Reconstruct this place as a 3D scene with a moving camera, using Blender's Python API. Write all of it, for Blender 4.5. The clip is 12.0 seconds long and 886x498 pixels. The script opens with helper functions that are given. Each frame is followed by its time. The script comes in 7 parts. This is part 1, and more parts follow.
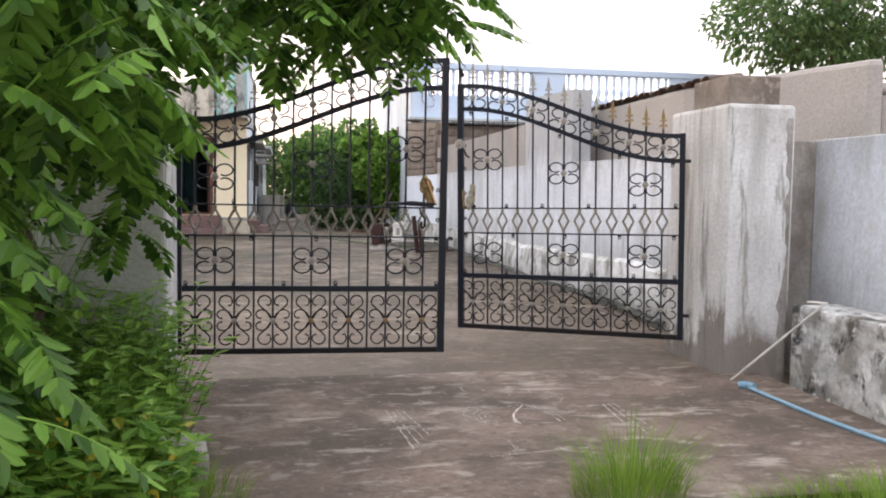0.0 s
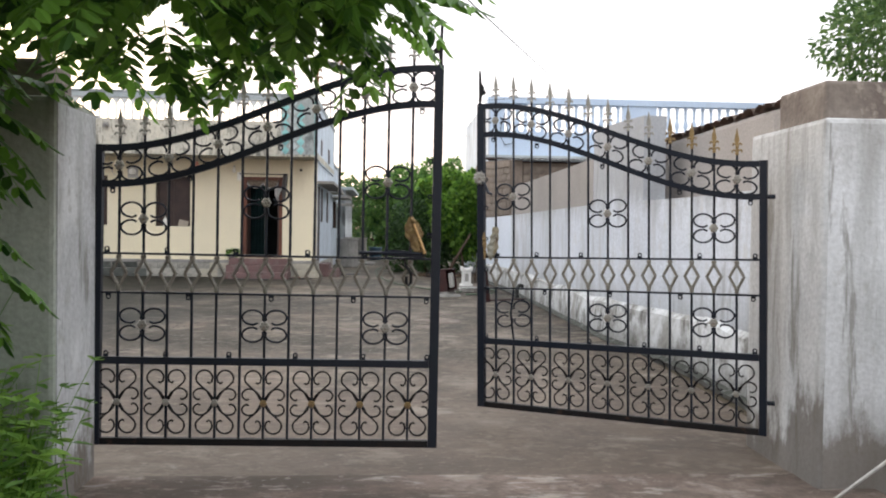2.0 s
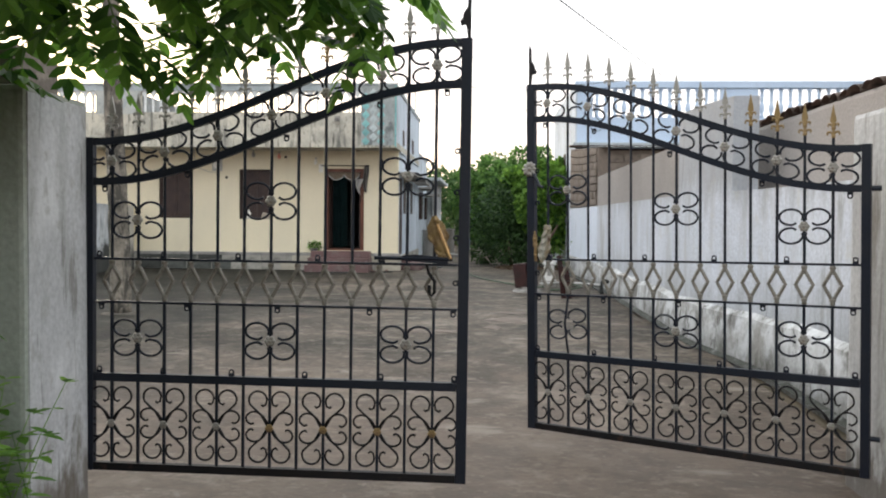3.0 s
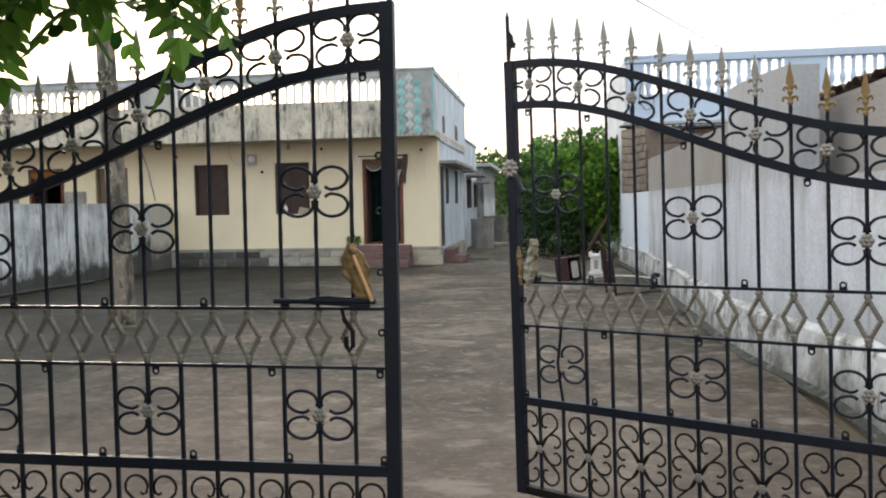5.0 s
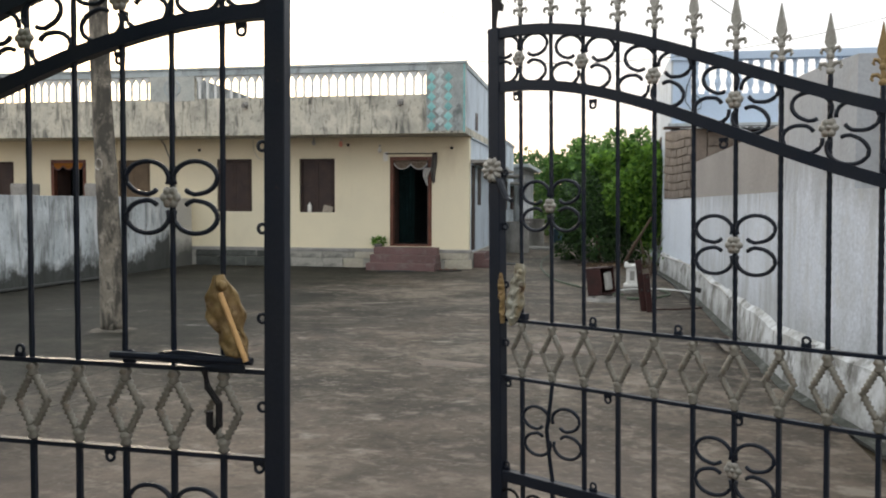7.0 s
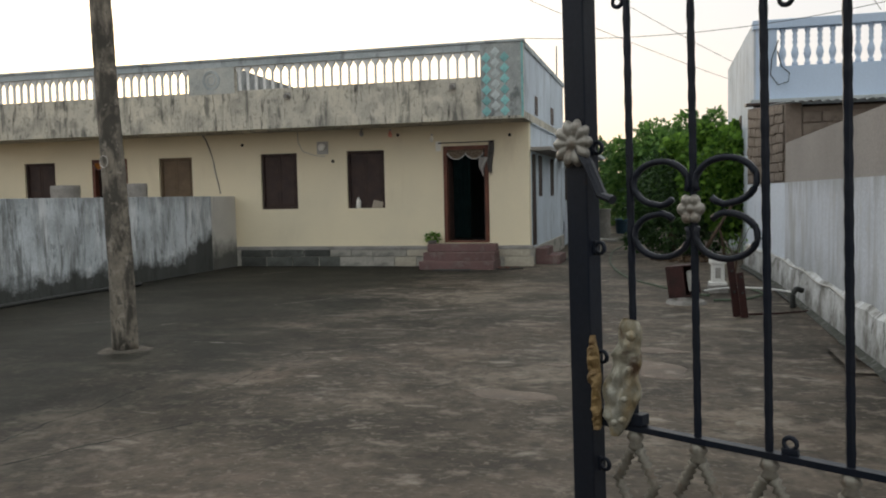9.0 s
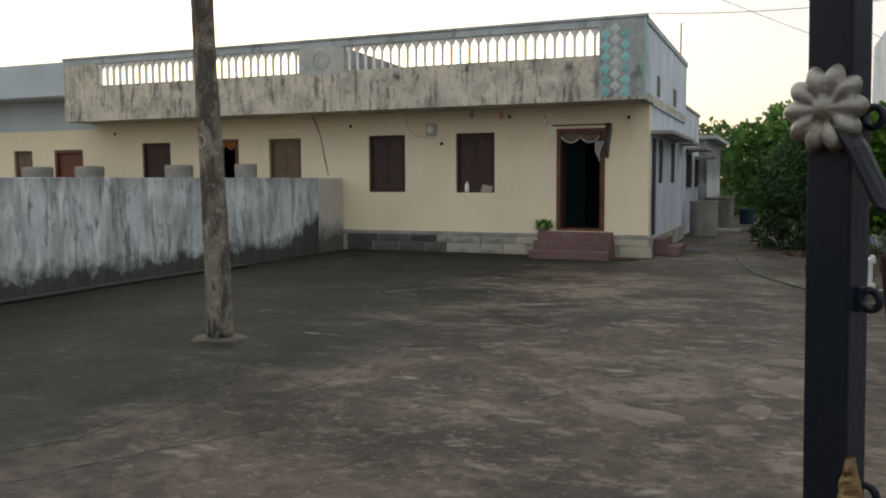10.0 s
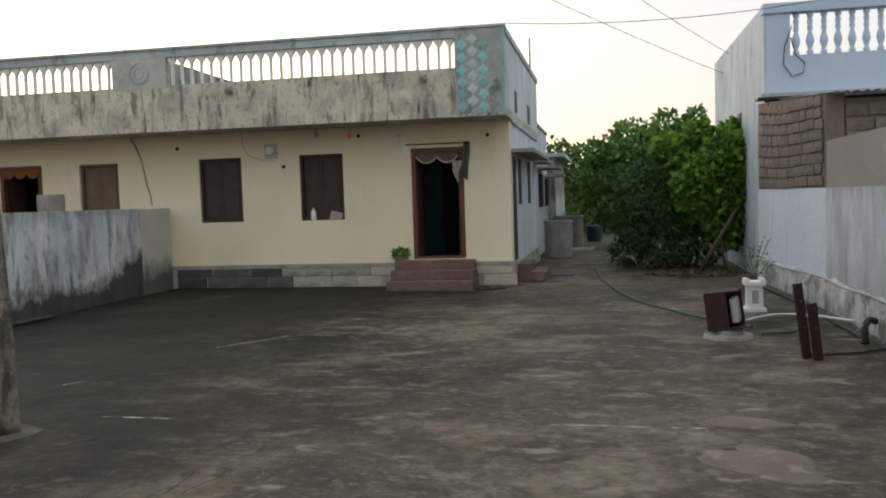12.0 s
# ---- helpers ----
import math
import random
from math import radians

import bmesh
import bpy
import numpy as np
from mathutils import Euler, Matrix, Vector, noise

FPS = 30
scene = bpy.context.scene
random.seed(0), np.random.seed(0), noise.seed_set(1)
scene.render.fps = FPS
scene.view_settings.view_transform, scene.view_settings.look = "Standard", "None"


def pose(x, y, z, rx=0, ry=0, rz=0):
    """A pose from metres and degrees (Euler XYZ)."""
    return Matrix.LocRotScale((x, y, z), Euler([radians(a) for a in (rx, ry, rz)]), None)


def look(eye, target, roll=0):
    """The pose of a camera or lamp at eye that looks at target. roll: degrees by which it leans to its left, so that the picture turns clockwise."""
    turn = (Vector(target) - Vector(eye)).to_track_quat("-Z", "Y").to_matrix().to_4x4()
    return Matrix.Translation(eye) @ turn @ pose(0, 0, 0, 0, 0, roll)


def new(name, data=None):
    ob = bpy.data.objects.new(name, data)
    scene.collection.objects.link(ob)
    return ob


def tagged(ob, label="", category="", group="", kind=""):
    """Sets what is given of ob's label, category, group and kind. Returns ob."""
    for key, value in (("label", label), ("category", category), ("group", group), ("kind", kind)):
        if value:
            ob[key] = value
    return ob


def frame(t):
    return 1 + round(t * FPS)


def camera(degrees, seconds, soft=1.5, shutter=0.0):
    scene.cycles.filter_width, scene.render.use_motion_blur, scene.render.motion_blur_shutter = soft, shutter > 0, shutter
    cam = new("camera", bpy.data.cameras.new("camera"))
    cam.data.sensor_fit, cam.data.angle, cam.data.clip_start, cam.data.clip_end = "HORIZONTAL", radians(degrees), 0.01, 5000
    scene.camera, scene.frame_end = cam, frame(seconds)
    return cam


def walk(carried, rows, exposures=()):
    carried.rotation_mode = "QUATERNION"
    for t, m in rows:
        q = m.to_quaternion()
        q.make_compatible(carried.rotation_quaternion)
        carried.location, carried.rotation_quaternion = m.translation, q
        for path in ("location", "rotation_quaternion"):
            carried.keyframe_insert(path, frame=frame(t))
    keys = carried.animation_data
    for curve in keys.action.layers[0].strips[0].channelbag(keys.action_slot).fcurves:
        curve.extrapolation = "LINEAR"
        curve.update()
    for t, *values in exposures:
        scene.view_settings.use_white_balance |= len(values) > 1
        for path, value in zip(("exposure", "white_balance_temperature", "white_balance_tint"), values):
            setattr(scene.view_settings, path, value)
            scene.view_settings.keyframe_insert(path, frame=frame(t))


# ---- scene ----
cam = camera(55.7, 12.0, soft=2.0)
PATH = [
    (0, (-0.056, -0.144, 1.488), (0.316, 1.817, 1.352), 0.8),
    (0.5, (0.132, 0.207, 1.503), (0.512, 2.165, 1.365), -0.1),
    (1, (0.365, 0.511, 1.491), (0.57, 2.498, 1.399), -0.9),
    (1.5, (0.634, 0.814, 1.515), (0.764, 2.807, 1.418), 0.2),
    (2, (0.829, 1.203, 1.523), (0.957, 3.199, 1.482), 0.8),
    (2.5, (0.999, 1.535, 1.519), (1.03, 3.534, 1.459), -0.4),
    (3, (1.204, 1.867, 1.586), (1.099, 3.863, 1.517), 0.5),
    (3.2, (1.268, 2.013, 1.585), (1.192, 4.01, 1.508), -0.3),
    (4.8, (1.639, 2.896, 1.741), (1.336, 4.868, 1.611), -1.4),
    (5, (1.676, 2.971, 1.741), (1.413, 4.95, 1.634), -1.2),
    (5.5, (1.701, 3.262, 1.756), (1.398, 5.234, 1.626), -2.5),
    (6, (1.749, 3.447, 1.776), (1.509, 5.43, 1.684), -1.7),
    (6.5, (1.84, 3.708, 1.783), (1.486, 5.675, 1.706), -0.3),
    (6.7, (1.862, 3.819, 1.78), (1.512, 5.785, 1.671), 0.3),
    (8.3, (1.802, 4.93, 1.799), (1.306, 6.866, 1.708), -0.8),
    (8.5, (1.778, 5.06, 1.788), (1.286, 6.996, 1.683), -0.3),
    (9, (1.638, 5.446, 1.809), (1.131, 7.377, 1.682), -1.2),
    (9.5, (1.528, 5.767, 1.801), (0.938, 7.674, 1.68), -1.2),
    (10, (1.426, 6.124, 1.832), (0.674, 7.97, 1.669), -0.3),
    (10.5, (1.192, 6.539, 1.857), (0.559, 8.429, 1.699), -0.8),
    (11, (1.028, 6.847, 1.882), (0.502, 8.773, 1.751), -2.1),
    (11.5, (0.913, 7.235, 1.903), (0.405, 9.162, 1.74), -2.3),
    (12, (0.657, 7.576, 1.912), (0.273, 9.535, 1.792), -1.8),
]
walk(cam, [(t, look(eye, target, roll)) for t, eye, target, roll in PATH],
     [(0, 1.17, 6950, 17), (1.5, 1.05, 6800, 14), (3.0, 0.89, 6750, 10), (5.0, 0.76, 6800, 9), (6.5, 0.71, 6800, 9), (7.6, 0.31, 6850, 8), (8.5, 0.06, 6900, 8), (10.0, -0.02, 6950, 8), (12.0, 0.02, 6900, 8)])


# ---- world, sun ----
world = bpy.data.worlds.new("sky")
scene.world = world
world.use_nodes = True
wt = world.node_tree
for n in list(wt.nodes):
    wt.nodes.remove(n)
SUN_AZ, SUN_EL = radians(-30), radians(9)
sky = wt.nodes.new("ShaderNodeTexSky")
sky.sky_type = "NISHITA"
sky.sun_disc = False
sky.sun_elevation, sky.sun_rotation = SUN_EL, SUN_AZ
sky.dust_density, sky.air_density, sky.ozone_density = 1.6, 1.0, 1.5
# thin bright evening haze over the blue, pinker towards the horizon
coord = wt.nodes.new("ShaderNodeTexCoord")
sep = wt.nodes.new("ShaderNodeSeparateXYZ")
ramp = wt.nodes.new("ShaderNodeValToRGB")
ramp.color_ramp.elements[0].position, ramp.color_ramp.elements[0].color = 0.0, (0.68, 0.53, 0.57, 1)
ramp.color_ramp.elements[1].position, ramp.color_ramp.elements[1].color = 0.60, (1.16, 1.22, 1.28, 1)
mid = ramp.color_ramp.elements.new(0.13)
mid.color = (0.73, 0.675, 0.71, 1)
mid = ramp.color_ramp.elements.new(0.30)
mid.color = (0.77, 0.785, 0.83, 1)
bg_haze = wt.nodes.new("ShaderNodeBackground")
bg_sky = wt.nodes.new("ShaderNodeBackground")
add = wt.nodes.new("ShaderNodeAddShader")
out = wt.nodes.new("ShaderNodeOutputWorld")
bg_haze.inputs["Strength"].default_value = 0.95
bg_sky.inputs["Strength"].default_value = 0.055
L = wt.links.new
L(coord.outputs["Generated"], sep.inputs[0])
L(sep.outputs["Z"], ramp.inputs["Fac"])
L(ramp.outputs["Color"], bg_haze.inputs["Color"])
L(sky.outputs["Color"], bg_sky.inputs["Color"])
L(bg_haze.outputs[0], add.inputs[0])
L(bg_sky.outputs[0], add.inputs[1])
L(add.outputs[0], out.inputs["Surface"])
sun = new("sun", bpy.data.lights.new("sun", "SUN"))
sun.data.energy, sun.data.angle, sun.data.color = 0.9, radians(12), (1.0, 0.84, 0.68)
sun.matrix_world = look((-20, 34.6, 6.3), (0, 0, 0))

# ---- materials ----
def surface(name, c1, c2, scale=1.5, rough=0.85, bump=0.25, grain=45.0, metal=0.0, stains=(), vary=0.0, spec=0.3):
    """Two-tone noise base, fine grain and shaped stains: (colour, (sx, sy, sz), low, high, amount)."""
    m = bpy.data.materials.new(name)
    m.use_nodes = True
    nt = m.node_tree
    b = nt.nodes["Principled BSDF"]
    b.inputs["Metallic"].default_value = metal
    b.inputs["Specular IOR Level"].default_value = spec
    tc = nt.nodes.new("ShaderNodeTexCoord")
    lk = nt.links.new

    def noise_tex(s, detail=6.0, vec=None, distort=0.0):
        n = nt.nodes.new("ShaderNodeTexNoise")
        n.inputs["Scale"].default_value = s
        n.inputs["Detail"].default_value = detail
        n.inputs["Distortion"].default_value = distort
        lk(vec or tc.outputs["Object"], n.inputs["Vector"])
        return n

    def mixer(a, bcol, fac, mode="MIX"):
        x = nt.nodes.new("ShaderNodeMix")
        x.data_type, x.blend_type = "RGBA", mode
        for sock, v in ((6, a), (7, bcol)):
            if isinstance(v, tuple):
                x.inputs[sock].default_value = (*v, 1)
            else:
                lk(v, x.inputs[sock])
        if isinstance(fac, float):
            x.inputs[0].default_value = fac
        else:
            lk(fac, x.inputs[0])
        return x.outputs[2]

    def span(sock, lo, hi, to=1.0):
        r = nt.nodes.new("ShaderNodeMapRange")
        r.inputs["From Min"].default_value, r.inputs["From Max"].default_value = lo, hi
        r.inputs["To Min"].default_value, r.inputs["To Max"].default_value = 0.0, to
        lk(sock, r.inputs["Value"])
        return r.outputs[0]

    base = noise_tex(scale)
    col = mixer(c1, c2, span(base.outputs["Fac"], 0.35, 0.65))
    fine = noise_tex(grain, 3.0)
    g = nt.nodes.new("ShaderNodeMapRange")
    g.inputs["From Min"].default_value, g.inputs["From Max"].default_value = 0.3, 0.7
    g.inputs["To Min"].default_value, g.inputs["To Max"].default_value = 0.86, 1.1
    lk(fine.outputs["Fac"], g.inputs["Value"])
    col = mixer(col, g.outputs[0], 1.0, "MULTIPLY")
    for k, (sc, st, lo, hi, amount) in enumerate(stains):
        mp = nt.nodes.new("ShaderNodeMapping")
        mp.inputs["Scale"].default_value = st
        mp.inputs["Location"].default_value = (3.1 * k, 1.7 * k, 0.9 * k)
        lk(tc.outputs["Object"], mp.inputs["Vector"])
        n = noise_tex(1.0, 9.0, mp.outputs[0], 0.3)
        n.inputs["Roughness"].default_value = 0.62
        col = mixer(col, sc, span(n.outputs["Fac"], lo, hi, amount))
    if vary:
        info = nt.nodes.new("ShaderNodeObjectInfo")
        v = nt.nodes.new("ShaderNodeMapRange")
        v.inputs["To Min"].default_value, v.inputs["To Max"].default_value = 1 - vary, 1 + vary
        lk(info.outputs["Random"], v.inputs["Value"])
        col = mixer(col, v.outputs[0], 1.0, "MULTIPLY")
    lk(col, b.inputs["Base Color"])
    rr = nt.nodes.new("ShaderNodeMapRange")
    rr.inputs["To Min"].default_value, rr.inputs["To Max"].default_value = max(0.05, rough - 0.1), min(1.0, rough + 0.1)
    lk(base.outputs["Fac"], rr.inputs["Value"])
    lk(rr.outputs[0], b.inputs["Roughness"])
    if bump:
        bp = nt.nodes.new("ShaderNodeBump")
        bp.inputs["Strength"].default_value = bump
        bp.inputs["Distance"].default_value = 0.01
        lk(fine.outputs["Fac"], bp.inputs["Height"])
        lk(bp.outputs[0], b.inputs["Normal"])
    return m


def damp_film(m):
    """Dark algae film, broken up by noise, that spreads from the west wall over the slab."""
    nt = m.node_tree
    b = nt.nodes["Principled BSDF"]
    old = b.inputs["Base Color"].links[0].from_socket
    tc = nt.nodes.new("ShaderNodeTexCoord")
    sx = nt.nodes.new("ShaderNodeSeparateXYZ")
    nz = nt.nodes.new("ShaderNodeTexNoise")
    nz.inputs["Scale"].default_value, nz.inputs["Detail"].default_value = 0.55, 8.0
    wob = nt.nodes.new("ShaderNodeMath")
    wob.operation = "MULTIPLY_ADD"
    wob.inputs[1].default_value = 7.0
    r = nt.nodes.new("ShaderNodeMapRange")
    r.inputs["From Min"].default_value, r.inputs["From Max"].default_value = 2.7, 0.4
    r.inputs["To Min"].default_value, r.inputs["To Max"].default_value = 0.0, 0.9
    mx = nt.nodes.new("ShaderNodeMix")
    mx.data_type, mx.blend_type = "RGBA", "MULTIPLY"
    mx.inputs[7].default_value = (0.28, 0.30, 0.285, 1)
    lk = nt.links.new
    lk(tc.outputs["Object"], sx.inputs[0])
    lk(tc.outputs["Object"], nz.inputs["Vector"])
    lk(nz.outputs["Fac"], wob.inputs[0])
    lk(sx.outputs["X"], wob.inputs[2])
    lk(wob.outputs[0], r.inputs["Value"])
    lk(old, mx.inputs[6])
    lk(r.outputs[0], mx.inputs[0])
    lk(mx.outputs[2], b.inputs["Base Color"])


def spread(m, axis, start, stop, scale, swing, colour, amount, corner=None, stretch=1.0):
    """A stain or wear that starts from one side, its edge broken up by noise; corner: where along y it climbs higher."""
    nt = m.node_tree
    b = nt.nodes["Principled BSDF"]
    old = b.inputs["Base Color"].links[0].from_socket
    tc = nt.nodes.new("ShaderNodeTexCoord")
    sx = nt.nodes.new("ShaderNodeSeparateXYZ")
    nz = nt.nodes.new("ShaderNodeTexNoise")
    nz.inputs["Scale"].default_value, nz.inputs["Detail"].default_value, nz.inputs["Roughness"].default_value = scale, 9.0, 0.68
    wob = nt.nodes.new("ShaderNodeMath")
    wob.operation = "MULTIPLY_ADD"
    wob.inputs[1].default_value = swing
    r = nt.nodes.new("ShaderNodeMapRange")
    r.inputs["From Min"].default_value, r.inputs["From Max"].default_value = start + swing / 2, stop + swing / 2
    r.inputs["To Min"].default_value, r.inputs["To Max"].default_value = 0.0, amount
    mx = nt.nodes.new("ShaderNodeMix")
    mx.data_type = "RGBA"
    mx.inputs[7].default_value = (*colour, 1)
    lk = nt.links.new
    lk(tc.outputs["Object"], sx.inputs[0])
    mp = nt.nodes.new("ShaderNodeMapping")
    mp.inputs["Scale"].default_value = (1.0, 1.0, stretch)
    lk(tc.outputs["Object"], mp.inputs["Vector"])
    lk(mp.outputs[0], nz.inputs["Vector"])
    lk(nz.outputs["Fac"], wob.inputs[0])
    lk(sx.outputs[axis], wob.inputs[2])
    val = wob.outputs[0]
    if corner:
        cr = nt.nodes.new("ShaderNodeMapRange")
        cr.inputs["From Min"].default_value, cr.inputs["From Max"].default_value = corner[0], corner[1]
        cr.inputs["To Min"].default_value, cr.inputs["To Max"].default_value = 0.0, -corner[2]
        lk(sx.outputs["Y"], cr.inputs["Value"])
        ad = nt.nodes.new("ShaderNodeMath")
        lk(val, ad.inputs[0])
        lk(cr.outputs[0], ad.inputs[1])
        val = ad.outputs[0]
    lk(val, r.inputs["Value"])
    lk(old, mx.inputs[6])
    lk(r.outputs[0], mx.inputs[0])
    lk(mx.outputs[2], b.inputs["Base Color"])


def foliage(name, c1, c2, back=0.3):
    """Leaf with light passing through, varied from leaf to leaf."""
    m = bpy.data.materials.new(name)
    m.use_nodes = True
    nt = m.node_tree
    b = nt.nodes["Principled BSDF"]
    b.inputs["Roughness"].default_value = 0.5
    b.inputs["Specular IOR Level"].default_value = 0.3
    geo = nt.nodes.new("ShaderNodeNewGeometry")
    rampn = nt.nodes.new("ShaderNodeValToRGB")
    rampn.color_ramp.elements[0].color, rampn.color_ramp.elements[1].color = (*c1, 1), (*c2, 1)
    tr = nt.nodes.new("ShaderNodeBsdfTranslucent")
    ms = nt.nodes.new("ShaderNodeMixShader")
    ms.inputs[0].default_value = back
    o = nt.nodes["Material Output"]
    nt.links.new(geo.outputs["Random Per Island"], rampn.inputs["Fac"])
    nt.links.new(rampn.outputs["Color"], b.inputs["Base Color"])
    nt.links.new(rampn.outputs["Color"], tr.inputs["Color"])
    nt.links.new(b.outputs[0], ms.inputs[1])
    nt.links.new(tr.outputs[0], ms.inputs[2])
    nt.links.new(ms.outputs[0], o.inputs["Surface"])
    return m


BLACK = (0.025, 0.026, 0.024)
MOLD = (0.07, 0.075, 0.07)
M_EARTH = surface("earth", (0.16, 0.12, 0.085), (0.10, 0.085, 0.055), 0.8, 0.95, 0.5, 25)
M_CONC = surface("worn_concrete", (0.220, 0.177, 0.135), (0.131, 0.106, 0.081), 0.9, 0.64, 0.6, 26, spec=0.36,
                 stains=[((0.049, 0.044, 0.035), (0.24, 0.30, 1.0), 0.46, 0.58, 0.66), ((0.39, 0.322, 0.255), (0.55, 0.9, 1.0), 0.52, 0.63, 0.65),
                         ((0.062, 0.053, 0.042), (1.3, 1.7, 1.0), 0.50, 0.63, 0.7), ((0.265, 0.186, 0.132), (0.40, 0.5, 1.0), 0.54, 0.68, 0.38),
                         ((0.044, 0.038, 0.029), (3.6, 4.2, 1.0), 0.50, 0.64, 0.5), ((0.44, 0.375, 0.305), (3.4, 4.6, 1.0), 0.55, 0.65, 0.55), ((0.066, 0.057, 0.045), (9.0, 10.0, 1.0), 0.51, 0.62, 0.6), ((0.342, 0.289, 0.232), (14.0, 22.0, 1.0), 0.56, 0.65, 0.6),
                         ((0.512, 0.452, 0.377), (1.5, 3.6, 1.0), 0.61, 0.68, 0.65), ((0.474, 0.417, 0.345), (8.0, 6.0, 1.0), 0.65, 0.71, 0.55)])
damp_film(M_CONC)
spread(M_CONC, "Y", 10.4, 7.4, 0.9, 5.0, (0.31, 0.240, 0.195), 0.42)
spread(M_CONC, "X", -2.3, -3.6, 1.9, 15.0, (0.032, 0.032, 0.023), 0.52)
M_CHALK = surface("white_powder", (0.68, 0.63, 0.59), (0.48, 0.43, 0.39), 20.0, 0.95, 0.2, 80, stains=[((0.34, 0.27, 0.23), (24.0, 24.0, 24.0), 0.50, 0.60, 0.8)])
M_OLDCEMENT = surface("weathered_cement", (0.115, 0.096, 0.077), (0.070, 0.060, 0.048), 4.0, 0.9, 0.5, 28, stains=[((0.045, 0.042, 0.034), (5.0, 5.0, 5.0), 0.48, 0.60, 0.7), ((0.26, 0.225, 0.19), (12.0, 12.0, 12.0), 0.56, 0.66, 0.5)])
M_PATCH = surface("newer_cement", (0.152, 0.119, 0.096), (0.115, 0.092, 0.075), 2.0, 0.85, 0.4, 28, stains=[((0.10, 0.09, 0.078), (2.0, 2.6, 1.0), 0.52, 0.66, 0.6), ((0.30, 0.25, 0.21), (5.0, 6.0, 1.0), 0.55, 0.68, 0.5)])
M_SCUFF = surface("pale_scuffed_cement", (0.46, 0.43, 0.385), (0.28, 0.26, 0.23), 9.0, 0.9, 0.3, 60, stains=[((0.10, 0.09, 0.08), (6.0, 6.0, 6.0), 0.48, 0.56, 0.9)])
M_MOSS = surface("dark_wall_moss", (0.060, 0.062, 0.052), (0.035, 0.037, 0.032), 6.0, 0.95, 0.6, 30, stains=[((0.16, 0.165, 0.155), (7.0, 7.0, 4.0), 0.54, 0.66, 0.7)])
M_BARE = surface("bare_grey_render", (0.30, 0.285, 0.265), (0.22, 0.205, 0.19), 4.0, 0.95, 0.6, 30, stains=[((0.13, 0.115, 0.095), (3.0, 3.0, 1.5), 0.52, 0.66, 0.7)])
M_CREAM = surface("cream_paint", (0.72, 0.635, 0.455), (0.655, 0.585, 0.43), 0.7, 0.75, 0.12, 60,
                  stains=[((0.46, 0.38, 0.27), (1.2, 1.2, 0.5), 0.60, 0.78, 0.45), ((0.52, 0.43, 0.30), (6.0, 6.0, 1.2), 0.62, 0.75, 0.3)])
M_PARAPET = surface("mouldy_parapet", (0.57, 0.53, 0.435), (0.46, 0.435, 0.37), 1.2, 0.9, 0.4, 40,
                    stains=[((0.20, 0.195, 0.175), (1.6, 1.6, 1.3), 0.49, 0.66, 0.65), (MOLD, (5.0, 5.0, 0.75), 0.53, 0.65, 0.75), (BLACK, (9.0, 9.0, 1.2), 0.57, 0.66, 0.85), ((0.10, 0.10, 0.085), (2.2, 2.2, 2.0), 0.57, 0.70, 0.6),
                            ((0.66, 0.61, 0.51), (3.0, 3.0, 2.2), 0.55, 0.67, 0.6), ((0.11, 0.11, 0.10), (14.0, 14.0, 9.0), 0.56, 0.66, 0.6)])
M_GREYWALL = surface("streaked_limewash", (0.53, 0.565, 0.585), (0.40, 0.43, 0.445), 1.6, 0.9, 0.4, 35,
                     stains=[((0.20, 0.205, 0.20), (2.2, 2.2, 0.5), 0.46, 0.62, 0.7), ((0.66, 0.675, 0.68), (3.4, 3.4, 0.7), 0.52, 0.62, 0.8), ((0.11, 0.115, 0.11), (5.5, 5.5, 0.9), 0.54, 0.66, 0.75),
                             ((0.075, 0.08, 0.075), (10.0, 10.0, 3.2), 0.56, 0.67, 0.65), ((0.54, 0.55, 0.54), (12.0, 12.0, 2.6), 0.57, 0.67, 0.5)])
M_WHITE = surface("limewashed_wall", (0.585, 0.615, 0.665), (0.49, 0.52, 0.565), 0.8, 0.9, 0.3, 35,
                  stains=[((0.40, 0.405, 0.41), (7.0, 7.0, 0.5), 0.52, 0.66, 0.6), ((0.36, 0.36, 0.35), (1.6, 1.6, 0.6), 0.53, 0.69, 0.7), ((0.22, 0.22, 0.20), (4.5, 4.5, 0.7), 0.60, 0.71, 0.7), ((0.48, 0.47, 0.44), (6.0, 6.0, 4.0), 0.56, 0.68, 0.5)])
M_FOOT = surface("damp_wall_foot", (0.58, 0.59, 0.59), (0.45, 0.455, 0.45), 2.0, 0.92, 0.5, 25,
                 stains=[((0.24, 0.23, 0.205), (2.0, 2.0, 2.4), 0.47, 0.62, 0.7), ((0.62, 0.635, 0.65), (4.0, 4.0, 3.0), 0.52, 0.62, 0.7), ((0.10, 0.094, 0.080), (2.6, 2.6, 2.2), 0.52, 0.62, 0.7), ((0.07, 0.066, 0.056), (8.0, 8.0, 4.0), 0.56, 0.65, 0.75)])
spread(M_GREYWALL, "Z", 0.76, 0.52, 3.2, 0.85, (0.035, 0.037, 0.032), 0.95, (20.5, 21.7, 0.55))
spread(M_GREYWALL, "Z", 1.66, 2.06, 7.0, 0.9, (0.060, 0.065, 0.065), 0.6, stretch=0.16)
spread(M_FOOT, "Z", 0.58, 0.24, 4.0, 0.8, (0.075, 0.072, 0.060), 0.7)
spread(M_WHITE, "Z", 1.15, 0.50, 3.2, 1.1, (0.20, 0.20, 0.185), 0.6, stretch=0.6)
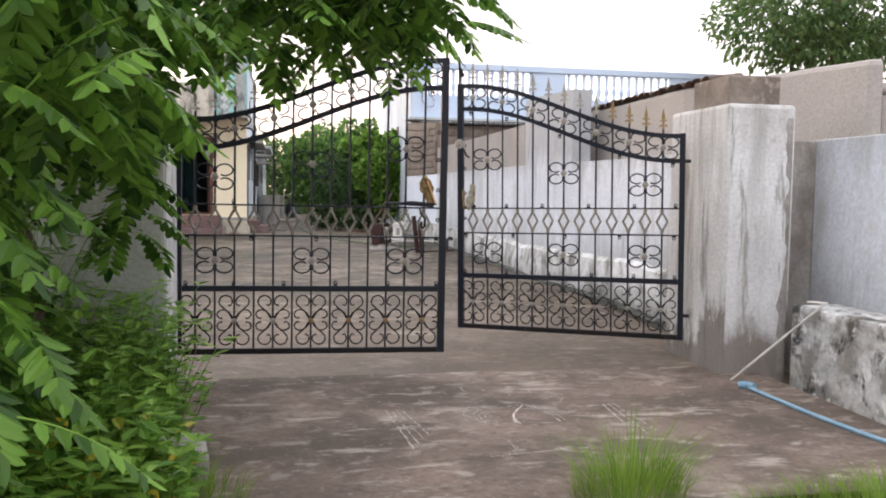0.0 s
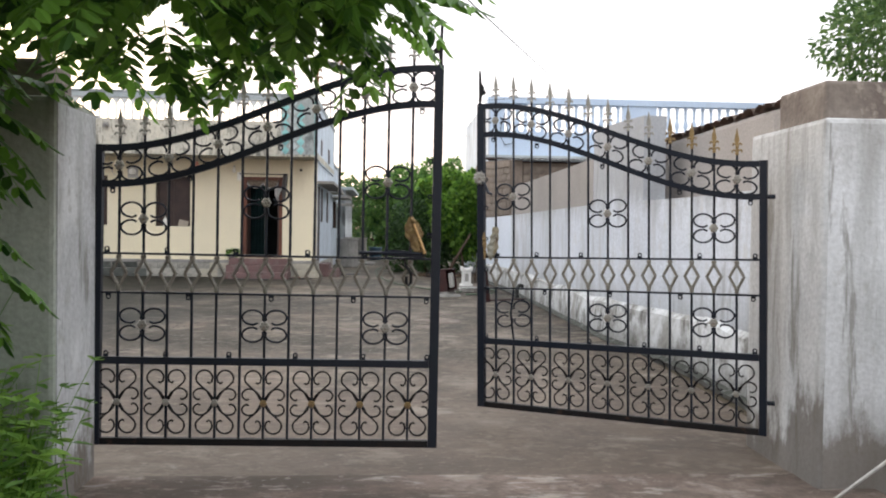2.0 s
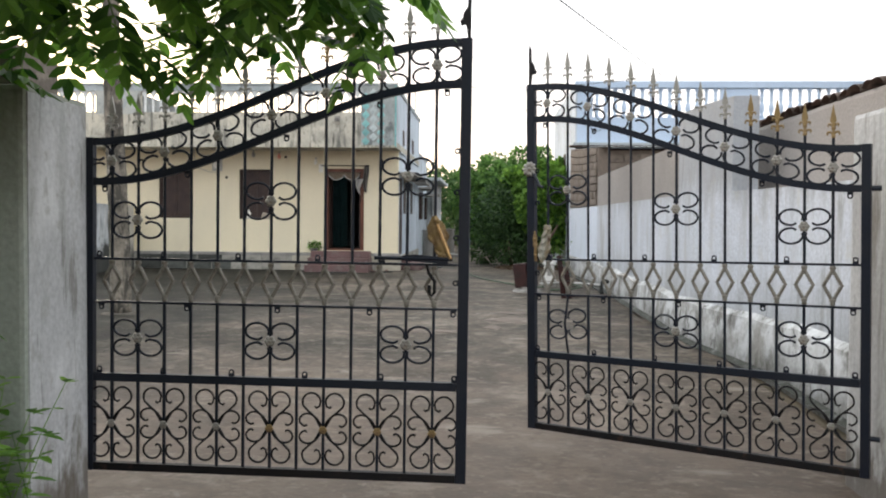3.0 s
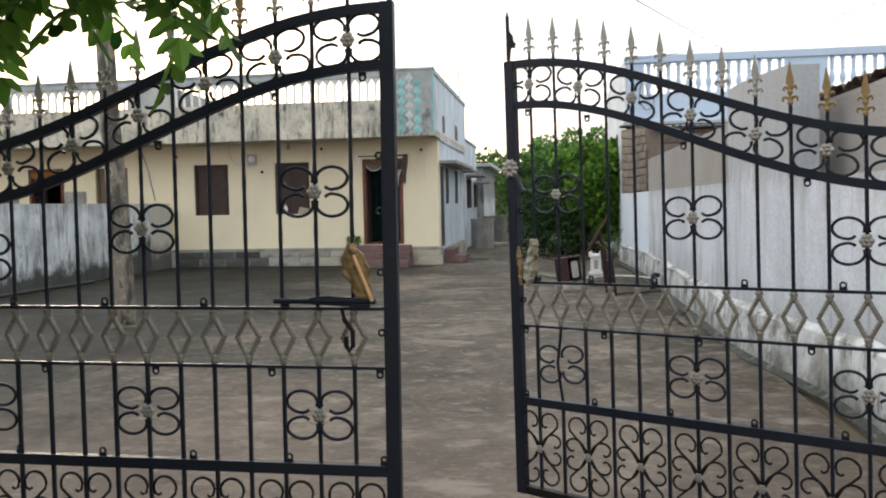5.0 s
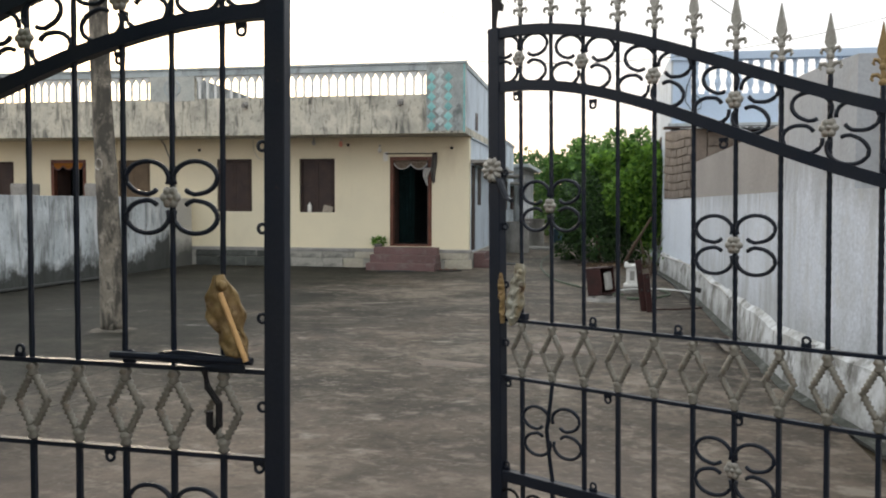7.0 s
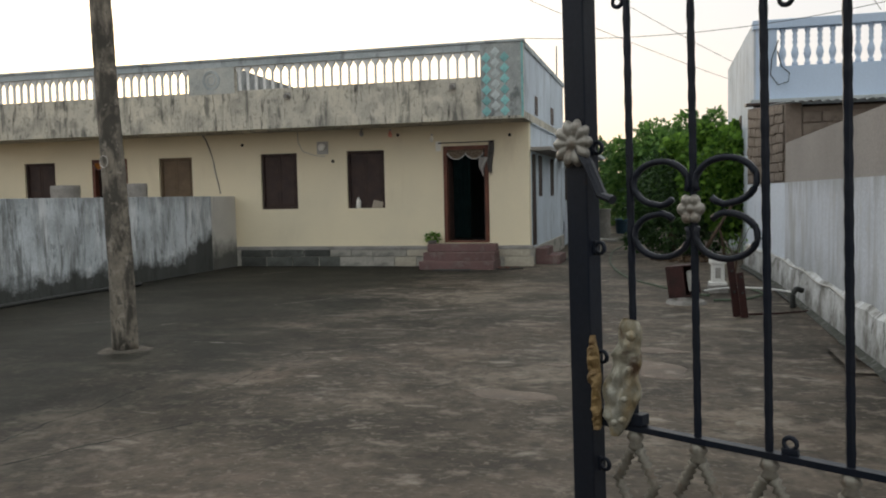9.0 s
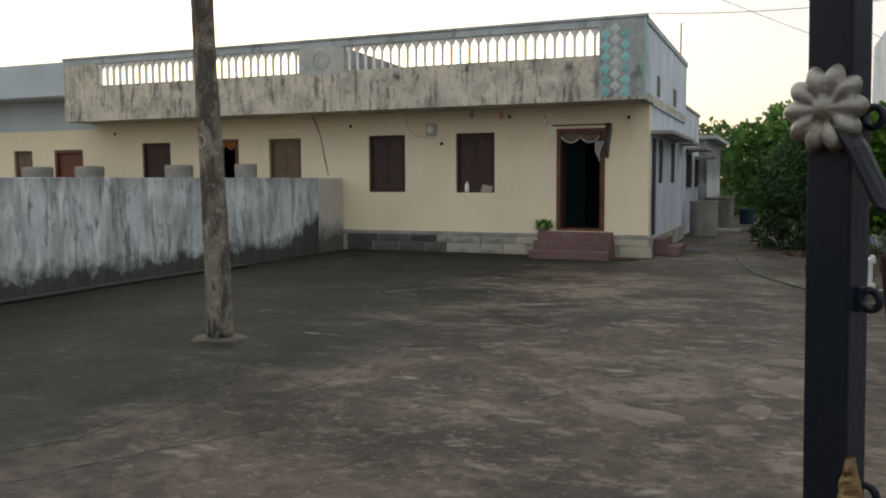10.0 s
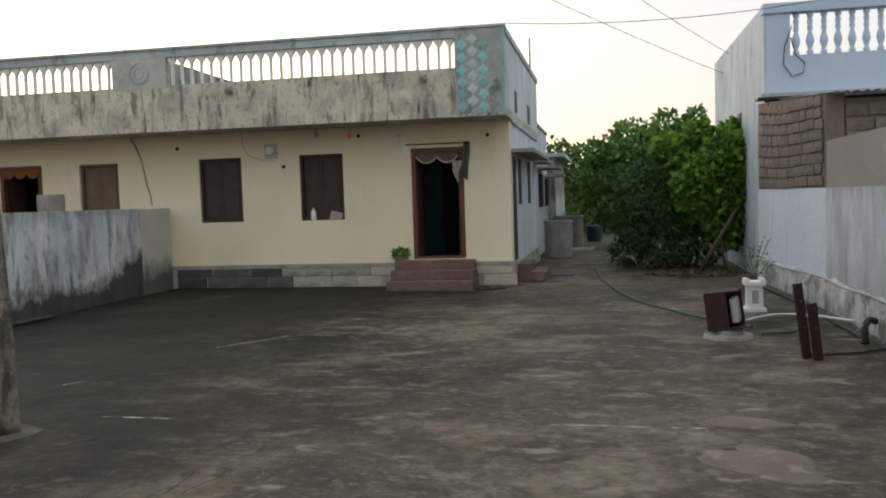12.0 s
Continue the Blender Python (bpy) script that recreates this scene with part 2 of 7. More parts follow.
spread(M_WHITE, "Z", 1.70, 2.05, 5.0, 1.2, (0.24, 0.24, 0.235), 0.6, stretch=0.2)
M_RAMP = surface("brown_worn_concrete", (0.345, 0.262, 0.220), (0.235, 0.180, 0.150), 1.3, 0.75, 0.5, 26,
                 stains=[((0.125, 0.100, 0.082), (0.7, 1.1, 1.0), 0.45, 0.57, 0.75), ((0.46, 0.370, 0.318), (1.2, 1.6, 1.0), 0.52, 0.66, 0.65), ((0.135, 0.108, 0.090), (4.0, 5.0, 1.0), 0.52, 0.65, 0.6),
                         ((0.50, 0.420, 0.365), (5.0, 6.0, 1.0), 0.56, 0.66, 0.6), ((0.62, 0.545, 0.485), (2.4, 7.0, 1.0), 0.57, 0.65, 0.7), ((0.15, 0.12, 0.10), (16.0, 18.0, 1.0), 0.55, 0.66, 0.5), ((0.60, 0.53, 0.47), (22.0, 22.0, 1.0), 0.60, 0.69, 0.45)])
M_DADO = surface("damp_dado", (0.56, 0.57, 0.57), (0.40, 0.40, 0.39), 2.5, 0.92, 0.7, 25,
                 stains=[((0.17, 0.165, 0.15), (3.2, 3.2, 3.2), 0.46, 0.58, 0.85), (BLACK, (6.0, 6.0, 5.0), 0.53, 0.62, 0.9), ((0.34, 0.29, 0.23), (1.6, 1.6, 2.0), 0.50, 0.64, 0.6), ((0.72, 0.72, 0.71), (6.0, 6.0, 6.0), 0.55, 0.62, 0.75)])
M_PLASTER = surface("bare_plaster", (0.325, 0.300, 0.280), (0.275, 0.254, 0.236), 0.8, 0.92, 0.3, 40,
                    stains=[((0.22, 0.20, 0.19), (1.0, 1.0, 1.0), 0.62, 0.78, 0.5)])
M_PILLAR = surface("old_limewash", (0.60, 0.605, 0.61), (0.48, 0.485, 0.485), 1.5, 0.92, 0.45, 35,
                   stains=[((0.33, 0.33, 0.315), (4.0, 4.0, 0.45), 0.52, 0.68, 0.75), ((0.15, 0.13, 0.10), (2.6, 2.6, 1.3), 0.58, 0.64, 0.8), ((0.72, 0.72, 0.71), (3.2, 3.2, 1.2), 0.56, 0.68, 0.6),
                           ((0.20, 0.19, 0.17), (9.0, 9.0, 1.3), 0.56, 0.63, 0.75), ((0.33, 0.32, 0.29), (11.0, 11.0, 8.0), 0.57, 0.67, 0.55)])
spread(M_PILLAR, "Z", 0.50, 0.32, 4.2, 0.9, (0.13, 0.105, 0.08), 0.8, stretch=0.5)
spread(M_PILLAR, "Z", 1.60, 2.20, 6.0, 1.5, (0.24, 0.235, 0.22), 0.5, stretch=0.18)
# Base holds the tree's shade as olive; streaks and top stain lie over it.
M_SHADEWALL = surface("tree_shaded_limewash", (0.43, 0.455, 0.40), (0.33, 0.355, 0.31), 1.2, 0.92, 0.4, 35, stains=[((0.20, 0.205, 0.17), (2.0, 2.0, 0.6), 0.52, 0.68, 0.65), ((0.12, 0.11, 0.085), (4.0, 4.0, 1.0), 0.60, 0.70, 0.7)])
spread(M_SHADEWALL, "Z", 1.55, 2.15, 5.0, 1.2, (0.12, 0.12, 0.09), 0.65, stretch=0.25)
M_PILLARSTAIN = surface("stained_limewash", (0.54, 0.545, 0.54), (0.42, 0.42, 0.415), 1.5, 0.92, 0.45, 35,
                        stains=[((0.27, 0.265, 0.25), (4.0, 4.0, 0.45), 0.50, 0.66, 0.75), ((0.16, 0.145, 0.12), (8.0, 8.0, 1.0), 0.57, 0.68, 0.75), ((0.66, 0.665, 0.665), (3.2, 3.2, 1.2), 0.56, 0.68, 0.6)])
spread(M_PILLARSTAIN, "Z", 0.46, 0.30, 5.0, 1.3, (0.10, 0.08, 0.06), 0.75, (6.1, 5.70, 0.26), stretch=0.5)
M_ENDWALL = surface("pale_blue_white_wall", (0.66, 0.71, 0.785), (0.60, 0.65, 0.72), 0.7, 0.9, 0.25, 35, stains=[((0.46, 0.485, 0.51), (3.0, 3.0, 0.5), 0.56, 0.72, 0.5), ((0.30, 0.31, 0.31), (5.0, 5.0, 0.7), 0.63, 0.74, 0.6)])
M_CAP = surface("mossy_cap", (0.20, 0.17, 0.145), (0.13, 0.105, 0.09), 4.0, 0.95, 0.6, 30, stains=[((0.30, 0.26, 0.22), (9.0, 9.0, 9.0), 0.58, 0.66, 0.7)])
M_BLUE = surface("pale_blue_paint", (0.50, 0.605, 0.74), (0.45, 0.555, 0.69), 0.8, 0.8, 0.15, 50, stains=[((0.36, 0.40, 0.45), (1.5, 1.5, 0.4), 0.56, 0.75, 0.55)])
M_SIDE = surface("pale_blue_limewash", (0.55, 0.61, 0.675), (0.47, 0.525, 0.58), 0.8, 0.9, 0.2, 40, stains=[((0.27, 0.30, 0.32), (2.4, 2.4, 0.8), 0.50, 0.68, 0.6), (MOLD, (3.0, 3.0, 0.6), 0.56, 0.72, 0.75)])
M_TRIM = surface("weathered_bluegrey_trim", (0.42, 0.46, 0.47), (0.32, 0.36, 0.37), 2.0, 0.9, 0.2, 40, stains=[(MOLD, (3.0, 3.0, 1.0), 0.54, 0.68, 0.7)])
M_BALU = surface("white_baluster_paint", (0.68, 0.69, 0.68), (0.55, 0.56, 0.56), 3.0, 0.85, 0.15, 50)
M_IRON = surface("black_iron_paint", (0.008, 0.011, 0.019), (0.012, 0.014, 0.020), 6.0, 0.42, 0.06, 120, stains=[((0.05, 0.028, 0.018), (14.0, 14.0, 14.0), 0.67, 0.75, 0.5)], spec=0.22)
M_IRON_BROWN = surface("rusty_iron_paint", (0.010, 0.0075, 0.0075), (0.006, 0.006, 0.007), 6.0, 0.55, 0.2, 120, stains=[((0.075, 0.040, 0.025), (14.0, 14.0, 14.0), 0.61, 0.72, 0.5)], spec=0.2)
M_SILVER = surface("silver_paint", (0.33, 0.315, 0.28), (0.22, 0.205, 0.18), 20.0, 0.45, 0.2, 150, metal=0.4, stains=[((0.17, 0.095, 0.05), (18.0, 18.0, 18.0), 0.54, 0.68, 0.65)])
M_BASKET = surface("dull_grey_basket", (0.24, 0.225, 0.19), (0.16, 0.145, 0.12), 24.0, 0.5, 0.2, 150, metal=0.3, stains=[((0.11, 0.06, 0.035), (18.0, 18.0, 18.0), 0.54, 0.68, 0.6)])
M_GOLD = surface("dull_gold_paint", (0.27, 0.185, 0.08), (0.19, 0.125, 0.06), 20.0, 0.5, 0.2, 150, metal=0.35, stains=[((0.10, 0.055, 0.03), (20.0, 20.0, 20.0), 0.54, 0.66, 0.7)])
M_WOOD = surface("dark_red_wood", (0.14, 0.050, 0.030), (0.09, 0.035, 0.022), 5.0, 0.5, 0.2, 60)
M_SHUTTER = surface("dark_brown_shutter", (0.050, 0.030, 0.024), (0.034, 0.022, 0.020), 4.0, 0.55, 0.2, 60)
M_TAN = surface("brown_shutter_paint", (0.15, 0.105, 0.065), (0.12, 0.085, 0.055), 4.0, 0.6, 0.2, 60)
# Dark colour for inner walls and floors, so the unlit rooms look dim.
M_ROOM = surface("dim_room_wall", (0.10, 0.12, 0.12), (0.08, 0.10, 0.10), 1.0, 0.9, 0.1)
M_RED = surface("red_oxide_cement", (0.155, 0.092, 0.087), (0.115, 0.070, 0.066), 2.0, 0.8, 0.25, 40, stains=[((0.20, 0.17, 0.155), (4.0, 4.0, 4.0), 0.52, 0.68, 0.6)])
M_BRICK = surface("brown_block", (0.215, 0.180, 0.150), (0.155, 0.128, 0.107), 7.0, 0.95, 0.8, 30, vary=0.12, stains=[((0.10, 0.085, 0.07), (6.0, 6.0, 6.0), 0.54, 0.66, 0.6), ((0.30, 0.26, 0.22), (9.0, 9.0, 9.0), 0.56, 0.68, 0.5)])
M_MORTAR = surface("dirty_mortar", (0.185, 0.15, 0.125), (0.145, 0.12, 0.10), 4.0, 0.95, 0.5, 40)
M_STONE = surface("plinth_stone", (0.34, 0.32, 0.28), (0.26, 0.25, 0.22), 3.0, 0.9, 0.5, 30, vary=0.18, stains=[(MOLD, (2.0, 2.0, 3.0), 0.52, 0.68, 0.8)])
M_GRANITE = surface("stone_pole", (0.235, 0.205, 0.165), (0.155, 0.135, 0.110), 5.0, 0.9, 0.5, 30, stains=[((0.036, 0.034, 0.029), (4.0, 4.0, 1.5), 0.46, 0.55, 0.85), ((0.34, 0.30, 0.25), (9.0, 9.0, 7.0), 0.56, 0.66, 0.6), ((0.05, 0.047, 0.04), (18.0, 18.0, 14.0), 0.56, 0.64, 0.7)])
M_CEMENT = surface("grey_cement", (0.30, 0.285, 0.265), (0.22, 0.21, 0.195), 3.0, 0.9, 0.4, 30, stains=[((0.12, 0.115, 0.10), (3.0, 3.0, 1.0), 0.54, 0.7, 0.7)])
M_TEAL = surface("teal_wall_tile", (0.22, 0.46, 0.45), (0.17, 0.38, 0.38), 6.0, 0.4, 0.1, 60, vary=0.2, stains=[((0.10, 0.13, 0.13), (7.0, 7.0, 7.0), 0.56, 0.68, 0.6)])
M_TILE_W = surface("white_wall_tile", (0.50, 0.55, 0.55), (0.42, 0.48, 0.48), 6.0, 0.4, 0.1, 60, vary=0.15, stains=[((0.10, 0.11, 0.11), (7.0, 7.0, 7.0), 0.56, 0.68, 0.6)])
M_RUST = surface("rust_red_steel", (0.044, 0.014, 0.012), (0.027, 0.011, 0.010), 6.0, 0.65, 0.3, 60, stains=[((0.022, 0.013, 0.011), (6.0, 6.0, 6.0), 0.50, 0.64, 0.7)])
M_RUBBER = surface("black_pipe", (0.025, 0.027, 0.026), (0.035, 0.036, 0.034), 5.0, 0.55, 0.1)
M_GREENHOSE = surface("green_hose", (0.085, 0.115, 0.075), (0.065, 0.09, 0.06), 5.0, 0.5, 0.1)
M_BLUEPVC = surface("blue_pvc_pipe", (0.12, 0.24, 0.33), (0.17, 0.29, 0.37), 5.0, 0.4, 0.1, stains=[((0.40, 0.45, 0.47), (8.0, 8.0, 8.0), 0.58, 0.68, 0.5)])
M_WHITEPVC = surface("white_pvc_pipe", (0.66, 0.66, 0.64), (0.55, 0.55, 0.53), 4.0, 0.4, 0.1)
M_MARBLE = surface("white_painted_cement", (0.72, 0.71, 0.68), (0.60, 0.59, 0.56), 4.0, 0.7, 0.2)
M_TIN = surface("corrugated_tin", (0.40, 0.42, 0.43), (0.28, 0.28, 0.28), 3.0, 0.5, 0.1, metal=0.6, stains=[((0.16, 0.09, 0.06), (3.0, 3.0, 3.0), 0.55, 0.7, 0.7)])
M_CLAY = surface("clay_roof_tile", (0.15, 0.10, 0.08), (0.10, 0.075, 0.06), 4.0, 0.9, 0.4, vary=0.25)
M_BARK = surface("bark", (0.11, 0.075, 0.05), (0.075, 0.055, 0.04), 8.0, 0.95, 0.7, 30)
M_CLOTH = surface("white_cloth", (0.62, 0.60, 0.57), (0.52, 0.50, 0.48), 6.0, 0.95, 0.3, 200)
M_GREYCLOTH = surface("grey_cloth", (0.20, 0.19, 0.18), (0.16, 0.15, 0.14), 6.0, 0.95, 0.3, 200)
M_CURTAIN = surface("dark_teal_curtain", (0.022, 0.075, 0.078), (0.016, 0.055, 0.06), 4.0, 0.9, 0.3, 200)
M_ORANGE = surface("marigold_garland", (0.50, 0.14, 0.03), (0.42, 0.22, 0.04), 30.0, 0.9, 0.3)
M_BULB = surface("white_plastic", (0.75, 0.73, 0.68), (0.70, 0.68, 0.62), 4.0, 0.4, 0.0)
M_METER = surface("grey_plastic_box", (0.42, 0.41, 0.38), (0.36, 0.35, 0.33), 4.0, 0.5, 0.1)
M_BUCKET = surface("blue_plastic", (0.06, 0.13, 0.20), (0.05, 0.11, 0.17), 4.0, 0.45, 0.05)
M_ROD = surface("galvanised_rod", (0.55, 0.53, 0.50), (0.42, 0.40, 0.37), 8.0, 0.5, 0.1, metal=0.3)
M_NBWALL = surface("grey_neighbour_wall", (0.44, 0.50, 0.53), (0.38, 0.43, 0.46), 0.8, 0.9, 0.2)
M_LEAF = foliage("bright_leaf", (0.012, 0.048, 0.008), (0.160, 0.330, 0.048), 0.38)
M_LEAF_D = foliage("deep_leaf", (0.032, 0.095, 0.018), (0.225, 0.405, 0.066), 0.5)
M_GARDEN = foliage("garden_leaf", (0.034, 0.095, 0.026), (0.190, 0.345, 0.085), 0.5)
M_WEED = foliage("weed_leaf", (0.070, 0.175, 0.028), (0.240, 0.420, 0.070), 0.45)
M_YELLOW = foliage("yellowed_leaf", (0.42, 0.32, 0.03), (0.33, 0.36, 0.05), 0.3)
# Darker leaf colour that carries the shade in the bush's left and lower part.
M_BUSH_SHADE = foliage("shaded_bush_leaf", (0.014, 0.038, 0.014), (0.062, 0.125, 0.034), 0.3)
M_LITTER = foliage("dry_leaf", (0.060, 0.038, 0.024), (0.150, 0.100, 0.060), 0.1)
M_GRASS = foliage("grass_blade", (0.105, 0.195, 0.028), (0.225, 0.345, 0.055), 0.4)
M_FARLEAF = foliage("far_leaf", (0.036, 0.085, 0.028), (0.125, 0.210, 0.065), 0.4)


# ---- builders ----
def box(bm, a, b, bevel=0.0):
    x0, y0, z0 = a
    x1, y1, z1 = b
    r = bmesh.ops.create_cube(bm, size=1.0, matrix=Matrix.Translation(((x0 + x1) / 2, (y0 + y1) / 2, (z0 + z1) / 2)) @ Matrix.Diagonal((x1 - x0, y1 - y0, z1 - z0, 1)))
    if bevel:
        es = list({e for v in r["verts"] for e in v.link_edges})
        bmesh.ops.bevel(bm, geom=es, offset=bevel, segments=2, affect="EDGES", profile=0.6)
    return bm


def tube(bm, pts, r, sides=8, closed=False, taper=None, squash=1.0):
    """A round bar swept along pts."""
    pts = [Vector(p) for p in pts]
    rings = []
    n = len(pts)
    up = Vector((0.0, 0.0, 1.0))
    for i, p in enumerate(pts):
        a = pts[i - 1] if (i or closed) else p
        b = pts[(i + 1) % n] if (i < n - 1 or closed) else p
        d = (b - a).normalized()
        ref = up if abs(d.dot(up)) < 0.95 else Vector((0.0, 1.0, 0.0))
        u = d.cross(ref).normalized()
        v = u.cross(d)
        rad = r * (taper[i] if taper else 1.0)
        rings.append([bm.verts.new(p + u * (rad * math.cos(2 * math.pi * k / sides)) + v * (rad * squash * math.sin(2 * math.pi * k / sides))) for k in range(sides)])
    for i in range(n if closed else n - 1):
        q, s2 = rings[i], rings[(i + 1) % n]
        for k in range(sides):
            bm.faces.new((q[k], q[(k + 1) % sides], s2[(k + 1) % sides], s2[k]))
    if not closed:
        bm.faces.new(list(reversed(rings[0])))
        bm.faces.new(rings[-1])
    return bm


def lathe(bm, profile, at=(0, 0, 0), sides=16):
    """Turn (radius, height) pairs about a vertical axis at a place."""
    rings = []
    for r, z in profile:
        rings.append([bm.verts.new((at[0] + r * math.cos(2 * math.pi * k / sides), at[1] + r * math.sin(2 * math.pi * k / sides), at[2] + z)) for k in range(sides)])
    for q, s2 in zip(rings, rings[1:]):
        for k in range(sides):
            bm.faces.new((q[k], q[(k + 1) % sides], s2[(k + 1) % sides], s2[k]))
    bm.faces.new(list(reversed(rings[0])))
    bm.faces.new(rings[-1])
    return bm


def slab(bm, pts, y0, y1):
    """A flat outline of (x, z) pairs, counter-clockwise, thick from y0 to y1."""
    f = [bm.verts.new((x, y0, z)) for x, z in pts]
    g = [bm.verts.new((x, y1, z)) for x, z in pts]
    bm.faces.new(f)
    bm.faces.new(list(reversed(g)))
    for i in range(len(pts)):
        j = (i + 1) % len(pts)
        bm.faces.new((f[j], f[i], g[i], g[j]))
    bmesh.ops.recalc_face_normals(bm, faces=bm.faces)
    return bm


def mesh_of(name, bm, material, smooth=False):
    me = bpy.data.meshes.new(name)
    bm.to_mesh(me)
    bm.free()
    me.materials.append(material)
    if smooth:
        me.polygons.foreach_set("use_smooth", [True] * len(me.polygons))
    return me


def part(name, bm, material, parent, label="", smooth=False):
    ob = new(name, mesh_of(name, bm, material, smooth))
    ob.parent = parent
    return tagged(ob, label)


def piece(name, me, parent, m=None):
    """Another object on a shared mesh, as a part of parent."""
    ob = new(name, me)
    ob.parent = parent
    if m is not None:
        ob.matrix_basis = m
    return ob


def thing(name, at=(0, 0, 0), label="", category="", group="", turn=0.0, kind=""):
    ob = new(name)
    ob.matrix_basis = pose(*at, 0, 0, turn)
    return tagged(ob, label, category, group, kind)


def structure(name, bm, material, label, category, smooth=False):
    return tagged(new(name, mesh_of(name, bm, material, smooth)), label, category, "", "structure")


B = bmesh.new


def wall_with_holes(bm, x0, x1, z0, z1, y0, y1, holes):
    """A wall along x as one shell with rectangular openings (xa, xb, za, zb)."""
    xs = sorted({x0, x1, *(h[0] for h in holes), *(h[1] for h in holes)})
    zs = sorted({z0, z1, *(h[2] for h in holes), *(h[3] for h in holes)})
    nx, nz = len(xs) - 1, len(zs) - 1

    def solid(i, j):
        if not (0 <= i < nx and 0 <= j < nz):
            return False
        cx, cz = (xs[i] + xs[i + 1]) / 2, (zs[j] + zs[j + 1]) / 2
        return not any(h[0] < cx < h[1] and h[2] < cz < h[3] for h in holes)

    verts = {}

    def v(i, j, k):
        if (i, j, k) not in verts:
            verts[i, j, k] = bm.verts.new((xs[i], (y0, y1)[k], zs[j]))
        return verts[i, j, k]

    for i in range(nx):
        for j in range(nz):
            if not solid(i, j):
                continue
            bm.faces.new((v(i, j, 0), v(i + 1, j, 0), v(i + 1, j + 1, 0), v(i, j + 1, 0)))
            bm.faces.new((v(i, j, 1), v(i, j + 1, 1), v(i + 1, j + 1, 1), v(i + 1, j, 1)))
            if not solid(i - 1, j):
                bm.faces.new((v(i, j, 0), v(i, j + 1, 0), v(i, j + 1, 1), v(i, j, 1)))
            if not solid(i + 1, j):
                bm.faces.new((v(i + 1, j, 1), v(i + 1, j + 1, 1), v(i + 1, j + 1, 0), v(i + 1, j, 0)))
            if not solid(i, j - 1):
                bm.faces.new((v(i, j, 1), v(i + 1, j, 1), v(i + 1, j, 0), v(i, j, 0)))
            if not solid(i, j + 1):
                bm.faces.new((v(i, j + 1, 0), v(i + 1, j + 1, 0), v(i + 1, j + 1, 1), v(i, j + 1, 1)))
    return bm


def lane(y):
    """Height of the ground along the walk: a gentle rise past the gate."""
    if y < 3.0:
        return 0.09
    if y < 6.5:
        return 0.09 + 0.05 * (y - 3.0) / 3.5
    if y < 12.0:
        return 0.14 + 0.16 * (y - 6.5) / 5.5
    return 0.30

# ---- setting: ground and yard ----
def sheet(bm, xs, ys, z_of):
    grid = [[bm.verts.new((x, y, z_of(x, y))) for x in xs] for y in ys]
    for a, b in zip(grid, grid[1:]):
        for i in range(len(xs) - 1):
            bm.faces.new((a[i], a[i + 1], b[i + 1], b[i]))
    return bm


far = [-900, -300, -100, -40, -20]
structure("ground", sheet(B(), far + [-9, -4, 0, 4, 9] + [-v for v in reversed(far)],
          [-900, -200, -50, -10, 0, 3.0, 6.5, 12.0, 20, 40, 60, 120, 400, 900], lambda x, y: lane(y) - 0.06),
          M_EARTH, "bare brown earth with thin weeds", "ground")
bm = B()
ys = [5.95 + 0.35 * i for i in range(19)] + [12.6 + 1.2 * i for i in range(27)]
sheet(bm, [-7.75 + 0.47 * i for i in range(25)], ys, lambda x, y: lane(y) + 0.006 * noise.noise((x * 0.7, y * 0.7, 0)))
bmesh.ops.solidify(bm, geom=bm.faces, thickness=0.05)
yard = structure("pavement", bm, M_CONC, "stained grey concrete yard floor with worn patches", "pavement")

bm = B()
sheet(bm, [-7.75 + 0.47 * i for i in range(25)], [3.3 + 0.2945 * i for i in range(10)], lambda x, y: lane(y) + 0.005 + 0.006 * noise.noise((x * 0.7, y * 0.7, 0)))
bmesh.ops.solidify(bm, geom=bm.faces, thickness=0.05)
structure("road", bm, M_RAMP, "brownish worn concrete ramp before the gate", "ramp")

# ---- setting: house ----
FY, SY = 22.90, 21.95
HX0, HX1 = -15.05, -1.05
holes = [(-13.55, -12.67, 1.55, 2.80), (-11.62, -10.65, 0.80, 2.84), (-9.80, -8.93, 1.55, 2.82), (-7.18, -6.29, 1.58, 2.83),
         (-5.10, -4.23, 1.57, 2.83), (-2.90, -1.91, 0.80, 2.86)]
house = thing("house", (0, 0, 0), "single-storey cream house with mouldy flat-roof parapet", "house")
part("wall", wall_with_holes(B(), HX0, HX1, 0.25, 3.31, FY, FY + 0.23, holes), M_CREAM, house, "cream-painted front wall")
bm = B()
box(bm, (HX1 - 0.23, FY + 0.234, 0.25), (HX1 + 0.004, 28.8, 3.30))
part("side_wall", bm, M_SIDE, house, "pale blue-white side wall with mould")
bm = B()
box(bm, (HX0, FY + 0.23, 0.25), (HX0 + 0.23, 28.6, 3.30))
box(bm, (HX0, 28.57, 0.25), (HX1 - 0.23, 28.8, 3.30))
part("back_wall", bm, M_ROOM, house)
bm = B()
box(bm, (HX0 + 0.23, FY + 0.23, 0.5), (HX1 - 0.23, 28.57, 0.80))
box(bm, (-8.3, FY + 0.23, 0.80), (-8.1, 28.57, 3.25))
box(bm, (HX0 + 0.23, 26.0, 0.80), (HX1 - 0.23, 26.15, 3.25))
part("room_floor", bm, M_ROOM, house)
part("roof", box(B(), (HX0, SY, 3.31), (HX1 + 0.05, 28.8, 3.46)), M_PARAPET, house, "flat concrete roof slab")
bm = B()
